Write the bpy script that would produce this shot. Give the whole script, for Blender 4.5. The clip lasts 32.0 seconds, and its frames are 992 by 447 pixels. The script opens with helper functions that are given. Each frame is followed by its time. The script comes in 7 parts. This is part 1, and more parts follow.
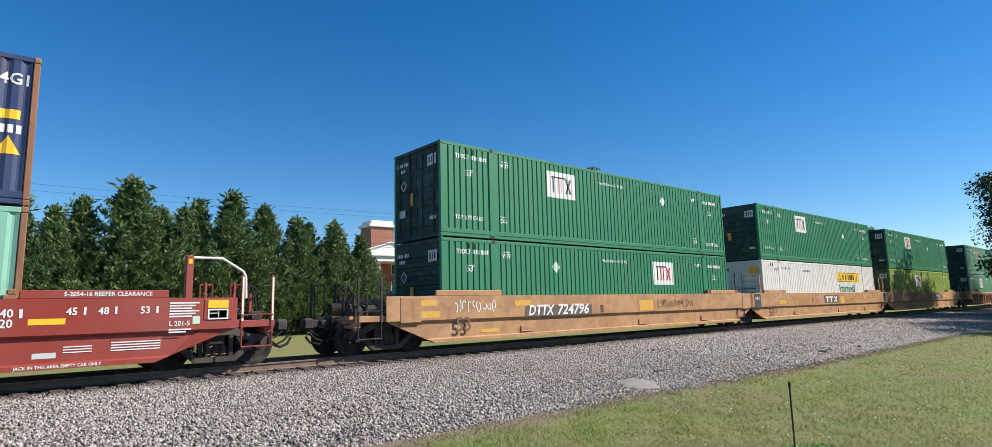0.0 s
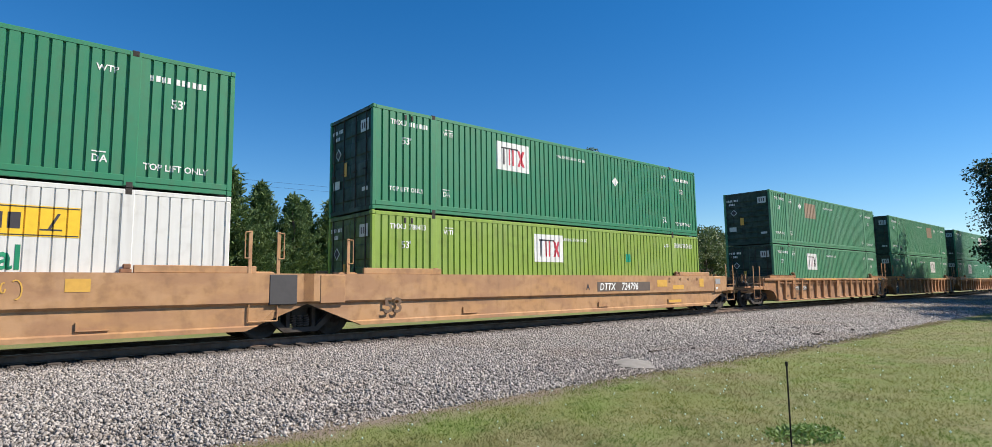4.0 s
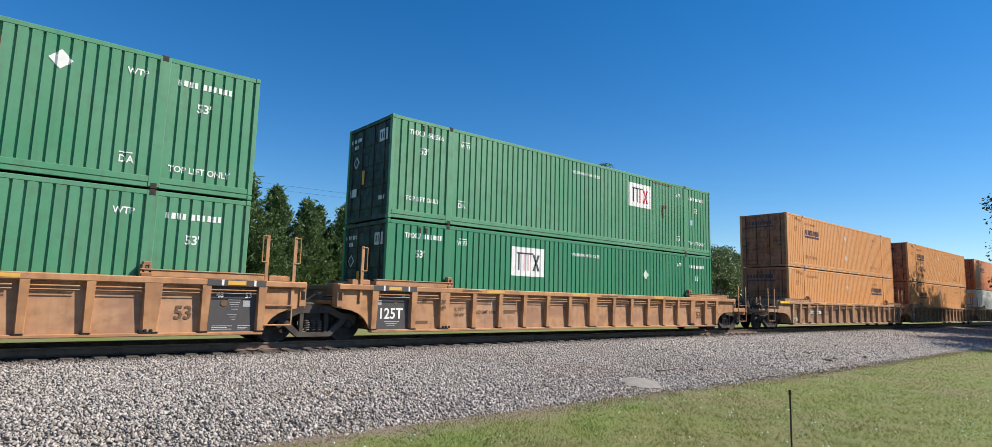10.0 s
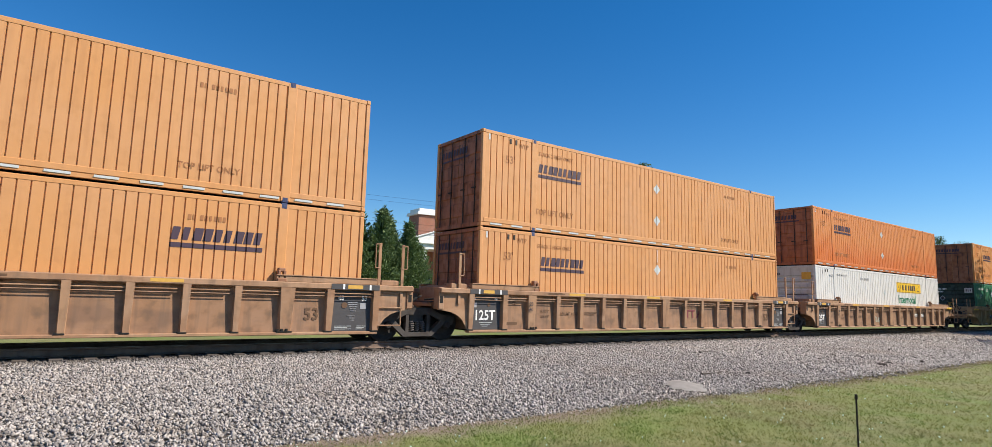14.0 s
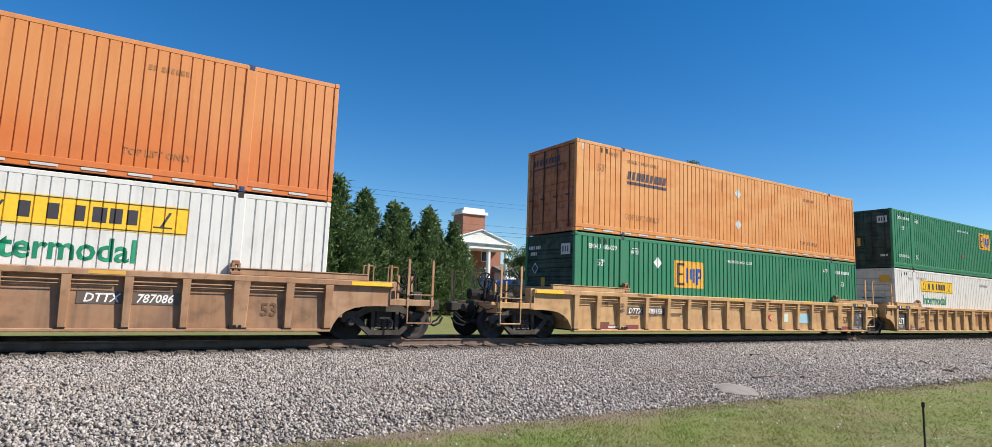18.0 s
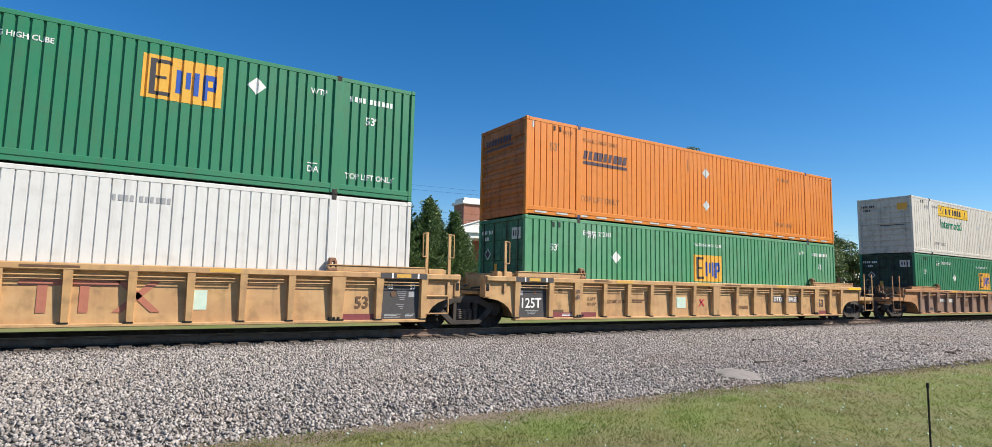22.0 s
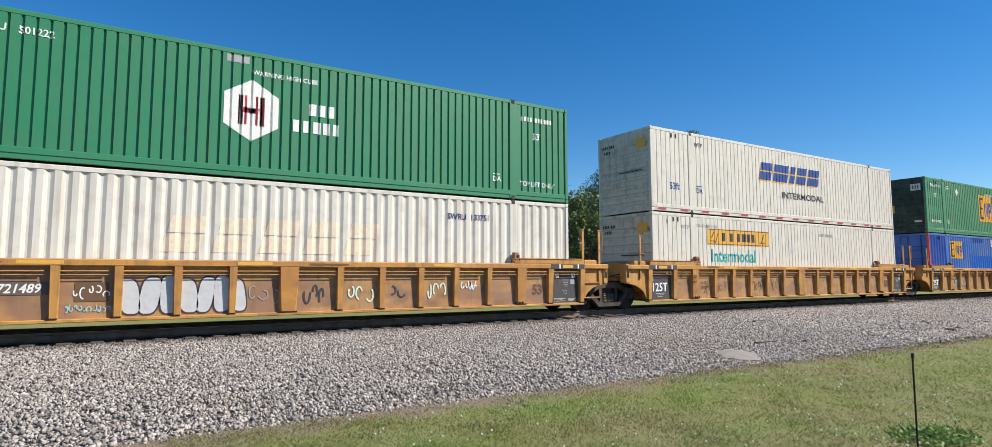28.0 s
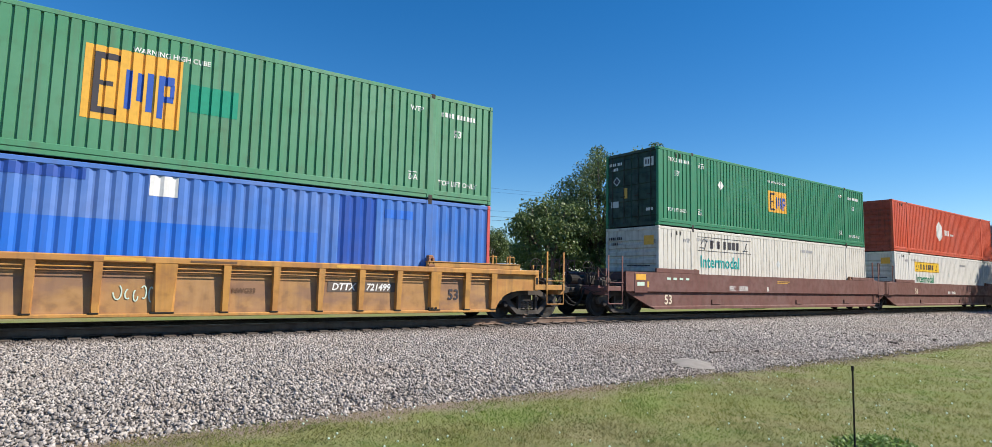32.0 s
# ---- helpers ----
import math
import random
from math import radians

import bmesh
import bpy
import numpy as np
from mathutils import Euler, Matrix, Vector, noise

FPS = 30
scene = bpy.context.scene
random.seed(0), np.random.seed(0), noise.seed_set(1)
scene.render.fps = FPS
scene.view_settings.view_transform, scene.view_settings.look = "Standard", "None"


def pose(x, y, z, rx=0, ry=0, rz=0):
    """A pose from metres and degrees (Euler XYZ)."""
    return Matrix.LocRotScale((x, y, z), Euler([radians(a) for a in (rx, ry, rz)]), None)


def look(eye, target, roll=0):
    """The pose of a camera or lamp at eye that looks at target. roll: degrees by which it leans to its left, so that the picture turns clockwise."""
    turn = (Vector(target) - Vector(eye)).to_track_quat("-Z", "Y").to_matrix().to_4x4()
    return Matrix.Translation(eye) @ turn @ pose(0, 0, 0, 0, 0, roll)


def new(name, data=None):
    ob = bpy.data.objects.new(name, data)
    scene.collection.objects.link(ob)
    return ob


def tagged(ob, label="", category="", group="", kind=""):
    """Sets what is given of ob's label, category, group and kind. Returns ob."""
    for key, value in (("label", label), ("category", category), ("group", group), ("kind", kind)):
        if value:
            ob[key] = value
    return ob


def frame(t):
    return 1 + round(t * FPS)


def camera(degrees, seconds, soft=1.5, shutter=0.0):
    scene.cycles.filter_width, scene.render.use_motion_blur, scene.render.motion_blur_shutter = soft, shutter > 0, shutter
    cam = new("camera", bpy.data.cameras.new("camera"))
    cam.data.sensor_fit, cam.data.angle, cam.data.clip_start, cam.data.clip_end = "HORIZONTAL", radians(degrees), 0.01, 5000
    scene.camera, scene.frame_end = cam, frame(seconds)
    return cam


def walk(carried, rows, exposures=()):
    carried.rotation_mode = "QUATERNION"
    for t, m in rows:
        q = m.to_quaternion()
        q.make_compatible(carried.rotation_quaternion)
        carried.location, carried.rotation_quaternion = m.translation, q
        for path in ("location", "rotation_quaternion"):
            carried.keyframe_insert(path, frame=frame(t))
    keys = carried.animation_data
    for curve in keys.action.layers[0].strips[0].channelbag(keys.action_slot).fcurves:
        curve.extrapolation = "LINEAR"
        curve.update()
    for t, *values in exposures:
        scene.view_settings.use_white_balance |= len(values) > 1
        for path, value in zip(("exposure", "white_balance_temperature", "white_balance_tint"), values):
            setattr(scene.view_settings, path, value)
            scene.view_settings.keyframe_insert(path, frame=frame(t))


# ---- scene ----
cam = camera(80.21, 32.0, soft=0.75)
walk(cam, [
    (0.0, pose(0.031, -0.030, 1.166, 98.09, 1.42, -40.53)),
    (0.5, pose(0.025, -0.011, 1.174, 97.87, 1.30, -40.53)),
    (1.0, pose(0.033, -0.023, 1.149, 97.02, 1.27, -41.43)),
    (1.5, pose(0.033, -0.020, 1.135, 96.63, 1.01, -41.87)),
    (2.0, pose(0.034, -0.024, 1.148, 96.29, 0.95, -41.78)),
    (2.5, pose(0.031, -0.009, 1.151, 96.16, 0.85, -41.40)),
    (3.0, pose(0.033, -0.004, 1.148, 96.15, 0.78, -41.07)),
    (3.5, pose(0.029, -0.001, 1.148, 96.15, 0.79, -41.00)),
    (5.5, pose(0.025, -0.008, 1.141, 96.03, -0.20, -39.99)),
    (6.0, pose(0.031, -0.003, 1.134, 95.84, -0.63, -39.63)),
    (6.5, pose(0.023, 0.000, 1.132, 95.74, -0.82, -39.60)),
    (7.0, pose(0.020, 0.002, 1.135, 95.71, -0.79, -39.72)),
    (7.5, pose(0.020, 0.001, 1.141, 95.70, -0.96, -39.77)),
    (8.0, pose(0.030, -0.011, 1.148, 95.86, -1.13, -39.82)),
    (8.5, pose(0.021, -0.010, 1.150, 96.11, -1.12, -39.78)),
    (9.0, pose(0.008, -0.007, 1.156, 96.29, -1.25, -39.74)),
    (9.5, pose(0.022, -0.038, 1.163, 96.61, -1.33, -40.56)),
    (10.0, pose(0.022, -0.047, 1.175, 97.25, -1.52, -39.96)),
    (10.5, pose(0.016, -0.048, 1.186, 97.53, -1.56, -39.79)),
    (11.0, pose(0.009, -0.043, 1.185, 97.62, -1.34, -39.42)),
    (11.5, pose(0.013, -0.037, 1.185, 97.59, -1.26, -38.85)),
    (12.0, pose(0.004, -0.025, 1.190, 97.53, -1.21, -38.23)),
    (12.5, pose(-0.011, -0.019, 1.194, 97.51, -1.21, -37.98)),
    (13.0, pose(-0.015, -0.026, 1.184, 97.55, -1.16, -37.71)),
    (13.5, pose(-0.019, 0.000, 1.170, 97.43, -1.33, -37.17)),
    (15.5, pose(-0.040, 0.039, 1.161, 97.17, -2.03, -33.81)),
    (16.0, pose(-0.040, 0.035, 1.167, 97.11, -2.10, -33.17)),
    (16.5, pose(-0.034, 0.042, 1.158, 97.15, -2.05, -32.88)),
    (17.0, pose(-0.051, 0.053, 1.161, 97.10, -2.13, -32.76)),
    (17.5, pose(-0.037, 0.041, 1.165, 97.08, -2.11, -32.44)),
    (18.0, pose(-0.037, 0.035, 1.165, 97.09, -2.06, -32.18)),
    (18.5, pose(-0.038, 0.052, 1.156, 97.03, -2.04, -32.01)),
    (19.0, pose(-0.039, 0.062, 1.149, 96.83, -1.82, -31.97)),
    (19.5, pose(-0.038, 0.062, 1.153, 96.62, -1.76, -31.81)),
    (20.0, pose(-0.023, 0.058, 1.144, 96.50, -1.85, -31.46)),
    (20.5, pose(-0.033, 0.053, 1.146, 96.47, -1.75, -31.45)),
    (21.0, pose(-0.029, 0.053, 1.157, 96.34, -1.39, -32.11)),
    (21.5, pose(-0.025, 0.050, 1.157, 96.16, -1.23, -32.03)),
    (22.0, pose(-0.029, 0.051, 1.154, 96.09, -1.18, -32.00)),
    (22.5, pose(-0.021, 0.053, 1.143, 95.98, -1.30, -31.66)),
    (23.0, pose(-0.015, 0.046, 1.140, 95.98, -1.20, -31.28)),
    (23.5, pose(-0.008, 0.043, 1.136, 95.90, -1.14, -31.02)),
    (24.0, pose(-0.010, 0.037, 1.126, 95.80, -0.96, -30.34)),
    (24.5, pose(-0.004, 0.029, 1.134, 95.68, -0.53, -30.36)),
    (26.5, pose(0.004, 0.017, 1.134, 95.11, -0.02, -31.25)),
    (27.0, pose(-0.003, 0.000, 1.124, 95.11, 0.01, -31.24)),
    (27.5, pose(-0.004, -0.004, 1.120, 95.06, 0.15, -31.48)),
    (28.0, pose(0.007, -0.016, 1.118, 94.98, 0.06, -31.72)),
    (28.5, pose(0.014, -0.029, 1.124, 94.91, -0.03, -31.73)),
    (29.0, pose(0.027, -0.058, 1.123, 94.95, -0.04, -32.44)),
    (29.5, pose(0.024, -0.059, 1.124, 94.97, -0.32, -32.88)),
    (30.0, pose(0.006, -0.061, 1.128, 95.12, -0.59, -33.02)),
    (30.5, pose(0.017, -0.066, 1.121, 95.23, -0.89, -33.00)),
    (31.0, pose(0.028, -0.063, 1.122, 95.26, -1.16, -33.29)),
    (31.5, pose(0.025, -0.060, 1.122, 95.26, -1.29, -34.14)),
    (32.0, pose(0.024, -0.041, 1.127, 95.48, -1.35, -35.25)),
], exposures=[(0.0, 0.67, 5620, 10), (27.8, 0.67, 5620, 10), (29.2, 0.54, 5620, 10), (30.3, 0.57, 5620, 10), (31.1, 0.54, 5620, 10), (32.0, 0.72, 5620, 10)])


def train_run(t):
    """Metres that the train has come along the track at t seconds, counted from mid-clip."""
    q = (t - 16.0) / 16.0
    return 0.0669 * q ** 0 + 165.5780 * q ** 1 + -2.0238 * q ** 2 + 0.6617 * q ** 3 + 0.8157 * q ** 4 + -0.7593 * q ** 5


# ---- sky, sun ----
SUN_EL, SUN_AZ = radians(43), radians(132)      # azimuth clockwise from +Y, the way across the track
world = bpy.data.worlds.new("sky")
scene.world = world
world.use_nodes = True
wn = world.node_tree.nodes
wl = world.node_tree.links
sky = wn.new("ShaderNodeTexSky")
sky.sky_type, sky.sun_disc = "NISHITA", False
sky.sun_elevation, sky.sun_rotation = SUN_EL, SUN_AZ
sky.altitude, sky.air_density, sky.dust_density, sky.ozone_density = 0, 1.0, 0.0, 2.0
deeper = wn.new("ShaderNodeHueSaturation")          # the clear, saturated blue of a dry day
deeper.inputs["Saturation"].default_value = 1.38
wl.new(sky.outputs[0], deeper.inputs["Color"])
wl.new(deeper.outputs[0], wn["Background"].inputs[0])
wn["Background"].inputs[1].default_value = 0.0715
sun = new("sun", bpy.data.lights.new("sun", "SUN"))
sun.data.energy, sun.data.angle, sun.data.color = 4.9, radians(0.53), (1.0, 0.83, 0.60)
to_sun = Vector((math.sin(SUN_AZ) * math.cos(SUN_EL), math.cos(SUN_AZ) * math.cos(SUN_EL), math.sin(SUN_EL)))
sun.matrix_world = look(to_sun * 60, (0, 0, 0))

TRACK_Y = 15.08          # centre of the track; the rails' heads lie at z = 0

# ---- materials ----
MATS = {}


def nodes_of(name):
    m = bpy.data.materials.new(name)
    m.use_nodes = True
    return m, m.node_tree.nodes, m.node_tree.links


def grain(n, l, scale, detail=4, stretch=(1, 1, 1), shift=0.0, coord="Object", rand=True):
    """A noise value over the thing, stretched along the axes, shifted per object."""
    tc = n.new("ShaderNodeTexCoord")
    mp = n.new("ShaderNodeMapping")
    mp.inputs["Scale"].default_value = stretch
    mp.inputs["Location"].default_value = (shift, shift * 1.7, shift * 0.6)
    l.new(tc.outputs[coord], mp.inputs[0])
    tx = n.new("ShaderNodeTexNoise")
    tx.inputs["Scale"].default_value, tx.inputs["Detail"].default_value = scale, detail
    if rand:
        oi = n.new("ShaderNodeObjectInfo")
        ad = n.new("ShaderNodeVectorMath")
        ad.operation = "MULTIPLY_ADD"
        ad.inputs[1].default_value = (37.0, 37.0, 37.0)
        l.new(oi.outputs["Random"], ad.inputs[0])
        l.new(mp.outputs[0], ad.inputs[2])
        l.new(ad.outputs[0], tx.inputs[0])
    else:
        l.new(mp.outputs[0], tx.inputs[0])
    return tx.outputs[0]


def ramp(n, l, value, lo, hi, a=0.0, b=1.0):
    r = n.new("ShaderNodeMapRange")
    r.inputs[1].default_value, r.inputs[2].default_value = lo, hi
    r.inputs[3].default_value, r.inputs[4].default_value = a, b
    l.new(value, r.inputs[0])
    return r.outputs[0]


def blend(n, l, fac, a, b):
    m = n.new("ShaderNodeMix")
    m.data_type = "RGBA"
    for sock, v in ((m.inputs[0], fac), (m.inputs[6], a), (m.inputs[7], b)):
        if isinstance(v, (tuple, list)):
            sock.default_value = (*v, 1.0) if len(v) == 3 else v
        elif isinstance(v, float):
            sock.default_value = v
        else:
            l.new(v, sock)
    return m.outputs[2]


def bump(n, l, bsdf, value, strength, dist=0.01):
    b = n.new("ShaderNodeBump")
    b.inputs["Strength"].default_value, b.inputs["Distance"].default_value = strength, dist
    l.new(value, b.inputs["Height"])
    l.new(b.outputs[0], bsdf.inputs["Normal"])


def paint(name, col, rough=0.5, dirt=(0.10, 0.075, 0.055), amount=0.35, metal=0.0, streak=0.5, fade=0.25, relief=0.15, patch=None, bleach=None):
    """Weathered paint: faded patches, dirt clouds, streaks that run down, fine speckle."""
    if name in MATS:
        return MATS[name]
    m, n, l = nodes_of(name)
    b = n["Principled BSDF"]
    big = grain(n, l, 0.55, 5)
    mid = grain(n, l, 3.5, 6, shift=5)
    run = grain(n, l, 5.0, 5, stretch=(1.4, 1.4, 0.09), shift=9)
    fine = grain(n, l, 60, 3, shift=2)
    pale = tuple(c + (0.55 - c) * 0.28 for c in col)
    deep = tuple(c * 0.80 for c in col)
    c = blend(n, l, ramp(n, l, big, 0.35, 0.68, 0.0, fade), col, pale)
    c = blend(n, l, ramp(n, l, mid, 0.44, 0.62, 0.0, 0.6 if amount >= 0.25 else 0.2), c, deep)
    if bleach:                       # paint that pales towards the top
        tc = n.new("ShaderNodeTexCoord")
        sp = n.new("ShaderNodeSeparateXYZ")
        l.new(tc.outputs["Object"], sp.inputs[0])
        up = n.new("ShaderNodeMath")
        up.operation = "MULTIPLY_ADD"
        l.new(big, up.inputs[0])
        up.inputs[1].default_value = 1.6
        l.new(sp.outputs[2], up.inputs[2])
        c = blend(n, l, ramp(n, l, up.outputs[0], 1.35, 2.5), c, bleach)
    if patch:
        blot = grain(n, l, 0.9, 7, stretch=(1, 1, 2.2), shift=13)
        c = blend(n, l, ramp(n, l, blot, 0.47, 0.60, 0.0, 0.75), c, patch)
    c = blend(n, l, ramp(n, l, run, 0.50, 0.72, 0.0, streak), c, dirt)
    c = blend(n, l, ramp(n, l, mid, 0.56, 0.74, 0.0, amount), c, dirt)
    c = blend(n, l, ramp(n, l, fine, 0.62, 0.80, 0.0, amount * 0.6), c, dirt)
    l.new(c, b.inputs["Base Color"])
    l.new(ramp(n, l, mid, 0.3, 0.7, rough - 0.08, rough + 0.14), b.inputs["Roughness"])
    b.inputs["Metallic"].default_value = metal
    bump(n, l, b, mid, relief, 0.006)
    MATS[name] = m
    return m


def plain(name, col, rough=0.6, metal=0.0):
    if name in MATS:
        return MATS[name]
    m, n, l = nodes_of(name)
    b = n["Principled BSDF"]
    v = grain(n, l, 9, 5)
    c = blend(n, l, ramp(n, l, v, 0.4, 0.75, 0.0, 0.35), col, tuple(x * 0.62 for x in col))
    l.new(c, b.inputs["Base Color"])
    b.inputs["Roughness"].default_value, b.inputs["Metallic"].default_value = rough, metal
    MATS[name] = m
    return m


GREEN = paint("container_green", (0.030, 0.190, 0.092), 0.5, amount=0.10, streak=0.14, fade=0.07)
GREEN_B = paint("container_green_worn", (0.062, 0.232, 0.118), 0.55, amount=0.18, streak=0.28, fade=0.3)
GREEN_L = paint("container_green_pale", (0.075, 0.27, 0.125), 0.6, amount=0.12, streak=0.18, fade=0.4)
LIME = paint("container_lime", (0.22, 0.33, 0.035), 0.55, amount=0.2, streak=0.25)
WHITE = paint("container_white", (0.665, 0.66, 0.64), 0.5, dirt=(0.24, 0.20, 0.16), amount=0.12, streak=0.20)
CREAM = paint("container_offwhite", (0.60, 0.58, 0.53), 0.6, dirt=(0.25, 0.19, 0.13), amount=0.2, streak=0.36)
PALE_ORANGE = paint("container_faded_orange", (0.58, 0.278, 0.092), 0.55, dirt=(0.33, 0.14, 0.05), amount=0.16, streak=0.24, fade=0.25)
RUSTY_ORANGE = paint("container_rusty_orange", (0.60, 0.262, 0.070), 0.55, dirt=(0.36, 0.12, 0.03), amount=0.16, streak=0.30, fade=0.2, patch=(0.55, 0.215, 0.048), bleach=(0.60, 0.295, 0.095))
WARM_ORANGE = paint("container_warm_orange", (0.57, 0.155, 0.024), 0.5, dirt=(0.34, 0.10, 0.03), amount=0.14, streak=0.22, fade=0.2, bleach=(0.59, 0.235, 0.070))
ORANGE = paint("container_orange", (0.62, 0.195, 0.008), 0.5, dirt=(0.28, 0.08, 0.02), amount=0.12, streak=0.18, fade=0.12)
RED_ORANGE = paint("container_red_orange", (0.52, 0.075, 0.025), 0.5, amount=0.12, streak=0.2)
BLUE = paint("container_blue", (0.035, 0.14, 0.50), 0.5, amount=0.1, streak=0.15, fade=0.5)
BLUE_D = paint("container_deep_blue", (0.010, 0.062, 0.36), 0.45, amount=0.08, streak=0.1)
NAVY = paint("container_navy", (0.014, 0.032, 0.12), 0.5, amount=0.2, streak=0.35)
MINT = paint("container_mint", (0.22, 0.46, 0.36), 0.55, amount=0.2, streak=0.3)
RUST = paint("rusted_post", (0.26, 0.12, 0.06), 0.8, amount=0.6, streak=0.5)
GREY_C = paint("container_grey", (0.36, 0.36, 0.36), 0.55, amount=0.3, streak=0.4)
PINK = paint("corner_post_red", (0.52, 0.06, 0.055), 0.5, amount=0.15)
CAR_ORANGE = paint("car_rust_orange", (0.43, 0.238, 0.100), 0.65, dirt=(0.20, 0.115, 0.07), amount=0.5, streak=0.2, fade=0.35, patch=(0.32, 0.175, 0.092))
CAR_RIB = paint("car_weathered_orange", (0.43, 0.215, 0.085), 0.65, amount=0.45, streak=0.25, patch=(0.30, 0.15, 0.075))
CAR_BROWN = paint("car_dirty_brown", (0.30, 0.165, 0.085), 0.7, amount=0.55, streak=0.5, patch=(0.20, 0.115, 0.07))
CAR_TAN = paint("car_tan_yellow", (0.51, 0.312, 0.130), 0.65, amount=0.36, streak=0.22, patch=(0.43, 0.250, 0.115))
CAR_GOLD = paint("car_golden_yellow", (0.47, 0.235, 0.042), 0.6, amount=0.4, streak=0.45, patch=(0.36, 0.165, 0.045))
CAR_BROWN_L = paint("car_faded_brown", (0.37, 0.215, 0.115), 0.7, amount=0.45, streak=0.35, patch=(0.29, 0.155, 0.08))
PANEL_RIB = paint("panel_smudged_orange", (0.40, 0.215, 0.105), 0.7, dirt=(0.16, 0.09, 0.06), amount=0.5, streak=0.3, fade=0.4, patch=(0.27, 0.145, 0.085))
PANEL_GREY = paint("panel_grey_brown", (0.235, 0.150, 0.105), 0.75, dirt=(0.34, 0.155, 0.06), amount=0.5, streak=0.35, patch=(0.165, 0.110, 0.095))
PANEL_GOLD = paint("panel_smudged_gold", (0.37, 0.205, 0.072), 0.7, dirt=(0.16, 0.095, 0.065), amount=0.6, streak=0.4, patch=(0.215, 0.125, 0.085))
CAR_MAROON = paint("car_maroon", (0.135, 0.050, 0.040), 0.65, amount=0.3, streak=0.3)
CAR_RED = paint("car_red_oxide", (0.26, 0.032, 0.020), 0.5, amount=0.14, streak=0.15)
CASTING = paint("truck_casting", (0.050, 0.040, 0.034), 0.85, dirt=(0.030, 0.020, 0.015), amount=0.5, streak=0.2)
STEEL = paint("truck_steel", (0.018, 0.014, 0.012), 0.75, dirt=(0.060, 0.036, 0.024), amount=0.45, streak=0.3)
DARK = plain("black_iron", (0.010, 0.009, 0.008), 0.9)
WHEEL = paint("wheel_steel", (0.014, 0.012, 0.011), 0.85, dirt=(0.030, 0.019, 0.013), amount=0.4)
TREAD = plain("polished_tread", (0.45, 0.43, 0.40), 0.3, 1.0)
RAIL = paint("rail_rust", (0.175, 0.118, 0.088), 0.85, dirt=(0.09, 0.055, 0.038), amount=0.4)
TIE = paint("tie_wood", (0.060, 0.046, 0.038), 0.9, amount=0.5)
BLACK = plain("black_paint", (0.060, 0.057, 0.060), 0.65)
INK = {"w": plain("white_lettering", (0.74, 0.74, 0.73), 0.6), "k": plain("dark_lettering", (0.045, 0.04, 0.05), 0.6),
       "n": plain("navy_lettering", (0.02, 0.025, 0.14), 0.5), "b": plain("blue_lettering", (0.03, 0.09, 0.42), 0.5),
       "y": plain("yellow_panel", (0.80, 0.52, 0.02), 0.5), "e": plain("amber_panel", (0.72, 0.40, 0.045), 0.5),
       "g": plain("green_lettering", (0.02, 0.22, 0.11), 0.5), "r": plain("red_lettering", (0.50, 0.035, 0.06), 0.5),
       "p": plain("pink_lettering", (0.62, 0.42, 0.46), 0.5), "f": plain("faded_patch", (0.32, 0.235, 0.165), 0.7),
       "s": plain("silver_sticker", (0.55, 0.58, 0.58), 0.45), "o": plain("ghost_tan", (0.70, 0.60, 0.47), 0.6),
       "m": plain("maroon_stripe", (0.19, 0.045, 0.05), 0.6), "t": plain("teal_lettering", (0.05, 0.36, 0.34), 0.5),
       "d": BLACK, "l": plain("straw_panel", (0.62, 0.36, 0.06), 0.6), "c": plain("pale_blue_chalk", (0.32, 0.50, 0.56), 0.7),
       "x": plain("teal_patch", (0.012, 0.26, 0.16), 0.55), "q": plain("grey_spray", (0.34, 0.34, 0.36), 0.6),
       "h": plain("ghost_green", (0.55, 0.68, 0.58), 0.6), "i": BLUE_D, "j": paint("blue_band", (0.008, 0.125, 0.60), 0.45, amount=0.06, streak=0.1),
       "z": plain("steel_blue_lettering", (0.03, 0.075, 0.27), 0.5), "a": plain("number_board", (0.115, 0.088, 0.074), 0.7), "u": plain("silver_spray", (0.50, 0.51, 0.54), 0.5),
       "v": plain("brown_lettering", (0.13, 0.07, 0.035), 0.7),
       "1": plain("faded_brown_lettering", (0.36, 0.155, 0.055), 0.7), "2": plain("plum_lettering", (0.060, 0.036, 0.058), 0.6), "5": plain("faded_red_lettering", (0.40, 0.150, 0.095), 0.7), "4": plain("worn_dark_lettering", (0.15, 0.095, 0.060), 0.7), "3": plain("faded_grey_lettering", (0.34, 0.34, 0.35), 0.6)}


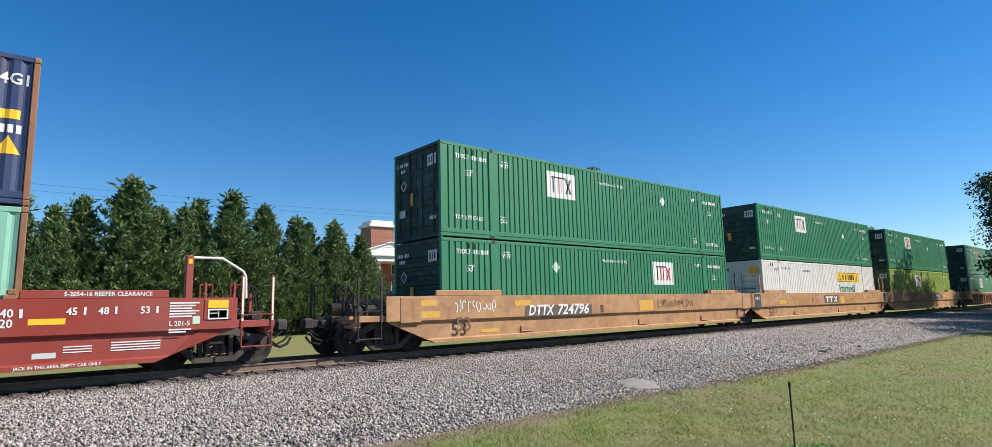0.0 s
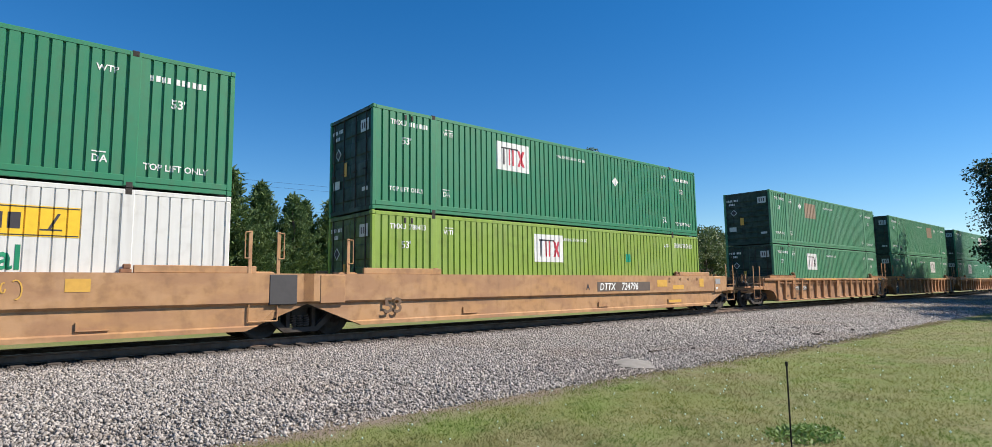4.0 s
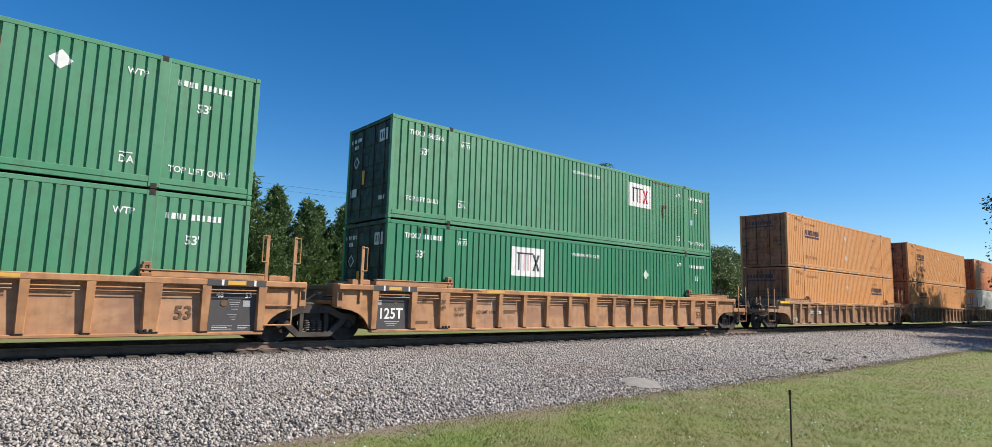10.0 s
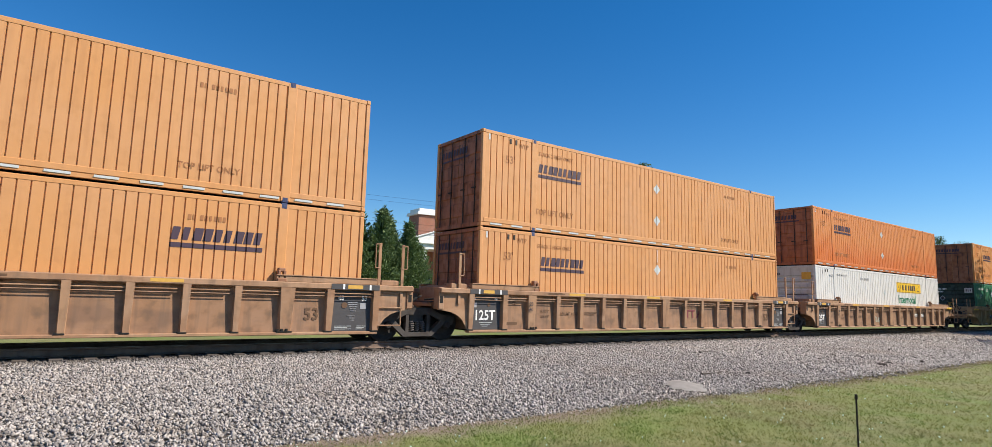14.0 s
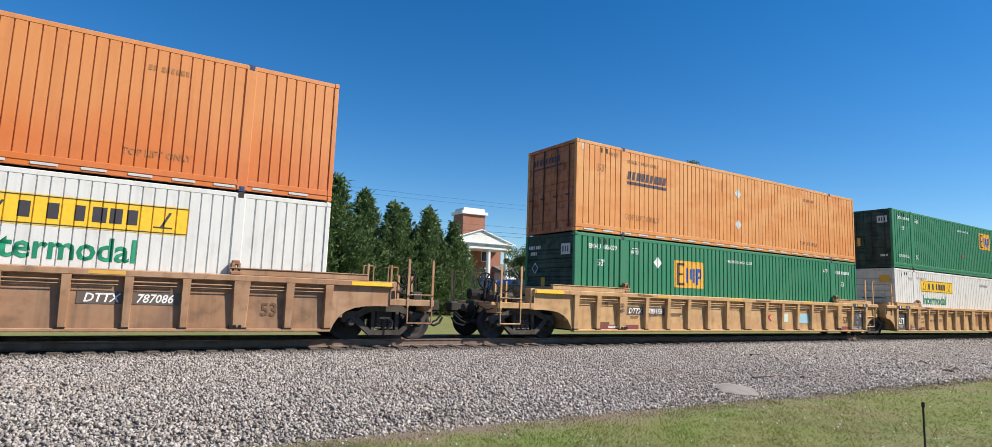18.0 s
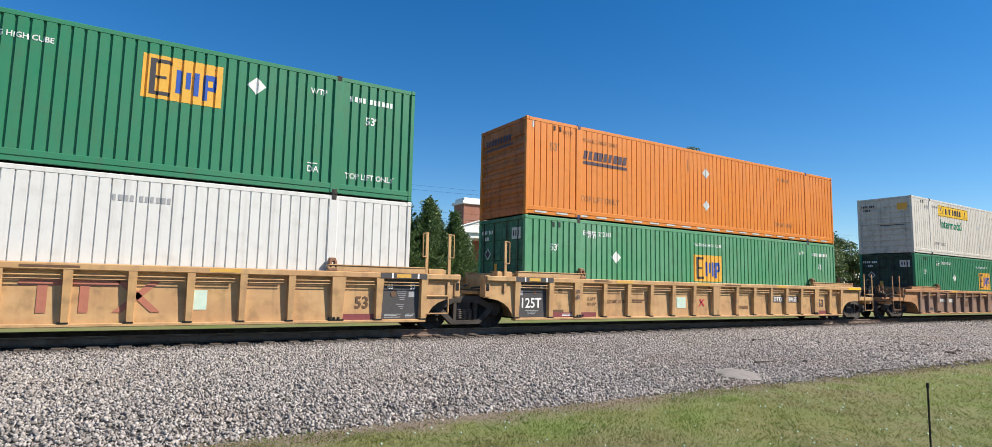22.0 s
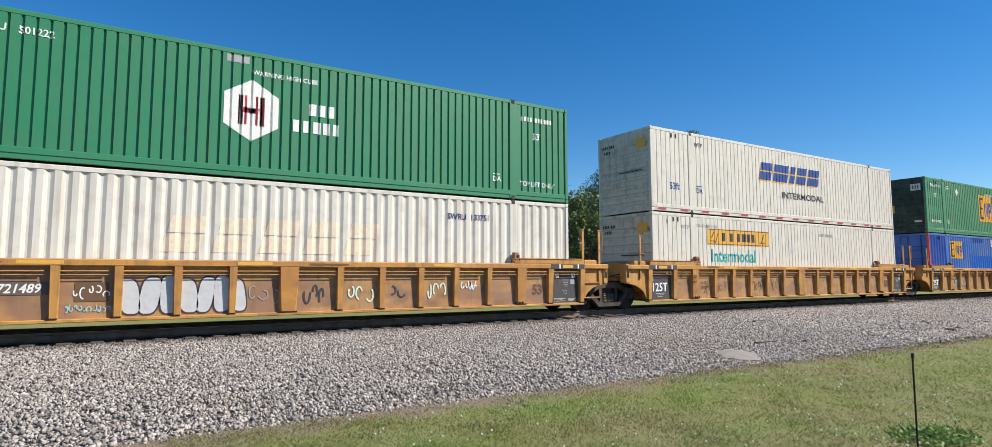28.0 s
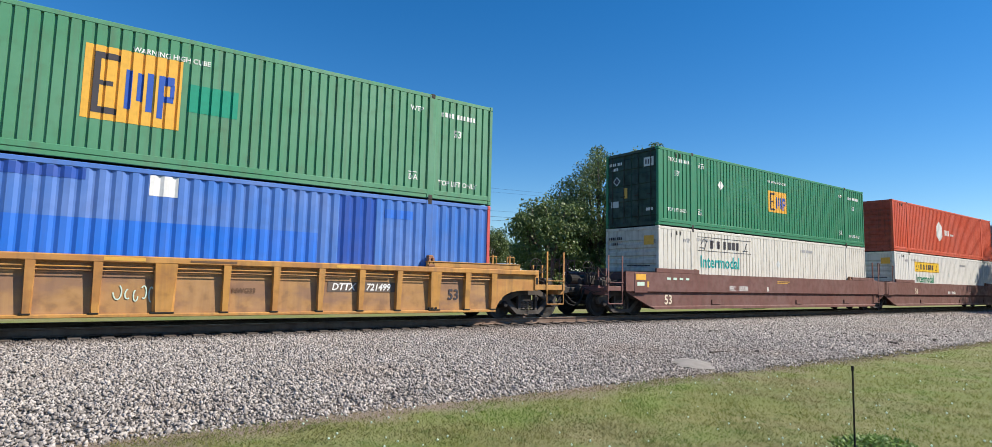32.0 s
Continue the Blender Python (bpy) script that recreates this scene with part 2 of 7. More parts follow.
# ---- mesh tools ----
class Shape:
    """Collects faces for one mesh."""

    def __init__(self):
        self.v, self.f = [], []

    def add(self, verts, faces):
        k = len(self.v)
        self.v.extend(verts)
        self.f.extend([tuple(i + k for i in f) for f in faces])
        return self

    def box(self, x0, x1, y0, y1, z0, z1, c=0.006):
        """A box with chamfered edges."""
        if x0 > x1: x0, x1 = x1, x0
        if y0 > y1: y0, y1 = y1, y0
        if z0 > z1: z0, z1 = z1, z0
        c = min(c, (x1 - x0) * 0.3, (y1 - y0) * 0.3, (z1 - z0) * 0.3)
        P, idx = [], {}
        for sx in (0, 1):
            for sy in (0, 1):
                for sz in (0, 1):
                    X, Y, Z = (x0, x1)[sx], (y0, y1)[sy], (z0, z1)[sz]
                    dx, dy, dz = (c, -c)[sx], (c, -c)[sy], (c, -c)[sz]
                    for a, q in (("x", (X, Y + dy, Z + dz)), ("y", (X + dx, Y, Z + dz)), ("z", (X + dx, Y + dy, Z))):
                        idx[sx, sy, sz, a] = len(P)
                        P.append(q)
        F = []
        g = lambda *k: idx[k]
        for s in (0, 1):
            F.append([g(s, 0, 0, "x"), g(s, 1, 0, "x"), g(s, 1, 1, "x"), g(s, 0, 1, "x")])
            F.append([g(0, s, 0, "y"), g(1, s, 0, "y"), g(1, s, 1, "y"), g(0, s, 1, "y")])
            F.append([g(0, 0, s, "z"), g(1, 0, s, "z"), g(1, 1, s, "z"), g(0, 1, s, "z")])
            for r in (0, 1):
                F.append([g(s, r, 0, "x"), g(s, r, 1, "x"), g(s, r, 1, "y"), g(s, r, 0, "y")])
                F.append([g(s, 0, r, "x"), g(s, 1, r, "x"), g(s, 1, r, "z"), g(s, 0, r, "z")])
                F.append([g(0, s, r, "y"), g(1, s, r, "y"), g(1, s, r, "z"), g(0, s, r, "z")])
                for q in (0, 1):
                    F.append([g(s, r, q, "x"), g(s, r, q, "y"), g(s, r, q, "z")])
        return self.add(P, F)

    def plate(self, pts, y0, y1):
        """An outline in x and z, given thickness along y."""
        n = len(pts)
        V = [(x, y0, z) for x, z in pts] + [(x, y1, z) for x, z in pts]
        F = [tuple(range(n)), tuple(range(2 * n - 1, n - 1, -1))]
        F += [(i, i + n, (i + 1) % n + n, (i + 1) % n) for i in range(n)]
        return self.add(V, F)

    def rod(self, a, b, r, n=8, r2=None, caps=True):
        """A round bar from a to b."""
        a, b = Vector(a), Vector(b)
        d = (b - a).normalized()
        u = d.orthogonal().normalized()
        w = d.cross(u)
        V = []
        for p, rr in ((a, r), (b, r if r2 is None else r2)):
            V += [tuple(p + (u * math.cos(i * math.tau / n) + w * math.sin(i * math.tau / n)) * rr) for i in range(n)]
        F = [(i, (i + 1) % n, (i + 1) % n + n, i + n) for i in range(n)]
        if caps:
            F += [tuple(range(n - 1, -1, -1)), tuple(range(n, 2 * n))]
        return self.add(V, F)

    def path(self, pts, r, n=6):
        for a, b in zip(pts, pts[1:]):
            self.rod(a, b, r, n)
        return self

    def lathe(self, prof, c, n=28):
        """Turns (radius, y) round an axis along y through c."""
        V, m = [], len(prof)
        for k in range(n):
            s, co = math.sin(k * math.tau / n), math.cos(k * math.tau / n)
            V += [(c[0] + r * co, c[1] + y, c[2] + r * s) for r, y in prof]
        F = []
        for k in range(n):
            j = (k + 1) % n
            F += [(k * m + i, k * m + i + 1, j * m + i + 1, j * m + i) for i in range(m - 1)]
        return self.add(V, F)

    def mesh(self, name, smooth=False):
        me = bpy.data.meshes.new(name)
        me.from_pydata(self.v, [], self.f)
        bm = bmesh.new()
        bm.from_mesh(me)
        bmesh.ops.recalc_face_normals(bm, faces=bm.faces)
        bm.to_mesh(me)
        bm.free()
        if smooth:
            me.polygons.foreach_set("use_smooth", [True] * len(me.polygons))
        me.update()
        return me


CACHE = {}


def part(name, make, material, parent, label="", at=(0, 0, 0), smooth=False, key=None):
    """One mesh object under a thing or part. make: a Shape, a mesh, or (with a key) a function that gives one."""
    me = CACHE.get((key, material.name)) if key else None
    if me is None:
        s = make() if callable(make) else make
        me = s.mesh(name, smooth) if isinstance(s, Shape) else s
        me.materials.clear()
        me.materials.append(material)
        if key:
            CACHE[(key, material.name)] = me
    ob = new(name, me)
    ob.parent = parent
    ob.location = at
    if label:
        ob["label"] = label
    return ob


def thing(name, label, category, at=(0, 0, 0), group="", kind=""):
    e = new(name)
    e.empty_display_size = 0.2
    e.location = at
    return tagged(e, label, category, group, kind)


def whole(name, shape, material, label, category, at=(0, 0, 0), group="", kind="", smooth=False):
    me = shape.mesh(name, smooth) if isinstance(shape, Shape) else shape
    me.materials.append(material)
    ob = new(name, me)
    ob.location = at
    return tagged(ob, label, category, group, kind)


# ---- ground ----
def height(x, y):
    """Height of the ground under the ballast and the lawns."""
    z = -0.52 + 0.03 * math.sin(x * 0.21 + 1) * math.sin(y * 0.3)
    if y > 20:
        z += 0.46 * min(1, (y - 20) / 11)
    if y > 36:
        z += 1.55 * min(1, (y - 36) / 13)
    if y > 49:
        z += 0.4 * min(1, (y - 49) / 36)
    if abs(y - TRACK_Y) < 5:
        z -= 0.25
    return z


def ground_sheet():
    xs = sorted(set([-2500, -900, -300, -120, -60] + list(np.arange(-30, 100, 1.0)) + [120, 160, 220, 400, 900, 2500]))
    ys = sorted(set([-2500, -900, -200, -60, -25, -12] + list(np.arange(-6, 44, 1.0)) + [48, 54, 62, 72, 85, 110, 200, 500, 1200, 2500]))
    V = [(x, y, height(x, y)) for x in xs for y in ys]
    n = len(ys)
    F = [(i * n + j, (i + 1) * n + j, (i + 1) * n + j + 1, i * n + j + 1) for i in range(len(xs) - 1) for j in range(n - 1)]
    me = bpy.data.meshes.new("ground")
    me.from_pydata([tuple(map(float, v)) for v in V], [], F)
    return me


def lawn_material():
    m, n, l = nodes_of("lawn")
    b = n["Principled BSDF"]
    big = grain(n, l, 0.16, 5, rand=False)
    mid = grain(n, l, 1.1, 6, shift=3, rand=False)
    fine = grain(n, l, 38, 6, shift=7, rand=False)
    c = blend(n, l, ramp(n, l, big, 0.36, 0.64), (0.142, 0.178, 0.034), (0.208, 0.206, 0.070))
    c = blend(n, l, ramp(n, l, grain(n, l, 0.75, 6, rand=False), 0.48, 0.66, 0.0, 0.5), c, (0.150, 0.235, 0.036))
    c = blend(n, l, ramp(n, l, grain(n, l, 0.6, 6, shift=11, rand=False), 0.48, 0.68, 0.0, 0.5), c, (0.225, 0.185, 0.105))
    c = blend(n, l, ramp(n, l, mid, 0.42, 0.72, 0.0, 0.6), c, (0.235, 0.210, 0.100))
    c = blend(n, l, ramp(n, l, grain(n, l, 4.5, 5, shift=17, rand=False), 0.52, 0.70, 0.0, 0.55), c, (0.105, 0.140, 0.030))
    c = blend(n, l, ramp(n, l, fine, 0.45, 0.75, 0.0, 0.25), c, (0.090, 0.125, 0.028))
    # bare soil and leaf litter along the foot of the stone bed
    tc = n.new("ShaderNodeTexCoord")
    sp = n.new("ShaderNodeSeparateXYZ")
    l.new(tc.outputs["Object"], sp.inputs[0])
    wob = n.new("ShaderNodeMath")
    wob.operation = "MULTIPLY_ADD"
    l.new(mid, wob.inputs[0])
    wob.inputs[1].default_value = 1.6
    l.new(sp.outputs[1], wob.inputs[2])
    edge = ramp(n, l, wob.outputs[0], 6.95, 7.45)
    far_ = ramp(n, l, sp.outputs[1], 8.0, 8.5, 1.0, 0.0)
    both = n.new("ShaderNodeMath")
    both.operation = "MULTIPLY"
    l.new(edge, both.inputs[0])
    l.new(far_, both.inputs[1])
    c = blend(n, l, both.outputs[0], c, (0.21, 0.165, 0.125))
    l.new(c, b.inputs["Base Color"])
    b.inputs["Roughness"].default_value = 0.9
    bump(n, l, b, fine, 0.6, 0.045)
    return m


LAWN = lawn_material()
ground = whole("ground", ground_sheet(), LAWN, "mown green lawn with dry straw-coloured patches", "ground", kind="structure", smooth=True)


def ballast_z(y):
    """Cross-section of the stone bed: foot, long shoulder, top at the ties, far shoulder."""
    pts = [(6.2, -0.60), (6.9, -0.50), (8.5, -0.42), (11.2, -0.34), (12.6, -0.27), (13.6, -0.225), (16.8, -0.225), (17.8, -0.32), (19.4, -0.62)]
    for (a, za), (b, zb) in zip(pts, pts[1:]):
        if y <= b:
            return za + (zb - za) * (max(y, a) - a) / (b - a)
    return -0.7


def ballast_sheet():
    xs = [-400, -150, -60, -30] + list(np.arange(-16, 70, 0.5)) + [75, 85, 100, 130, 180, 300, 600]
    ys = list(np.arange(6.2, 19.5, 0.4))
    V = []
    for x in xs:
        for y in ys:
            w = 0.25 * noise.noise((x * 0.5, 3, 0)) + 0.12 * noise.noise((x * 1.9, 8, 0)) if y < 9 else 0
            V.append((float(x), float(y + w), ballast_z(y) + 0.03 * noise.noise((x * 1.3, y * 1.3, 0))))
    n = len(ys)
    F = [(i * n + j, (i + 1) * n + j, (i + 1) * n + j + 1, i * n + j + 1) for i in range(len(xs) - 1) for j in range(n - 1)]
    me = bpy.data.meshes.new("ballast")
    me.from_pydata(V, [], F)
    return me


def stone_material(name="ballast_stone", bed=False):
    m, n, l = nodes_of(name)
    b = n["Principled BSDF"]
    if bed:
        tc = n.new("ShaderNodeTexCoord")
        vo = n.new("ShaderNodeTexVoronoi")
        vo.inputs["Scale"].default_value = 19
        l.new(tc.outputs["Object"], vo.inputs["Vector"])
        sep = n.new("ShaderNodeSeparateColor")
        l.new(vo.outputs["Color"], sep.inputs[0])
        pick, gap = sep.outputs[0], vo.outputs["Distance"]
        c = blend(n, l, pick, (0.080, 0.072, 0.067), (0.430, 0.395, 0.366))
        # gaps coloured dark to stand for the shade between stones
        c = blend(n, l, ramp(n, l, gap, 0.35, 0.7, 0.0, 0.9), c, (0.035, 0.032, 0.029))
        bump(n, l, b, gap, 1.0, 0.04)
    else:
        ge = n.new("ShaderNodeNewGeometry")
        pick = ge.outputs["Random Per Island"]
        c = blend(n, l, pick, (0.135, 0.122, 0.114), (0.470, 0.432, 0.402))
        c = blend(n, l, ramp(n, l, grain(n, l, 0.35, 4, rand=False), 0.5, 0.75, 0.0, 0.35), c, (0.24, 0.18, 0.13))
        bump(n, l, b, grain(n, l, 90, 4, rand=False), 0.4, 0.004)
    # the train's shade painted dark brown into the stones beside and between the rails
    tc = n.new("ShaderNodeTexCoord")
    sp = n.new("ShaderNodeSeparateXYZ")
    l.new(tc.outputs["Object"], sp.inputs[0])
    train_shade = ramp(n, l, sp.outputs[1], TRACK_Y - 1.95, TRACK_Y - 1.25, 0.0, 0.88)
    c = blend(n, l, train_shade, c, (0.040, 0.029, 0.023))
    l.new(c, b.inputs["Base Color"])
    b.inputs["Roughness"].default_value = 0.85
    return m


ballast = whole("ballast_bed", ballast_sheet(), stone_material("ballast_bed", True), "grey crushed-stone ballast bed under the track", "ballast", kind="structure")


def rail_shape(y):
    prof = [(-0.07, -0.17), (0.07, -0.17), (0.07, -0.158), (0.012, -0.138), (0.010, -0.045), (0.036, -0.030), (0.036, -0.006), (0.028, 0.0),
            (-0.028, 0.0), (-0.036, -0.006), (-0.036, -0.030), (-0.010, -0.045), (-0.012, -0.138), (-0.07, -0.158)]
    n = len(prof)
    V = [(-400.0, y + a, b) for a, b in prof] + [(600.0, y + a, b) for a, b in prof]
    F = [(i, (i + 1) % n, (i + 1) % n + n, i + n) for i in range(n)]
    return Shape().add(V, F)


track = thing("railway_track", "rusty steel railway track on timber ties", "track", (0, TRACK_Y, 0), kind="structure")
for side in (-0.7535, 0.7535):
    part("rail", rail_shape(side), RAIL, track)
    part("rail_head", Shape().box(-400, 600, side - 0.022, side + 0.022, -0.002, 0.003, 0.001), TREAD, track, "polished running surface")
for k in range(150):
    x = -16 + k * 0.535
    part("tie", lambda: Shape().box(-0.115, 0.115, -1.3, 1.3, -0.34, -0.155, 0.015), TIE, track, at=(x, 0, 0), key="tie")
    for side in (-0.7535, 0.7535):
        part("tie_plate", lambda: Shape().box(-0.09, 0.09, -0.17, 0.17, -0.156, -0.142, 0.003).box(-0.03, 0.03, -0.12, -0.09, -0.142, -0.12).box(-0.03, 0.03, 0.09, 0.12, -0.142, -0.12),
             RAIL, track, at=(x, side, 0), key="tie_plate")


# ---- shipping containers ----
HALF_W, HIGH = 1.295, 2.89          # half width and height of a container
STYLES = {                          # pitch, share of the outer flat, depth of the groove, slope
    "rib": (0.2155, 0.74, 0.040, 0.010),
    "seam": (0.2135, 0.86, 0.030, 0.006),
    "wave": (0.278, 0.38, 0.036, 0.068),
}


def bays(length):
    """Stretches of wall between the posts."""
    if length > 14:
        k = (length - 12.19) / 2
        return [(0.10, k - 0.11), (k + 0.11, length - k - 0.11), (length - k + 0.11, length - 0.10)]
    return [(0.12, length - 0.12)]


def grooves(length, style):
    """Outer flats and grooves of a side wall: (start, end) of each groove at the face."""
    pitch, flat, depth, slope = STYLES[style]
    out = []
    for a, b in bays(length):
        n = max(1, round((b - a) / pitch))
        p = (b - a) / n
        for i in range(n):
            out.append((a + i * p + p * flat, a + (i + 1) * p))
    return out


def wall_shape(length, style, far=False):
    """A corrugated side wall, its outer flats at the face of the container."""
    pitch, flat, depth, slope = STYLES[style]
    s = Shape()
    y, d = (HALF_W - 0.012, -depth) if far else (-HALF_W + 0.012, depth)
    z0, z1 = 0.255, HIGH - 0.11
    row = []
    gs = grooves(length, style)
    for a, b in bays(length):
        row.append((a, y))
        for g0, g1 in gs:
            if a - 1e-6 <= g0 < b:
                row += [(g0, y), (g0 + slope, y + d), (g1 - slope, y + d), (g1, y)]
        row.append((b, y))
    V, F = [], []
    for x, yy in row:
        V += [(x, yy, z0), (x, yy, z1)]
    F = [(2 * i, 2 * i + 2, 2 * i + 3, 2 * i + 1) for i in range(len(row) - 1)]
    return s.add(V, F)


def end_shape(kind):
    """The wall across the end: corrugated front, or two doors."""
    s = Shape()
    if kind == "front":
        zs, z = [(0.15, 0.03)], 0.24
        while z < HIGH - 0.42:
            zs += [(z, 0.03), (z + 0.035, 0.07), (z + 0.12, 0.07), (z + 0.155, 0.03)]
            z += 0.285
        zs.append((HIGH - 0.12, 0.03))
        V = []
        for z, x in zs:
            V += [(x, -HALF_W + 0.1, z), (x, HALF_W - 0.1, z)]
        s.add(V, [(2 * i, 2 * i + 1, 2 * i + 3, 2 * i + 2) for i in range(len(zs) - 1)])
    else:
        zs = [(0.16, 0.05)]
        for k in range(4):
            z = 0.36 + k * 0.61
            zs += [(z, 0.05), (z + 0.03, 0.024), (z + 0.40, 0.024), (z + 0.43, 0.05)]
        zs.append((HIGH - 0.13, 0.05))
        y0, y1 = (-HALF_W + 0.12, -0.008) if kind == "door" else (0.008, HALF_W - 0.12)
        V = []
        for z, x in zs:
            V += [(x, y0, z), (x, y1, z)]
        s.add(V, [(2 * i, 2 * i + 1, 2 * i + 3, 2 * i + 2) for i in range(len(zs) - 1)])
    return s


def lettering(text, size, shear=0.0):
    """A flat mesh of a word, its lower left corner at the origin, facing -y."""
    cu = bpy.data.curves.new("word", "FONT")
    cu.body, cu.size, cu.resolution_u, cu.offset, cu.shear = text, size * 1.38, 2, size * 0.028, shear
    ob = bpy.data.objects.new("word", cu)
    me = bpy.data.meshes.new_from_object(ob)
    bpy.data.objects.remove(ob)
    bpy.data.curves.remove(cu)
    return me


def flat_face(polys):
    """Flat outlines in x and z, facing -y."""
    V, F = [], []
    for pts in polys:
        k = len(V)
        V += [(x, 0.0, z) for x, z in pts]
        F.append(tuple(range(k, k + len(pts))))
    me = bpy.data.meshes.new("mark")
    me.from_pydata(V, [], F)
    return me


def bars(groups, x, z, h, slant=0.0, w=0.52, gap=0.30):
    """Plain upright bars in place of numbers and names; groups: how many stand together."""
    out = []
    for g in groups:
        for k in range(g):
            a = x + k * h * (w + gap)
            c = a + h * w * (0.82 + 0.12 * ((k * 7 + g) % 4))
            out.append([(a, z), (c, z), (c + slant * h, z + h), (a + slant * h, z + h)])
        x += g * h * (w + gap) + h * 0.5
    return out


def mark(parent, name, me, ink, y, length=None, style=None, label="", stretch=1.0, turn=False, at=(0, 0)):
    """Lays a mark on a wall; on a corrugated wall it follows the grooves."""
    bm = bmesh.new()
    bm.from_mesh(me)
    bpy.data.meshes.remove(me)
    if turn:
        for v in bm.verts:
            v.co = (v.co.x * stretch + at[0], 0, v.co.y + at[1])
    depth = slope = 0.0
    cut = []
    if style:
        depth, slope = STYLES[style][2:]
        xs = [v.co.x for v in bm.verts]
        lo, hi = min(xs), max(xs)
        cut = [g for g in grooves(length, style) if g[1] > lo and g[0] < hi]
        for g0, g1 in cut:
            for q in (g0, g0 + slope, g1 - slope, g1):
                if lo < q < hi:
                    bmesh.ops.bisect_plane(bm, geom=bm.verts[:] + bm.edges[:] + bm.faces[:], plane_co=(q, 0, 0), plane_no=(1, 0, 0))
    for v in bm.verts:
        d = 0.0
        for g0, g1 in cut:
            if g0 <= v.co.x <= g1:
                d = depth * max(0.0, min(1.0, (v.co.x - g0) / slope, (g1 - v.co.x) / slope))
        v.co.y = y + d
    out = bpy.data.meshes.new(name)
    bm.to_mesh(out)
    bm.free()
    return part(name, out, INK[ink], parent, label)


def diamond(x, z, r):
    return [[(x - r, z), (x, z - r), (x + r, z), (x, z + r)]]


def rect(x0, x1, z0, z1):
    return [[(x0, z0), (x1, z0), (x1, z1), (x0, z1)]]


# Darker copies of the paints for the ends: shade mixed in, plus rust streaks.
SHADED_GRIMY = {GREEN: paint("green_end", (0.005, 0.032, 0.019), 0.6, dirt=(0.009, 0.010, 0.010), amount=0.6, streak=0.75),
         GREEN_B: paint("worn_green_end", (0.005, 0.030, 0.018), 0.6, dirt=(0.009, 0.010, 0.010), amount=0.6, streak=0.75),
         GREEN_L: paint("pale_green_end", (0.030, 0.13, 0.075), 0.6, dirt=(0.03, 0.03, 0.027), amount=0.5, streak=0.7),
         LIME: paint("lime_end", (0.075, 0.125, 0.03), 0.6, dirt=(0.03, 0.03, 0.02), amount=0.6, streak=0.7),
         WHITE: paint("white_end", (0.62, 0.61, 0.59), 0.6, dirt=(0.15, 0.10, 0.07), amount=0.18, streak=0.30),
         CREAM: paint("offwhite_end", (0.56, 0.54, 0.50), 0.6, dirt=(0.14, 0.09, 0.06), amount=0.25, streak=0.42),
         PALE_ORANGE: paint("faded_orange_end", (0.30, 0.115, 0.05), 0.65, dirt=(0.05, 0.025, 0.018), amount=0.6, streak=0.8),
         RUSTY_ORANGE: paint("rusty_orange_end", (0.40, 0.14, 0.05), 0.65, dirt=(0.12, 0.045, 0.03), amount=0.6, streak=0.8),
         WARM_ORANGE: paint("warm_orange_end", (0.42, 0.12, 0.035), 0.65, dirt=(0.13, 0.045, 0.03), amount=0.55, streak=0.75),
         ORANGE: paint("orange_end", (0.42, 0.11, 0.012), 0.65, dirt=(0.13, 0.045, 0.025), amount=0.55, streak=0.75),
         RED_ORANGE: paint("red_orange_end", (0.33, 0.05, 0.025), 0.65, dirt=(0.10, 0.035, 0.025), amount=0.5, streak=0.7)}


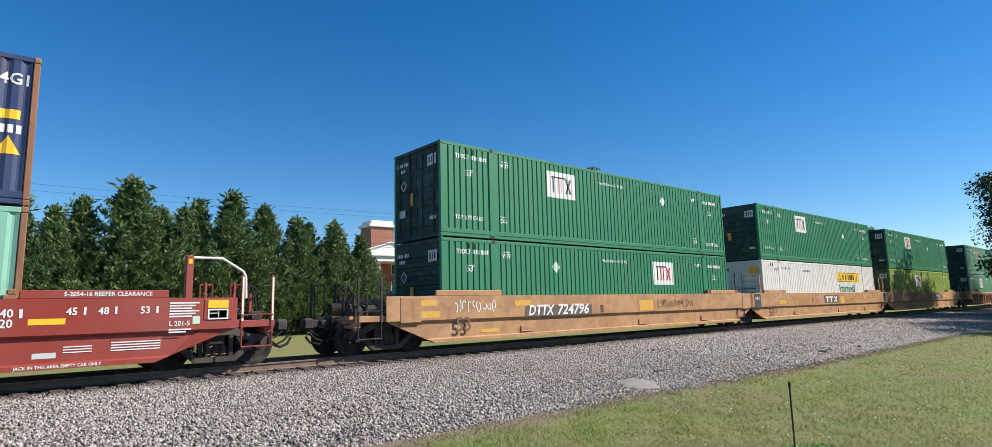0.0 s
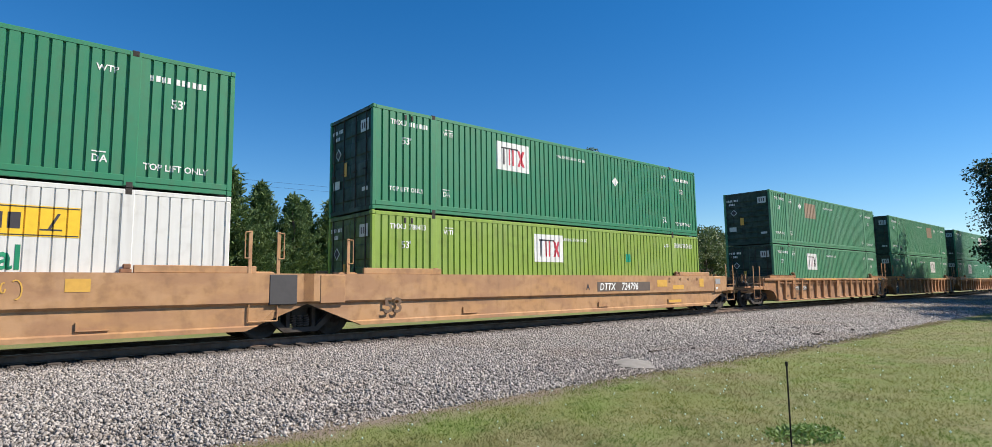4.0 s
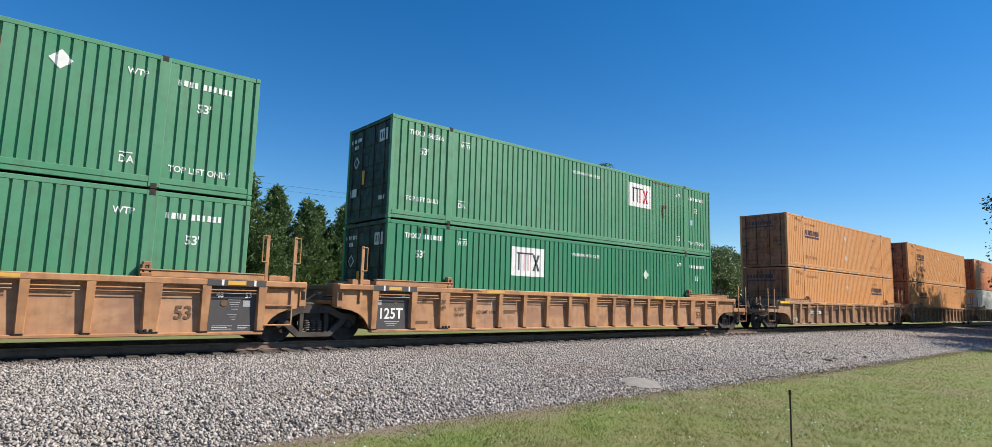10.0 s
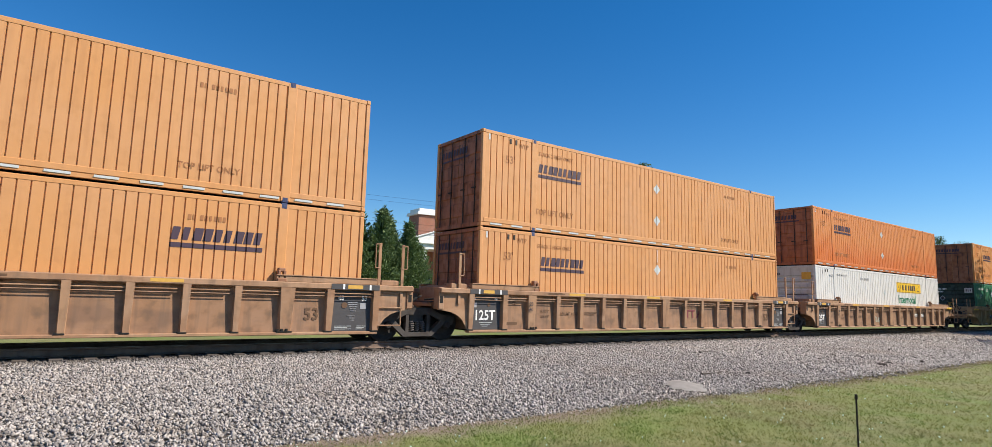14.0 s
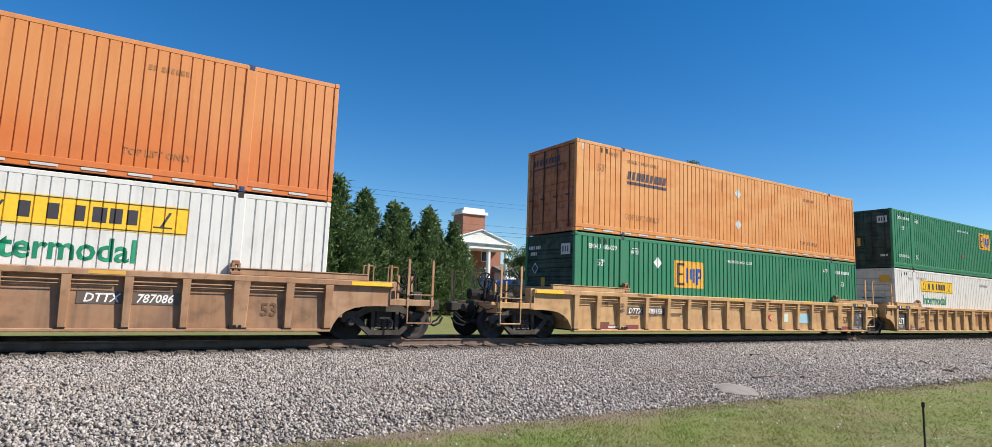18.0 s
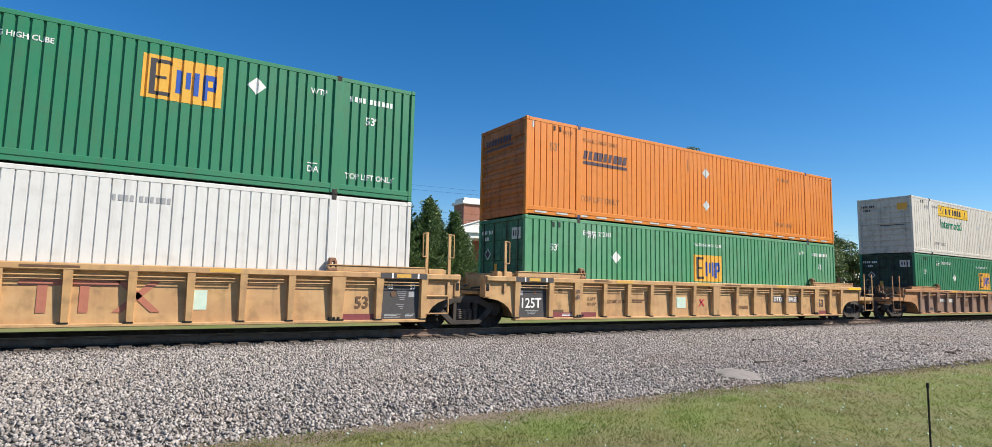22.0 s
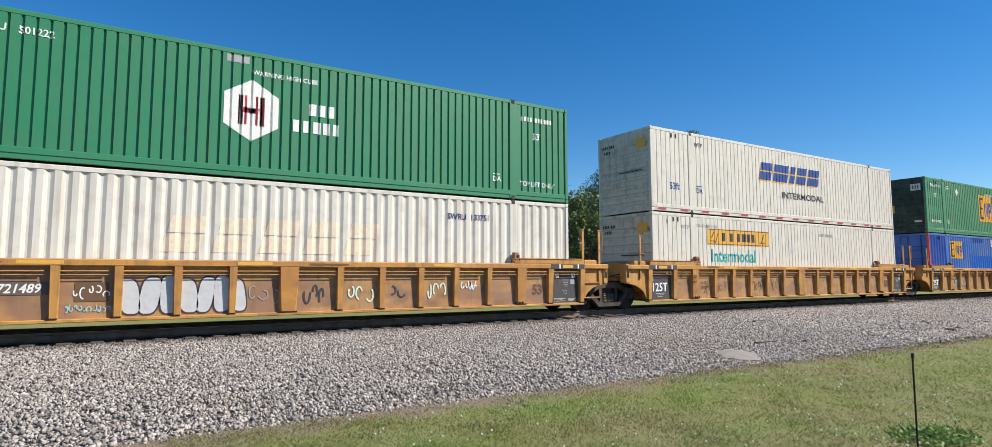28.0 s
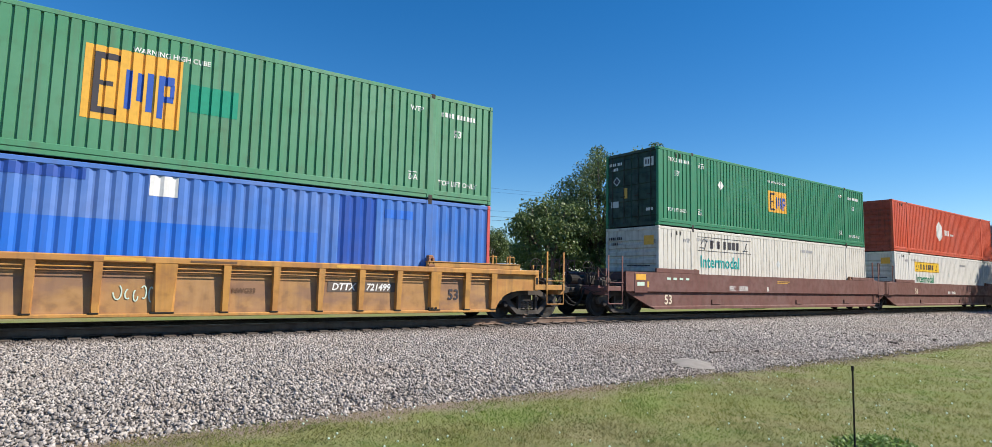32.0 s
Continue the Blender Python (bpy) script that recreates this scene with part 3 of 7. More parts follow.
def container(name, label, at, paint_, style, marks=(), length=16.15, post=None, door=True, ends="", group="containers on the train"):
    """A container with its walls, rails, posts, castings, doors and marks. marks: see lay()."""
    # the ends take the copy with shade and dirt mixed into its colour
    shaded_grimy = SHADED_GRIMY.get(paint_, paint_)
    c = thing(name, label, "container", at, group)
    L, w, h = length, HALF_W, HIGH
    post = post or paint_
    part("side_wall", lambda: wall_shape(L, style), paint_, c, key=("wall", L, style))
    part("side_wall", lambda: wall_shape(L, style, True), paint_, c, key=("wall_far", L, style))
    part("roof", lambda: Shape().box(0.05, L - 0.05, -w + 0.05, w - 0.05, h - 0.06, h - 0.02), paint_, c, key=("roof", L))
    part("floor", lambda: Shape().box(0.05, L - 0.05, -w + 0.05, w - 0.05, 0.05, 0.16), STEEL, c, key=("floor", L))
    if door:
        part("door", lambda: end_shape("door"), shaded_grimy, c, key=("end", 1))
        part("door", lambda: end_shape("door_far"), shaded_grimy, c, key=("end", 2))
        part("door_sill", lambda: Shape().box(0.0, 0.09, -w + 0.1, w - 0.1, 0.02, 0.15), shaded_grimy, c, key="door_sill")
        part("door_header", lambda: Shape().box(0.0, 0.09, -w + 0.1, w - 0.1, h - 0.125, h - 0.02), shaded_grimy, c, key="door_header")
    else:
        part("end_wall", lambda: end_shape("front"), shaded_grimy, c, key=("end", 0))
    part("end_wall", lambda: Shape().box(L - 0.07, L - 0.03, -w + 0.1, w - 0.1, 0.15, h - 0.12), paint_, c, key=("end_r", L))
    for s in (-1, 1):
        y0, y1 = (-w + 0.004, -w + 0.07) if s < 0 else (w - 0.07, w - 0.004)
        part("top_rail", lambda: Shape().box(0.1, L - 0.1, y0, y1, h - 0.12, h - 0.015, 0.012), paint_, c, key=("top", L, s))
        part("bottom_rail", lambda: Shape().box(0.1, L - 0.1, y0, y1, 0.13, 0.265, 0.014).box(0.1, L - 0.1, y0 + (0.012 if s < 0 else 0), y1 - (0.012 if s > 0 else 0), 0.03, 0.13, 0.01), paint_, c, key=("bottom", L, s))
        for x in (0, L):
            x0, x1 = (0, 0.11) if x == 0 else (L - 0.11, L)
            part("corner_post", lambda: Shape().box(x0, x1, s * w, s * (w - 0.11), 0.12, h - 0.12, 0.015), post, c, key=("post", L, x, s))
            for z in (0, h - 0.12):
                part("corner_casting", lambda: Shape().box(x0 - 0.004 * (x == 0), x1 + 0.004 * (x > 0), s * (w + 0.004), s * (w - 0.16), z, z + 0.12, 0.02), post, c, key=("cast", L, x, s, z))
        if L > 14:
            k = (L - 12.19) / 2
            for x in (k, L - k):
                part("lift_post", lambda: Shape().box(x - 0.11, x + 0.11, s * (w + 0.001), s * (w - 0.07), 0.04, h - 0.02, 0.012), paint_, c, key=("lift", L, x, s))
                for z in (-0.005, h - 0.14):
                    part("lift_casting", lambda: Shape().box(x - 0.075, x + 0.075, s * (w + 0.005), s * (w - 0.13), z, z + 0.145, 0.02)
                         .box(x - 0.03, x + 0.03, s * (w + 0.008), s * (w - 0.02), z + 0.04, z + 0.10), NAVY if paint_ in (PALE_ORANGE, RUSTY_ORANGE, WARM_ORANGE, ORANGE) else STEEL, c, key=("liftc", L, x, s, z))
    if door:
        for y in (-0.95, -0.35, 0.35, 0.95):
            part("lock_rod", lambda: Shape().rod((0.0, y, 0.12), (0.0, y, h - 0.12), 0.018, 6).box(-0.02, 0.02, y - 0.04, y + 0.16, 1.15, 1.19), STEEL, c, key=("rod", y))
    else:
        part("end_sill", lambda: Shape().box(0.0, 0.08, -w + 0.1, w - 0.1, 0.02, 0.16), shaded_grimy, c, key="end_sill")
        part("end_header", lambda: Shape().box(0.0, 0.08, -w + 0.1, w - 0.1, h - 0.13, h - 0.02), shaded_grimy, c, key="end_header")
    for x in (1.0, 1.22):
        part("vent", lambda: Shape().box(x, x + 0.07, -w - 0.002, -w + 0.03, h - 0.30, h - 0.15), STEEL, c, key=("vent", x))
    lay(c, marks, -HALF_W + 0.007, L, style)
    if ends:
        end_marks(c, ends)
    return c


def lay(c, marks, y, L=None, style=None):
    """Marks: ('t', words, x, z, size, ink), ('r', x0, x1, z0, z1, ink), ('d', x, z, r, ink), ('b', groups, x, z, size, ink), ('poly', outlines, ink)."""
    for mk in marks:
        k = mk[0]
        base = y
        if k == "r":
            mark(c, "panel", flat_face(rect(*mk[1:5])), mk[5], base, L, style)
            continue
        if k == "shade":
            for pts in mk[1]:
                mark(c, "emblem", flat_face([pts]), mk[2], base, L, style)
            continue
        lift = base - 0.003
        if k in ("t", "i"):
            mark(c, "lettering", lettering(mk[1], mk[4], 0.22 if k == "i" else 0.0), mk[5], lift, L, style, stretch=mk[6] if len(mk) > 6 else 0.92, turn=True, at=(mk[2], mk[3]))
        elif k == "d":
            mark(c, "diamond_sign", flat_face(diamond(*mk[1:4])), mk[4], lift, L, style)
        elif k == "b":
            for pts in bars(mk[1], mk[2], mk[3], mk[4]):
                mark(c, "number_bar", flat_face([pts]), mk[5], lift, L, style)
        elif k == "rail":
            for pts in mk[1]:
                mark(c, "reflector", flat_face([pts]), mk[2], -HALF_W + 0.001)
        elif k == "g":
            for pts in mk[1]:
                mark(c, "graffiti", flat_face([pts]), mk[2], lift, L, style)
        elif k == "poly":
            for pts in mk[1]:
                mark(c, "emblem", flat_face([pts]), mk[2], lift, L, style)


def scrawl(x, z, w, h, seed, thick=0.024):
    """A sprayed tag: a row of hooked, looping strokes of uneven height that never cross."""
    g = random.Random(seed)
    out = []
    end = x + w
    while x < end:
        sw, sh = h * (0.20 + 0.28 * g.random()), h * (0.45 + 0.55 * g.random())
        a0, sweep = g.random() * 6.28, (3.2 + 1.9 * g.random()) * (1 if g.random() < 0.5 else -1)
        zz = z + (h - sh) * g.random()
        n = 9
        pts = [(x + sw * 0.5 + sw * 0.5 * (1 - 0.35 * i / n) * math.cos(a0 + sweep * i / n), zz + sh * 0.5 + sh * 0.5 * (1 - 0.35 * i / n) * math.sin(a0 + sweep * i / n)) for i in range(n + 1)]
        one, two = [], []
        for k in range(n + 1):
            (xa, za), (xb, zb) = pts[max(0, k - 1)], pts[min(n, k + 1)]
            d = math.hypot(xb - xa, zb - za) or 1
            nx, nz = -(zb - za) / d * thick * 0.5, (xb - xa) / d * thick * 0.5
            one.append((pts[k][0] - nx, pts[k][1] - nz))
            two.append((pts[k][0] + nx, pts[k][1] + nz))
        out.append(one + two[::-1])
        x += sw + h * 0.07
    return out


def puffs(x, z, h, sizes, grow=0.0):
    """Swollen blocks side by side, as in a filled graffiti piece."""
    out = []
    for k, s in enumerate(sizes):
        pts = []
        for i in range(18):
            a = i / 18 * math.tau
            e = 0.62
            cx, cz = math.copysign(abs(math.cos(a)) ** e, math.cos(a)), math.copysign(abs(math.sin(a)) ** e, math.sin(a))
            lean = 0.05 * ((k * 5) % 3 - 1)
            pts.append((x + s / 2 + cx * (s * 0.49 + grow) + lean * cz, z + h * (0.5 + 0.02 * (k % 3)) + cz * (h * 0.5 * (0.90 + 0.05 * (k % 3)) + grow)))
        out.append(pts)
        x += s
    return out


def end_marks(c, kind):
    """Marks on the left end: a plate, number bars, a diamond."""
    ink = {"green": "w", "orange": "n", "white": "k"}[kind]
    sets = [("panel", rect(0.62, 1.08, 2.20, 2.54), "e" if kind == "white" else "s"), ("emblem", rect(0.70, 0.76, 2.28, 2.46) + rect(0.82, 0.87, 2.28, 2.46) + rect(0.94, 0.99, 2.28, 2.46), "k"),
            ("number", bars([4, 3], -1.10, 2.42, 0.11), ink), ("number", bars([4], -0.98, 2.22, 0.11), ink),
            ("diamond_sign", diamond(-0.72, 1.80, 0.19), "s"), ("diamond_sign", diamond(-0.72, 1.80, 0.14), "k"), ("panel", rect(0.72, 1.05, 0.55, 0.66), "s"), ("panel", rect(-1.02, -0.62, 0.78, 1.02), "s"), ("panel", rect(-0.38, -0.18, 1.1, 1.5), "l")]
    if kind == "white":
        sets = [sets[0]] + sets[2:4] + [("panel", rect(-0.2, 0.9, 1.42, 1.46), "k")]
    if kind == "orange":
        sets = [("number", bars([9], -0.95, 2.30, 0.20, 0.15), "2"), ("panel", rect(-0.95, 0.6, 2.16, 2.22), "2")]
    for name, pts, i in [(n_, q, i_) for n_, polys, i_ in sets for q in polys]:
        depth = -0.003 if i == "k" and kind == "green" else 0.004
        me = bpy.data.meshes.new(name)
        me.from_pydata([(depth, -y, z) for y, z in pts], [], [tuple(range(len(pts)))])
        part("number_bar" if name == "number" else name, me, INK[i], c)


def slab(x, z, w, h, lean=0.0):
    return [(x, z), (x + w, z), (x + w + lean, z + h), (x + lean, z + h)]


def bar_logo(x, z, red=False):
    """White panel with a bar on two legs and a cross."""
    s = [slab(x + 0.22, z + 0.70, 0.72, 0.05), slab(x + 0.27, z + 0.18, 0.07, 0.53)]
    out = [("r", x, x + 1.42, z, z + 0.92, "w"), ("poly", s, "k")]
    out.append(("poly", [slab(x + 0.52, z + 0.18, 0.06, 0.52), slab(x + 0.68, z + 0.18, 0.06, 0.52)], "r" if red else "p"))
    out.append(("poly", [[(x + 0.90, z + 0.18), (x + 1.0, z + 0.18), (x + 1.06, z + 0.36), (x + 1.12, z + 0.18), (x + 1.22, z + 0.18), (x + 1.11, z + 0.44), (x + 1.22, z + 0.70), (x + 1.12, z + 0.70), (x + 1.06, z + 0.53), (x + 1.0, z + 0.70), (x + 0.90, z + 0.70), (x + 1.01, z + 0.44)]], "r" if red else "k"))
    return out


def square_logo(x, z, k=1.0, h=1.0):
    """Amber square with a dark bracket and blue pillars under a bar."""
    q = lambda a, c, w, t, lean=0.0: slab(x + a * k, z + c * k * h, w * k, t * k * h, lean * k)
    return [("r", x, x + 1.5 * k, z, z + 0.92 * k * h, "e"),
            ("poly", [q(0.14, 0.08, 0.10, 0.76), q(0.24, 0.08, 0.28, 0.08), q(0.24, 0.43, 0.20, 0.06), q(0.24, 0.76, 0.28, 0.08)], "k"),
            ("poly", [q(0.62, 0.18, 0.10, 0.50), q(0.80, 0.30, 0.09, 0.36), q(0.95, 0.18, 0.10, 0.50), q(1.13, 0.12, 0.09, 0.56), q(1.22, 0.56, 0.16, 0.12), q(1.22, 0.34, 0.16, 0.08), q(1.32, 0.40, 0.07, 0.18)], "b")]


def banner_logo(x, z, word="g", ground_="y"):
    """Yellow banner with dark bars over a green word."""
    out = [("r", x, x + 3.6, z, z + 0.58, ground_)]
    b = bars([1, 1, 4], x + 0.80, z + 0.14, 0.30, 0.0, 0.66, 0.28)
    out.append(("poly", b, "k"))
    out.append(("poly", [slab(x + 0.02, z + 0.02, 3.56, 0.02), slab(x + 0.02, z + 0.54, 3.56, 0.02)], "k"))
    out.append(("poly", [slab(x + 0.14, z + 0.12, 0.34, 0.03, 0.0), slab(x + 0.20, z + 0.25, 0.05, 0.24, 0.16), slab(x + 0.42, z + 0.08, 0.04, 0.34, 0.14),
                         slab(x + 2.98, z + 0.12, 0.34, 0.03), slab(x + 3.10, z + 0.15, 0.05, 0.30, 0.14)], "k"))
    out.append(("t", "Intermodal", x + 0.16, z - 0.60, 0.46, word))
    return out


def orange_logo(x, z, size=1.0):
    """A leaning row of plain dark blocks over a dark stripe."""
    return [("poly", bars([9], x, z + 0.16 * size, 0.27 * size, 0.18, 0.56, 0.20), "2"), ("poly", [slab(x, z, 1.85 * size, 0.10 * size)], "2")]


def swift_logo(x, z, ink):
    """Five plain leaning blocks, each cut by a slot, with a yellow shade behind."""
    widths = (0.74, 0.96, 0.34, 0.66, 0.78)
    def rows_(dx, dz):
        s, a = [], x + dx
        for w in widths:
            s.append(slab(a, z + dz, w, 0.33, 0.09))
            s.append(slab(a + 0.10, z + dz + 0.38, w, 0.31, 0.08))
            a += w + 0.13
        return s
    return [("shade", rows_(-0.05, -0.05), "e"), ("poly", rows_(0, 0), ink)]


def green_marks(number="", upper=True, at=0.55, code="TMXU"):
    m = [("t", code, at, 2.42, 0.145, "w")] + ([("t", number, at + 0.62, 2.42, 0.145, "w")] if number else [("b", [6], at + 0.62, 2.42, 0.13, "w")])
    m += [ ("t", "53'", 0.92, 1.90, 0.20, "w"), ("t", "WTP", 2.33, 2.34, 0.14, "w"), ("poly", [slab(2.38, 2.52, 0.32, 0.025)], "w"),
         ("t", "WARNING HIGH CUBE", 7.2, 2.36, 0.11, "w"), ("t", "WTP", 13.5, 2.34, 0.14, "w"), ("b", [4, 6], 14.45, 2.32, 0.13, "w"), ("t", "53'", 14.85, 1.80, 0.20, "w")]
    if upper:
        m += [("t", "TOP LIFT ONLY", 0.52, 0.56, 0.125, "w"), ("t", "DA", 2.30, 0.54, 0.15, "w"), ("poly", [slab(2.30, 0.73, 0.24, 0.025)], "w"), ("t", "DA", 13.5, 0.48, 0.15, "w"), ("poly", [slab(13.5, 0.67, 0.24, 0.025)], "w"), ("t", "TOP LIFT ONLY", 14.4, 0.42, 0.14, "w")]
    return m


def orange_marks(upper=True, logo_x=2.15):
    m = [("t", "53'", 0.86, 1.98, 0.24, "1"), ("t", "WTP", 1.35, 2.52, 0.14, "1"), ("t", "STACK 2 HIGH ONLY", 2.15, 2.42, 0.12, "1"),
         ("b", [2, 6], 12.2, 2.32, 0.11, "1"), ("poly", [slab(0.22, 2.58, 0.06, 0.18)], "s")]
    m += orange_logo(logo_x, 1.72)
    if upper:
        m += [("t", "TOP LIFT ONLY", 2.05, 0.56, 0.18, "1"), ("t", "TOP LIFT ONLY", 11.9, 0.50, 0.14, "1"), ("d", 7.87, 2.10, 0.19, "s"), ("d", 7.87, 0.93, 0.19, "s"), ("poly", [slab(6.9, 2.05, 0.05, 0.45)], "1")]
        m += [("rail", [slab(0.35 + k * 0.78, 0.075, 0.42, 0.05) for k in range(20)], "s")]
    else:
        m += [("d", 7.87, 2.03, 0.19, "s"), ("poly", [slab(7.86, 2.3, 0.02, 0.45)], "w")]
    return m


def white_marks(x, faded=False, upper=False):
    m = banner_logo(x, 1.84 if not upper else 2.06, "t" if faded else "g", "l" if faded else "y")
    m += [("t", "STACK LIMIT 3 HIGH", 2.2, 2.45, 0.10, "3"), ("b", [4, 6], 4.9 if x > 6 else 9.8, 2.35, 0.12, "3"), ("t", "WTP", 1.4, 2.35, 0.15, "3"), ("d", 7.9, 1.75, 0.17, "s"), ("poly", [slab(0.7, 2.50, 0.05, 0.16)], "k")]
    if upper:
        m += [("t", "TOP LIFT ONLY", 2.2, 0.52, 0.15, "3"), ("t", "TOP LIFT ONLY", 12.4, 0.52, 0.13, "3"), ("d", 7.9, 0.75, 0.17, "s")]
    return m


BOT, TOP = 0.34, 3.24
UNITS = {0: -180.47, 1: -156.8, 2: -137.12, 3: -117.43, 4: -93.9, 5: -74.24, 6: -54.56, 7: -30.85, 8: -11.17, 9: 8.51, 10: 32.09, 11: 51.74, 12: 71.4, 13: 94.79, 14: 118.41, 15: 138.08, 16: 157.74, 17: 181.2, 18: 200.87, 19: 220.55}
MOVING = []       # (thing, place along the train, height)


def load(unit, z, name, label, paint_, style, marks=(), **kw):
    off = kw.pop("off", 0.0)
    if "ends" not in kw:
        kw["ends"] = {GREEN: "green", GREEN_B: "green", GREEN_L: "green", LIME: "green", WHITE: "white", CREAM: "white", PALE_ORANGE: "orange", ORANGE: "orange", WARM_ORANGE: "orange", RUSTY_ORANGE: "orange"}.get(paint_, "")
    c = container(name, label, (UNITS[unit] + off, TRACK_Y, z), paint_, style, marks, **kw)
    MOVING.append((c, UNITS[unit] + off, z))
    return c


NAME = "shipping_container"
load(0, TOP, NAME, "navy blue forty-foot container with rusted corner posts", NAVY, "wave", [("t", "4G1", 11.6, 2.3, 0.22, "w"), ("r", 11.55, 11.95, 1.62, 1.80, "y"), ("poly", [[(11.6, 0.95), (12.0, 0.95), (11.8, 1.3)]], "y"), ("b", [2, 3], 11.3, 1.35, 0.16, "w")], length=12.19, post=RUST, off=2.14)
load(0, BOT, NAME, "mint green forty-foot container with rusty posts in a red well car", MINT, "wave", length=12.19, post=RUST, off=2.14)
load(1, TOP, NAME, "green ribbed 53-foot container stacked on another green one", GREEN, "rib", green_marks() + bar_logo(4.46, 1.62) + [("d", 11.3, 2.12, 0.20, "w")])
load(1, BOT, NAME, "green ribbed 53-foot container seated in an orange well car", GREEN, "rib", green_marks(upper=False) + bar_logo(10.33, 1.56, True) + [("d", 4.75, 2.12, 0.20, "h")], door=False)
load(2, TOP, NAME, "green ribbed 53-foot container stacked on a white one", GREEN, "rib", green_marks("647172") + bar_logo(4.46, 1.68) + [("d", 11.4, 1.80, 0.19, "w")], door=False)
load(2, BOT, NAME, "white 53-foot container with a yellow banner, in an orange well car", WHITE, "seam", white_marks(9.8), door=False)
load(3, TOP, NAME, "green ribbed 53-foot container stacked on a lime one", GREEN, "rib", green_marks() + bar_logo(4.40, 1.62, True) + [("d", 10.4, 1.85, 0.19, "w")])
load(3, BOT, NAME, "lime green ribbed 53-foot container in an orange well car", LIME, "rib", [q for q in green_marks("780413", False) if q[0] == "poly" or q[2] < 14] + [("t", "TMXU", 14.2, 2.36, 0.19, "w"), ("t", "780413", 14.92, 2.36, 0.19, "w")] + bar_logo(6.0, 1.62, True) + [("poly", [slab(10.9, 1.70, 0.30, 0.30)], "x")])
load(4, TOP, NAME, "green 53-foot container with a painted-over brown patch", GREEN_B, "rib", green_marks("640691") + [("r", 4.43, 5.98, 1.66, 2.52, "f"), ("d", 3.75, 2.27, 0.20, "w")], door=False)
load(4, BOT, NAME, "green 53-foot container in a ribbed orange well car", GREEN_B, "rib", green_marks(upper=False) + bar_logo(4.30, 1.58))
load(5, TOP, NAME, "green 53-foot container with a pale sanded patch near its end", GREEN_B, "rib", green_marks() + [("r", 10.0, 11.5, 1.66, 2.52, "f"), ("d", 12.4, 2.31, 0.20, "w")])
load(5, BOT, NAME, "green 53-foot container in a weathered ribbed well car", GREEN_B, "rib", green_marks(upper=False) + bar_logo(10.26, 1.58) + [("d", 4.85, 2.24, 0.19, "w")])
load(6, TOP, NAME, "green 53-foot container with a red and white emblem", GREEN_B, "rib", green_marks("642566") + bar_logo(10.34, 1.60, True) + [("poly", [slab(12.5, 1.35, 0.16, 0.5, -0.06), slab(12.62, 1.75, 0.2, 0.12), slab(11.9, 2.7, 1.3, 0.05)], "v"), ("poly", [slab(14.55, 1.25, 0.2, 0.22)], "c")])
load(6, BOT, NAME, "green 53-foot container in a ribbed orange well car", GREEN, "rib", green_marks(upper=False) + bar_logo(4.45, 1.56) + [("d", 11.4, 1.9, 0.19, "h")])
load(7, TOP, NAME, "faded orange 53-foot container with white diamond signs", PALE_ORANGE, "seam", orange_marks())
load(7, BOT, NAME, "faded orange 53-foot container in a dirty brown well car", PALE_ORANGE, "seam", orange_marks(False, 11.9))
load(8, TOP, NAME, "faded orange 53-foot container stacked on its like", PALE_ORANGE, "seam", orange_marks())
load(8, BOT, NAME, "faded orange 53-foot container in a brown well car", PALE_ORANGE, "seam", orange_marks(False, 2.3))
load(9, TOP, NAME, "bright orange 53-foot container stacked on a white one", WARM_ORANGE, "seam", orange_marks())
load(9, BOT, NAME, "white 53-foot container with a yellow banner, in a brown well car", WHITE, "seam", white_marks(9.6), door=False)
load(10, TOP, NAME, "rust-streaked orange 53-foot container stacked on a green one", RUSTY_ORANGE, "seam", orange_marks())
load(10, BOT, NAME, "green 53-foot container with an amber square emblem", GREEN, "rib", green_marks("606029", False, code="EMHU") + square_logo(4.36, 1.36) + [("d", 3.57, 2.14, 0.20, "w")], door=False)
load(11, TOP, NAME, "green 53-foot container stacked on a bright white one", GREEN, "rib", green_marks() + square_logo(10.11, 1.62) + [("d", 12.31, 2.27, 0.20, "w"), ("d", 7.76, 1.05, 0.14, "r")])
load(11, BOT, NAME, "bright white 53-foot container with a yellow banner", WHITE, "seam", white_marks(2.65), door=False)
load(12, TOP, NAME, "vivid orange 53-foot container stacked on a pale green one", ORANGE, "seam", orange_marks(), door=False)
load(12, BOT, NAME, "sun-bleached pale green 53-foot container", GREEN_L, "rib", green_marks("272181", False, 2.15, "EMHU") + square_logo(7.15, 1.14) + [("d", 3.52, 1.80, 0.20, "w")])
load(13, TOP, NAME, "off-white 53-foot container with a yellow banner high up", CREAM, "seam", white_marks(2.92, upper=True), door=False)
load(13, BOT, NAME, "green 53-foot container in a grimy brown single well car", GREEN, "rib", green_marks("259649", False, 2.9, "EMHU") + square_logo(7.5, 1.20) + [("d", 4.4, 1.75, 0.20, "w")])
hexa = [(7.20 + 0.66 * math.sin(k * math.tau / 6), 1.54 + 0.70 * math.cos(k * math.tau / 6)) for k in range(6)]
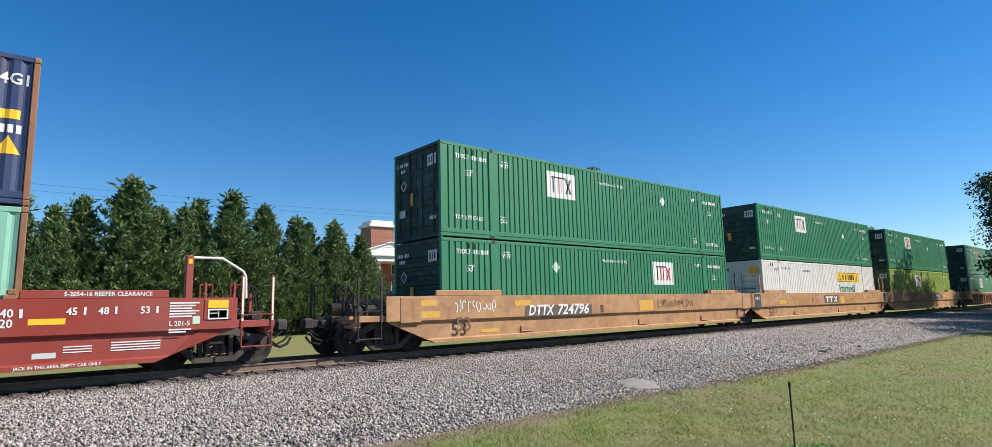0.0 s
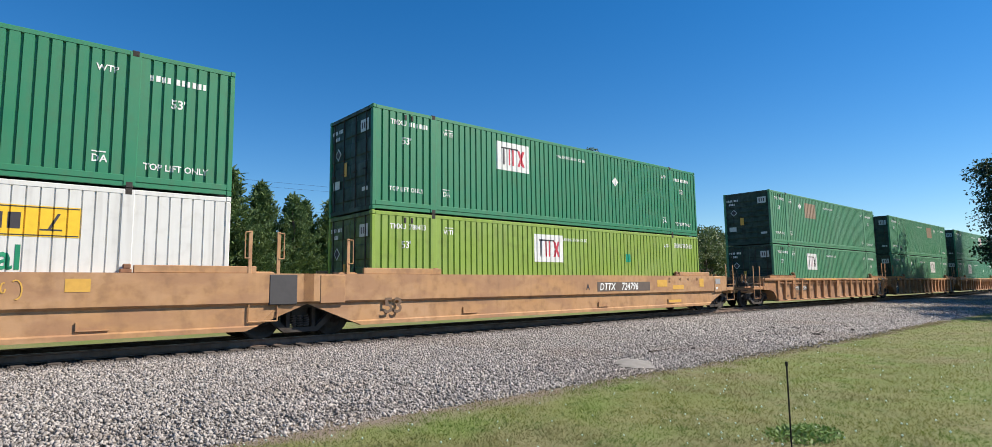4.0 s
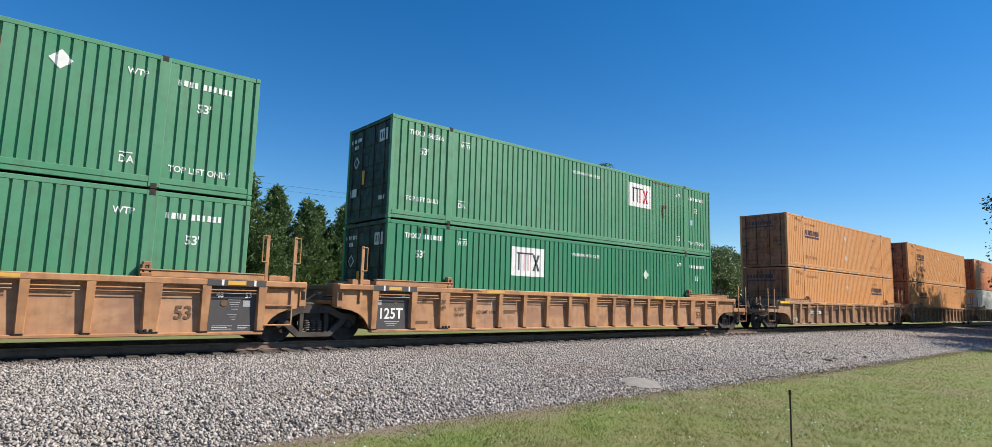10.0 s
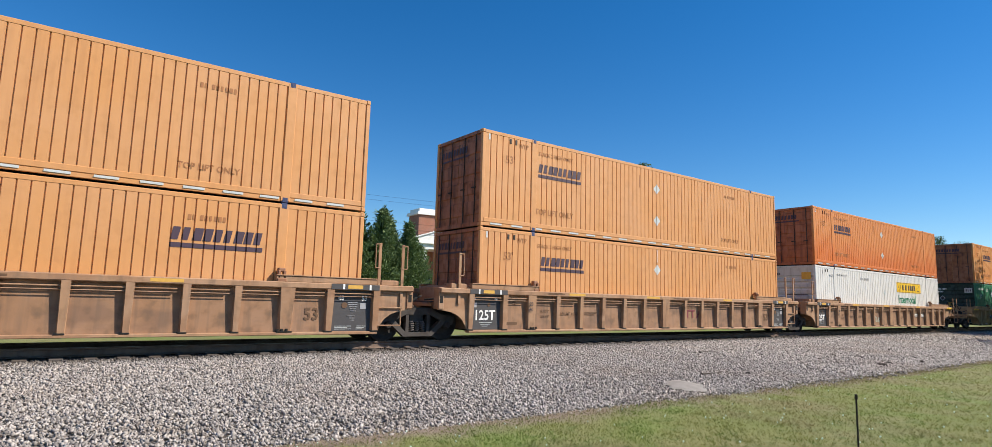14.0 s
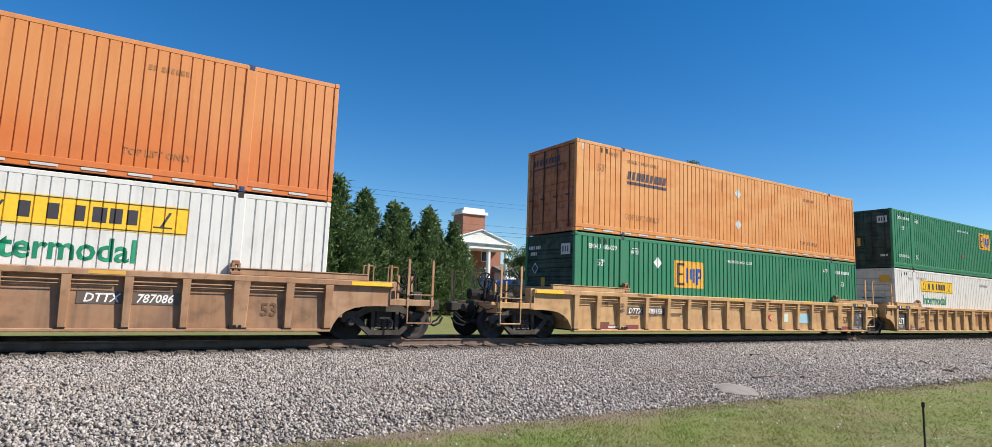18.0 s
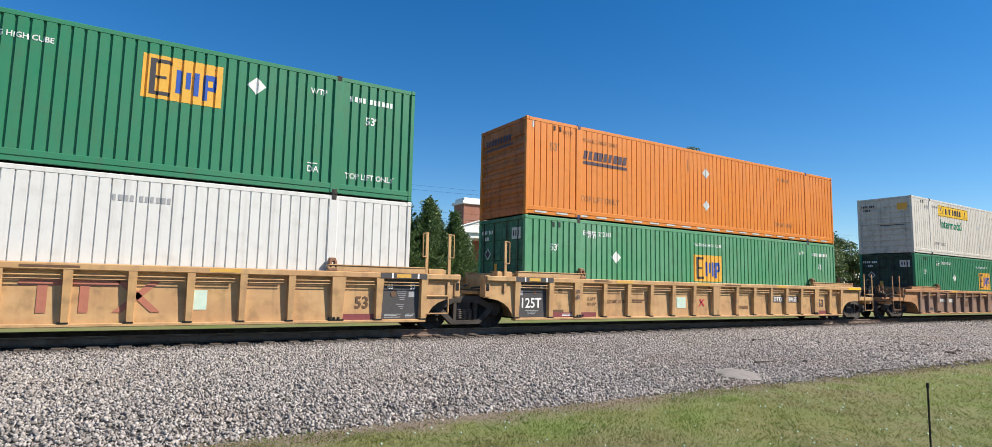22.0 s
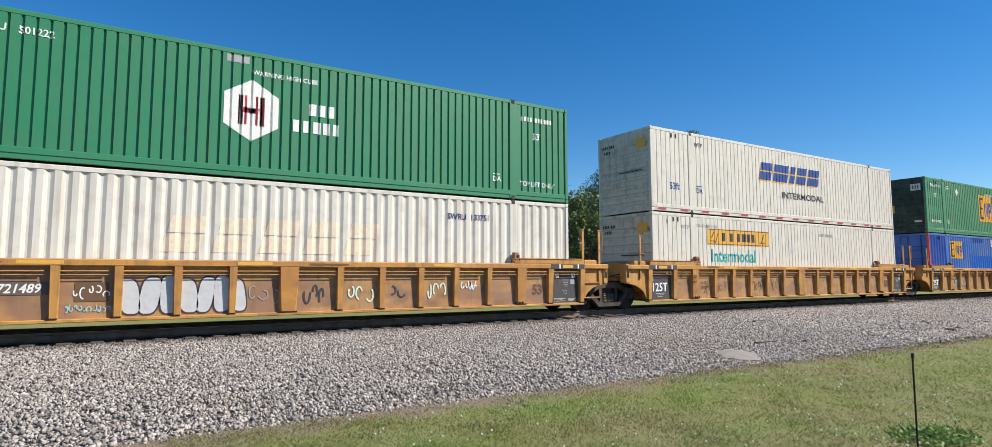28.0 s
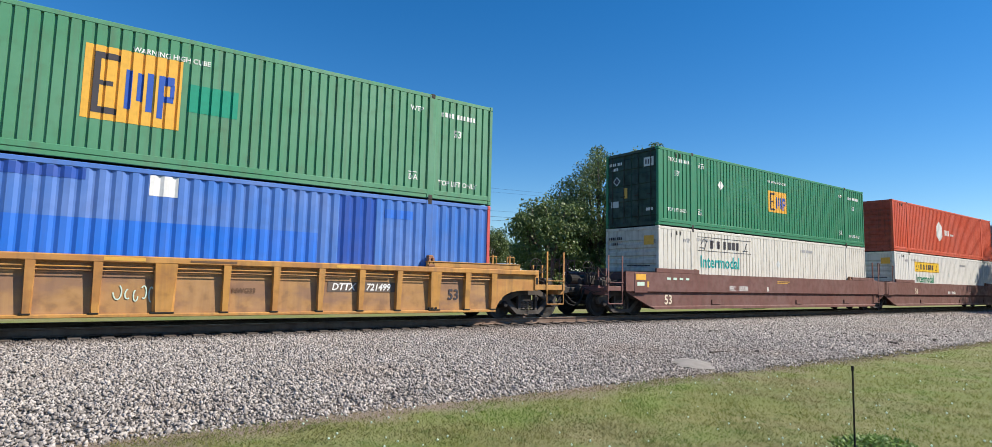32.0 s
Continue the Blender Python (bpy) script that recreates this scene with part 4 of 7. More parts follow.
load(14, TOP, NAME, "green 53-foot container with a white hexagon emblem", GREEN, "rib", [q for q in green_marks("501222", at=2.45, code="HGIU") if q[0] == "poly" or q[1] not in ("WTP",) and not (q[1] == "TOP LIFT ONLY" and q[2] < 2) and q != ("poly", [slab(2.38, 2.52, 0.32, 0.025)], "w")] + [("poly", [hexa], "w"),
     ("poly", [slab(6.92, 1.20, 0.10, 0.66), slab(7.05, 1.20, 0.05, 0.66), slab(7.28, 1.20, 0.05, 0.66), slab(7.37, 1.20, 0.10, 0.66), slab(7.02, 1.47, 0.35, 0.12)], "r"),
     ("poly", bars([3], 8.45, 1.60, 0.28), "w"), ("poly", bars([5], 8.1, 1.18, 0.28), "w"), ("r", 6.66, 7.12, 2.58, 2.74, "q")], door=False)
load(14, BOT, NAME, "white 53-foot container with ghosted orange emblem", CREAM, "wave", [("poly", [slab(5.55 + k * 0.95, 1.26, 0.70, 0.36, 0.09) for k in range(5)] + [slab(5.66 + k * 0.95, 1.66, 0.70, 0.36, 0.09) for k in range(5)], "o"), ("t", "SWRU", 12.1, 2.25, 0.16, "n"), ("t", "133751", 12.8, 2.25, 0.16, "n")], door=False)
load(15, TOP, NAME, "off-white 53-foot container with a blue slanted emblem", CREAM, "seam", swift_logo(5.88, 1.55, "z") + [("t", "INTERMODAL", 7.3, 0.92, 0.25, "k", 1.38), ("t", "53ft", 0.9, 0.80, 0.24, "z"), ("t", "DA", 2.25, 0.75, 0.18, "z"), ("poly", [slab(2.25, 0.98, 0.28, 0.03)], "z"), ("t", "WTP", 2.2, 2.4, 0.15, "k")] + [("rail", [slab(0.3 + k * 1.1, 0.075, 0.4, 0.05) for k in range(14)], "r")], door=False)
load(15, BOT, NAME, "off-white 53-foot container with a faded banner", CREAM, "seam", white_marks(2.75, True), door=False)
load(16, TOP, NAME, "green 53-foot container with a large amber emblem", GREEN_B, "rib", green_marks("642296") + square_logo(6.41, 0.86, 1.14, 1.42) + [("d", 3.64, 2.32, 0.20, "w"), ("r", 8.25, 9.25, 1.30, 1.90, "x")], door=False)
load(16, BOT, NAME, "blue 53-foot container with an amber emblem and red end posts", BLUE, "wave", square_logo(2.4, 1.62) + [("r", 4.9, 11.2, 0.2, 1.80, "j"), ("r", 11.7, 12.65, 0.2, 2.76, "i"), ("r", 0.12, 1.85, 0.2, 2.76, "i"), ("r", 3.95, 4.15, 1.55, 2.50, "j"), ("r", 7.68, 8.2, 2.34, 2.76, "w"), ("r", 12.9, 13.7, 2.30, 2.52, "j"), ("r", 5.3, 6.6, 2.54, 2.76, "i")], post=PINK)
load(17, TOP, NAME, "green 53-foot container with a small amber emblem", GREEN, "rib", green_marks() + square_logo(7.2, 1.10) + [("d", 3.78, 1.84, 0.20, "w")])
load(17, BOT, NAME, "off-white 53-foot container in a maroon well car", CREAM, "seam", [q for q in white_marks(2.25, True, True) if q[-1] != "l"], door=False)
load(18, TOP, NAME, "red-orange 53-foot container with a white emblem", RED_ORANGE, "rib", [("poly", [[(6.65 + 0.52 * math.sin(k * math.tau / 6), 1.50 + 0.62 * math.cos(k * math.tau / 6)) for k in range(6)]], "w"), ("poly", bars([3], 7.5, 1.30, 0.34), "w"), ("poly", bars([6], 8.4, 1.32, 0.12), "w")], door=False)
load(18, BOT, NAME, "white 53-foot container in a maroon well car", WHITE, "seam", white_marks(2.7), door=False)
load(19, TOP, NAME, "grey 53-foot container far along the train", GREY_C, "rib")
load(19, BOT, NAME, "white 53-foot container far along the train", WHITE, "seam", white_marks(2.7), door=False)


# ---- well cars ----
SIDE_Y = 1.375         # the recessed side panels of a well car


def ribs_at(left, right):
    """Ribs along a side; the outermost stand nearer the well at a free end."""
    out = [(8.075, 0.20)]
    for d, w in ((1.15, 0.075), (2.18, 0.075), (3.2, 0.075), (4.2, 0.075), (5.2, 0.075), (6.25, 0.16), (7.25, 0.09)):
        out += [(8.075 - d, w), (8.075 + d, w)]
    out += [(8.075 - (8.12 if left else 8.42), 0.09), (8.075 + (8.12 if right else 8.42), 0.09)]
    return sorted(out)


def arch(u0, z0, u1, z1, n=8):
    """A quarter curve that rises from (u0, z0) to (u1, z1)."""
    return [(u0 + (u1 - u0) * math.sin(k / n * math.pi / 2) ** 1.0 * (0.35 + 0.65 * k / n), z0 + (z1 - z0) * math.sin(k / n * math.pi / 2)) for k in range(n + 1)]


def end_plate(free):
    """The side of the platform over the truck, at the left end; the wheel arch is cut out."""
    d = 0.13 if free else 0.40
    arc = [(-d - u, 0.225 + v) for u, v in ((0.0, 0.0), (0.09, 0.20), (0.20, 0.36), (0.36, 0.48), (0.56, 0.56), (0.80, 0.60), (1.05, 0.615))]
    out = 1.68 if free else 1.37
    return [q for q in arc if q[0] > -out] + [(-out, 0.84), (-out, 1.29), (-d, 1.29)]


def mirror(pts):
    return [(16.15 - x, z) for x, z in pts]


def wheelset(parent, x, r=0.43):
    w = part("wheelset", lambda: Shape().rod((0, -1.02, 0), (0, 1.02, 0), 0.075, 10)
             .lathe([(0.09, -0.69), (0.12, -0.80), (0.16, -0.78), (0.30, -0.755), (r - 0.06, -0.80), (r, -0.80), (r + 0.008, -0.73), (r + 0.03, -0.715), (r + 0.03, -0.685), (r - 0.05, -0.685), (0.28, -0.70), (0.09, -0.69)], (0, 0, 0))
             .lathe([(0.09, 0.69), (0.28, 0.70), (r - 0.05, 0.685), (r + 0.03, 0.685), (r + 0.03, 0.715), (r + 0.008, 0.73), (r, 0.80), (r - 0.06, 0.80), (0.30, 0.755), (0.16, 0.78), (0.12, 0.80), (0.09, 0.69)], (0, 0, 0)),
             WHEEL, parent, at=(x, 0, r), key=("wheelset", r), smooth=False)
    return w


SPRING = paint("spring_steel", (0.13, 0.10, 0.085), 0.6, amount=0.4)
WHEELS = []


def truck(parent, x, r=0.43):
    t = part("truck", lambda: Shape().box(-0.22, 0.22, -0.95, 0.95, 0.48, 0.78, 0.03).box(-0.5, 0.5, -0.25, 0.25, 0.68, 0.84, 0.03), STEEL, parent, "cast steel truck with coil springs", at=(x, 0, 0), key="bolster")
    for s in (-1, 1):
        y = s * 0.98
        def frame_shape():
            sh = Shape()
            # upper and lower members round the spring nest
            sh.plate([(-1.12, 0.62), (-1.0, 0.68), (-0.72, 0.70), (-0.38, 0.88), (0.38, 0.88), (0.72, 0.70), (1.0, 0.68), (1.12, 0.62), (1.08, 0.42), (0.80, 0.50), (0.36, 0.70), (-0.36, 0.70), (-0.80, 0.50), (-1.08, 0.42)], y - 0.07, y + 0.07)
            sh.plate([(-0.86, 0.50), (-0.70, 0.56), (-0.36, 0.24), (0.36, 0.24), (0.70, 0.56), (0.86, 0.50), (0.42, 0.13), (-0.42, 0.13)], y - 0.08, y + 0.08)
            sh.plate([(-0.36, 0.24), (-0.27, 0.24), (-0.27, 0.70), (-0.36, 0.70)], y - 0.06, y + 0.06)
            sh.plate([(0.27, 0.24), (0.36, 0.24), (0.36, 0.70), (0.27, 0.70)], y - 0.06, y + 0.06)
            return sh
        part("side_frame", frame_shape, CASTING, t, key=("side_frame", s))
        for k in (-0.16, 0.0, 0.16):
            def coil():
                n, m = 44, 5
                V = []
                for i in range(n):
                    a = i / 9 * math.tau
                    for q in range(m):
                        b = q / m * math.tau
                        e = 0.062 + 0.015 * math.cos(b)
                        V.append((k + e * math.cos(a), y + e * math.sin(a), 0.25 + 0.27 * i / (n - 1) + 0.015 * math.sin(b)))
                F = [(i * m + q, i * m + (q + 1) % m, (i + 1) * m + (q + 1) % m, (i + 1) * m + q) for i in range(n - 1) for q in range(m)]
                return Shape().add(V, F)
            part("spring", coil, SPRING, t, key=("spring", s, k))
        for bx in (-0.89, 0.89):
            part("bearing_cap", lambda: Shape().lathe([(0.0, s * 1.13), (0.07, s * 1.13), (0.10, s * 1.09), (0.11, s * 1.00), (0.11, s * 0.9)], (bx, 0, r), 14), WHEEL, t, key=("cap", s, bx))
    for bx in (-0.89, 0.89):
        WHEELS.append((wheelset(t, bx, r), bx, r))
    return t


def coupler(parent, x, s, mat):
    """The coupler and its hoses; s: the way it points."""
    part("coupler", lambda: Shape().box(x, x + s * 0.62, -0.09, 0.09, 0.76, 0.94, 0.02).box(x + s * 0.52, x + s * 0.80, -0.17, 0.15, 0.70, 1.0, 0.05).box(x - s * 0.1, x + s * 0.08, -0.24, 0.24, 0.66, 1.04, 0.02), STEEL, parent, key=("coupler", round(x, 2)))
    part("brake_hose", lambda: Shape().path([(x + s * 0.10, -0.45, 0.86), (x + s * 0.16, -0.47, 0.66), (x + s * 0.30, -0.45, 0.42), (x + s * 0.52, -0.42, 0.33), (x + s * 0.72, -0.36, 0.40), (x + s * 0.82, -0.32, 0.55)], 0.032, 8), DARK, parent, key=("hose", round(x, 2)))


def tall_post(parent, x, mat, z0, z1, side, y=-1.46):
    """A flat upright bar with a long grab loop at its top."""
    part("grab_post", lambda: Shape().box(x - 0.04, x + 0.04, y - 0.014, y + 0.014, z0, z1, 0.006), mat, parent, key=("tpost", round(x, 2), z0, z1))
    part("grab_iron", lambda: Shape().path([(x, y - 0.02, z1 - 0.03), (x + side * 0.12, y - 0.02, z1 - 0.03), (x + side * 0.12, y - 0.02, z1 - 0.62), (x, y - 0.02, z1 - 0.62)], 0.013, 6), mat, parent, key=("tloop", round(x, 2), z1, side))


def ladder(parent, x, mat):
    """Two tall posts with rungs between them and a stirrup below."""
    w, y = 0.64, -1.46
    tall_post(parent, x, mat, 0.86, 2.48, -1)
    tall_post(parent, x + w, mat, 0.86, 2.48, 1)
    part("stirrup_step", lambda: Shape().path([(x, y, 0.92), (x, y, 0.44), (x + w, y, 0.44), (x + w, y, 0.92)], 0.018, 6), mat, parent, key=("lstep", round(x, 2)))
    for z in (0.88, 1.25):
        part("rung", lambda: Shape().rod((x, y, z), (x + w, y, z), 0.018, 6), mat, parent, key=("rung", round(x, 2), z))


def deck_end(car, s, mat, couple, rod_mat):
    """Platform at one end. s = -1: left. couple: a free end with coupler, handrails and brake gear; else half of an articulated joint."""
    X = lambda d: -d if s < 0 else 16.15 + d           # d metres out from the well
    tag = (s, couple)
    part("platform", lambda: Shape().box(X(0.35), X(2.7 if couple else 1.36), -1.0, 1.0, 0.92, 1.02, 0.01).box(X(0.3), X(0.42), -1.38, 1.38, 0.55, 1.5, 0.02)
         .box(X(0.4), X(2.75 if couple else 1.5), -0.28, 0.28, 0.70, 0.92, 0.02), mat, car, key=("platform",) + tag)
    part("bulkhead", lambda: Shape().box(X(0.10), X(0.18), -1.36, 1.36, 0.3, 1.55, 0.01), mat, car, key=("bulkhead",) + tag)
    for ys in (-1, 1):
        part("end_column", lambda: Shape().box(X(1.54 if couple else 1.21), X(1.70 if couple else 1.375), ys * 1.46, ys * 1.18, 0.86, 1.44, 0.012), mat, car, key=("endcol", ys) + tag)
    if not couple:
        part("step_box", lambda: Shape().box(X(0.48), X(0.98), -1.43, -1.15, 1.43, 1.55, 0.012).box(X(0.52), X(0.94), -1.40, -1.0, 1.55, 1.565, 0.004), mat, car, key=("step",) + tag)
    part("walkway_grating", lambda: Shape().box(X(0.55), X(1.9 if couple else 1.35), -0.95, 0.95, 1.03, 1.06, 0.004), STEEL, car, key=("grate",) + tag)
    part("pocket", lambda: Shape().box(X(1.57 if couple else 1.24), X(1.67 if couple else 1.345), -1.463, -1.44, 1.02, 1.22, 0.004), DARK, car, key=("pocket",) + tag)
    if couple:
        part("end_sill", lambda: Shape().box(X(2.55), X(2.75), -1.35, 1.35, 0.72, 0.95, 0.012), mat, car, key=("end_sill",) + tag)
        coupler(car, X(2.75), s, mat)
        truck(car, X(1.62))
        part("side_sill", lambda: Shape().box(X(1.66), X(2.75), -1.44, -1.30, 0.86, 1.02, 0.012), mat, car, key=("ssill",) + tag)
        for d in (2.02, 2.68):
            part("grab_post", lambda: Shape().box(X(d) - 0.032, X(d) + 0.032, -1.462, -1.437, 0.84, 2.02, 0.006), rod_mat, car, key=("gpost", d) + tag)
        for d in (1.98, 2.70):
            part("far_post", lambda: Shape().box(X(d) - 0.03, X(d) + 0.03, 1.36, 1.40, 0.90, 1.98, 0.006), rod_mat, car, key=("fpost", d) + tag)
        part("stirrup_step", lambda: Shape().path([(X(2.02), -1.45, 0.86), (X(2.02), -1.45, 0.44), (X(2.68), -1.45, 0.44), (X(2.68), -1.45, 0.86)], 0.018, 6), rod_mat, car, key=("stir",) + tag)
        part("grab_iron", lambda: Shape().path([(X(2.02), -1.47, 1.12), (X(2.02), -1.50, 1.14), (X(2.68), -1.50, 1.14), (X(2.68), -1.47, 1.12)], 0.013, 6), rod_mat, car, key=("giron",) + tag)
        part("hose_bundle", lambda: Shape().path([(X(2.3), -0.5, 1.15), (X(2.38), -0.5, 1.65), (X(2.50), -0.5, 1.82), (X(2.60), -0.5, 1.6), (X(2.66), -0.48, 1.2)], 0.018, 6).path([(X(2.38), -0.62, 1.1), (X(2.46), -0.6, 1.55), (X(2.56), -0.6, 1.62), (X(2.62), -0.58, 1.1)], 0.016, 6), DARK, car, key=("hbun",) + tag)
        part("gear_box", lambda: Shape().box(X(2.30), X(2.62), -0.98, -0.70, 0.98, 1.22, 0.02).box(X(2.36), X(2.56), -1.04, -0.98, 1.02, 1.18, 0.01), STEEL, car, key=("gbox",) + tag)
        part("air_hose", lambda: Shape().path([(X(2.78), -0.42, 0.88), (X(2.95), -0.46, 0.55), (X(3.15), -0.45, 0.40), (X(3.35), -0.42, 0.48), (X(3.5), -0.38, 0.62)], 0.028, 6), DARK, car, key=("ahose",) + tag)
        for d in (1.85, 2.60):
            part("handrail", lambda: Shape().path([(X(d), 1.40, 0.75), (X(d), 1.40, 1.92), (X(d) + 0.3, 1.40, 1.92), (X(d) + 0.3, 1.40, 0.95)], 0.018), rod_mat, car, key=("hr", d) + tag)
        for d in (2.05, 2.42):
            part("post", lambda: Shape().box(X(d) - 0.03, X(d) + 0.03, -0.75, -0.69, 0.95, 1.62, 0.006), rod_mat, car, key=("pst", d) + tag)
        part("brake_gear", lambda: Shape().rod((X(1.75), -0.55, 1.18), (X(2.25), -0.55, 1.18), 0.13, 12).rod((X(1.8), 0.2, 1.15), (X(2.4), 0.2, 1.15), 0.11, 12).box(X(2.0), X(2.3), -0.2, 0.1, 1.05, 1.35, 0.02), STEEL, car, key=("brk",) + tag)
        part("brake_wheel", lambda: Shape().lathe([(0.22, -0.012), (0.245, 0.0), (0.22, 0.012), (0.205, 0.0), (0.22, -0.012)], (X(2.5), -0.3, 1.62), 20).rod((X(2.5) - 0.22, -0.3, 1.62), (X(2.5) + 0.22, -0.3, 1.62), 0.012, 5).rod((X(2.5), -0.3, 1.4), (X(2.5), -0.3, 1.84), 0.012, 5).rod((X(2.5), -0.3, 1.0), (X(2.5), -0.26, 1.62), 0.03, 6), DARK, car, key=("bw",) + tag)
        part("air_reservoir", lambda: Shape().rod((X(1.75), 0.7, 1.22), (X(2.45), 0.7, 1.22), 0.17, 12), DARK, car, key=("res",) + tag)
        part("release_rod", lambda: Shape().path([(X(2.72), -1.3, 0.86), (X(2.8), -0.9, 0.80), (X(2.85), -0.3, 0.98)], 0.014, 5), STEEL, car, key=("rel",) + tag)
        part("cable", lambda: Shape().path([(X(1.9), -0.9, 1.5), (X(2.1), -0.85, 1.32), (X(2.35), -0.85, 1.42), (X(2.55), -0.8, 1.66), (X(2.62), -0.7, 1.3), (X(2.7), -0.6, 1.0)], 0.02, 5), DARK, car, key=("cab",) + tag)
        part("chain", lambda: Shape().path([(X(2.72), -0.2, 0.9), (X(2.95), -0.22, 0.62), (X(3.2), -0.2, 0.55), (X(3.4), -0.18, 0.7)], 0.022, 5), DARK, car, key=("chn",) + tag)
        part("pipe", lambda: Shape().path([(X(0.7), -1.15, 1.12), (X(1.4), -1.2, 1.16), (X(1.7), -1.1, 1.25), (X(2.3), -0.95, 1.10), (X(2.6), -0.9, 0.92)], 0.025), DARK, car, key=("pipe",) + tag)
    elif s > 0:
        truck(car, X(1.785), 0.46)
        ladder(car, X(0.40), rod_mat)
        part("joint", lambda: Shape().box(X(1.4), X(2.1), -0.25, 0.25, 0.66, 0.95, 0.04).rod((X(1.785), 0, 0.55), (X(1.785), 0, 1.05), 0.2, 14), STEEL, car, key=("joint",))
        part("hose", lambda: Shape().path([(X(1.3), -0.7, 1.05), (X(1.6), -0.75, 0.95), (X(1.85), -0.72, 1.12), (X(2.1), -0.6, 1.20)], 0.03), DARK, car, key=("jhose",))
    else:
        tall_post(car, X(0.74), rod_mat, 1.0, 2.40, 1)
        part("pipe", lambda: Shape().path([(X(0.6), -1.2, 1.12), (X(1.1), -1.18, 1.16), (X(1.5), -0.9, 1.10)], 0.025), DARK, car, key=("jpipe",))


def ring(x, z, r):
    """A small round mark."""
    return [[(x + r * math.cos(k * math.tau / 10), z + r * math.sin(k * math.tau / 10)) for k in range(10)]]


def rib_car(unit, label, mat, left, right, marks=(), rod_mat=None, black=True, panel=None, rib=None, bands=False):
    """A well car with ribbed sides. left, right: True for a free end with a coupler."""
    rod_mat, panel, rib = rod_mat or mat, panel or mat, rib or mat
    car = thing("well_car", label, "rail car", (UNITS[unit], TRACK_Y, 0), "well cars of the train")
    MOVING.append((car, UNITS[unit], 0.0))
    for s in (-1, 1):
        x0, x1 = (-0.15 if left else -0.43), (16.30 if right else 16.58)
        ends_ = (s, left, right)
        part("side_panel", lambda: Shape().box(x0, x1, s * SIDE_Y, s * (SIDE_Y - 0.03), 0.25, 1.30, 0.004), panel, car, key=("panel",) + ends_)
        part("top_chord", lambda: Shape().box(-1.62 if left else -1.36, 17.77 if right else 17.51, s * 1.53, s * 1.32, 1.29, 1.43, 0.02), mat, car, key=("chord",) + ends_)
        part("bottom_chord", lambda: Shape().box(x0 + 0.02, x1 - 0.02, s * 1.49, s * 1.28, 0.232, 0.30, 0.012), mat, car, key=("lower",) + ends_)
        for x0, x1 in ((-0.95 if left else -0.35, 2.1), (14.05, 17.1 if right else 16.5)):
            part("top_plate", lambda: Shape().box(x0, x1, s * 1.50, s * 1.40, 1.43, 1.56, 0.01).box(x0, x1, s * 1.52, s * 1.34, 1.56, 1.585, 0.006), mat, car, key=("tp", s, x0, x1))
        for e in (-1, 1):
            pts = end_plate(left) if e < 0 else mirror(end_plate(right))
            part("arch_plate", lambda: Shape().plate(pts, s * 1.424, s * 1.37), mat, car, key=("archp", s, e, left if e < 0 else right))
        if s > 0:
            continue
        for u, w in ribs_at(left, right):
            part("rib", lambda: Shape().add([(-w, -1.36, 0.28), (w, -1.36, 0.28), (w, -1.36, 1.30), (-w, -1.36, 1.30), (-w * 0.7, -1.47, 0.28), (w * 0.7, -1.47, 0.28), (w, -1.525, 1.30), (-w, -1.525, 1.30)],
                 [(0, 1, 2, 3), (4, 7, 6, 5), (0, 4, 5, 1), (3, 2, 6, 7), (0, 3, 7, 4), (1, 5, 6, 2)]), rib, car, at=(u, 0, 0), key=("rib", w))
        rr = ribs_at(left, right)
        for (u0, w0), (u1, w1) in zip(rr, rr[1:]):
            part("tie_rod", lambda: Shape().rod((0, -1.47, 1.20), (u1 - u0 - w0 - w1, -1.47, 1.20), 0.014, 6), mat, car, at=(u0 + w0, 0, 0), key=("trod", round(u1 - u0, 2)))
            part("tie_rod", lambda: Shape().rod((0, -1.47, 1.13), (u1 - u0 - w0 - w1, -1.47, 1.13), 0.010, 5), mat, car, at=(u0 + w0, 0, 0), key=("trod2", round(u1 - u0, 2)))
    for x in (1.98, 14.17):
        part("container_lock", lambda: Shape().box(x - 0.10, x + 0.10, -1.52, -1.36, 1.43, 1.50, 0.01).box(x - 0.09, x - 0.03, -1.50, -1.38, 1.5, 1.68, 0.01).box(x + 0.03, x + 0.09, -1.50, -1.38, 1.5, 1.68, 0.01).box(x - 0.08, x + 0.08, -1.47, -1.33, 1.64, 1.74, 0.02), RUST, car, key=("lock", x))
    for x in (1.80, 1.90, 2.0, 14.15, 14.25, 14.35):
        part("bolt_head", lambda: Shape().box(-0.03, 0.03, -1.50, -1.46, 0.32, 0.38, 0.01), DARK, car, at=(x, 0, 0), key="bolt_head")
    for u, w in ribs_at(left, right):
        part("rib_foot", lambda: Shape().box(-w - 0.03, w - 0.01, -1.50, -1.36, 0.295, 0.325, 0.004), DARK, car, at=(u, 0, 0), key=("foot", w))
    part("well_floor", lambda: Shape().box(0.0, 16.15, -1.3, 1.3, 0.245, 0.30).box(0.0, 1.2, -1.3, 1.3, 0.26, 0.335).box(14.9, 16.15, -1.3, 1.3, 0.26, 0.335), STEEL, car, key="floor")
    deck_end(car, -1, mat, left, rod_mat)
    deck_end(car, 1, mat, right, rod_mat)
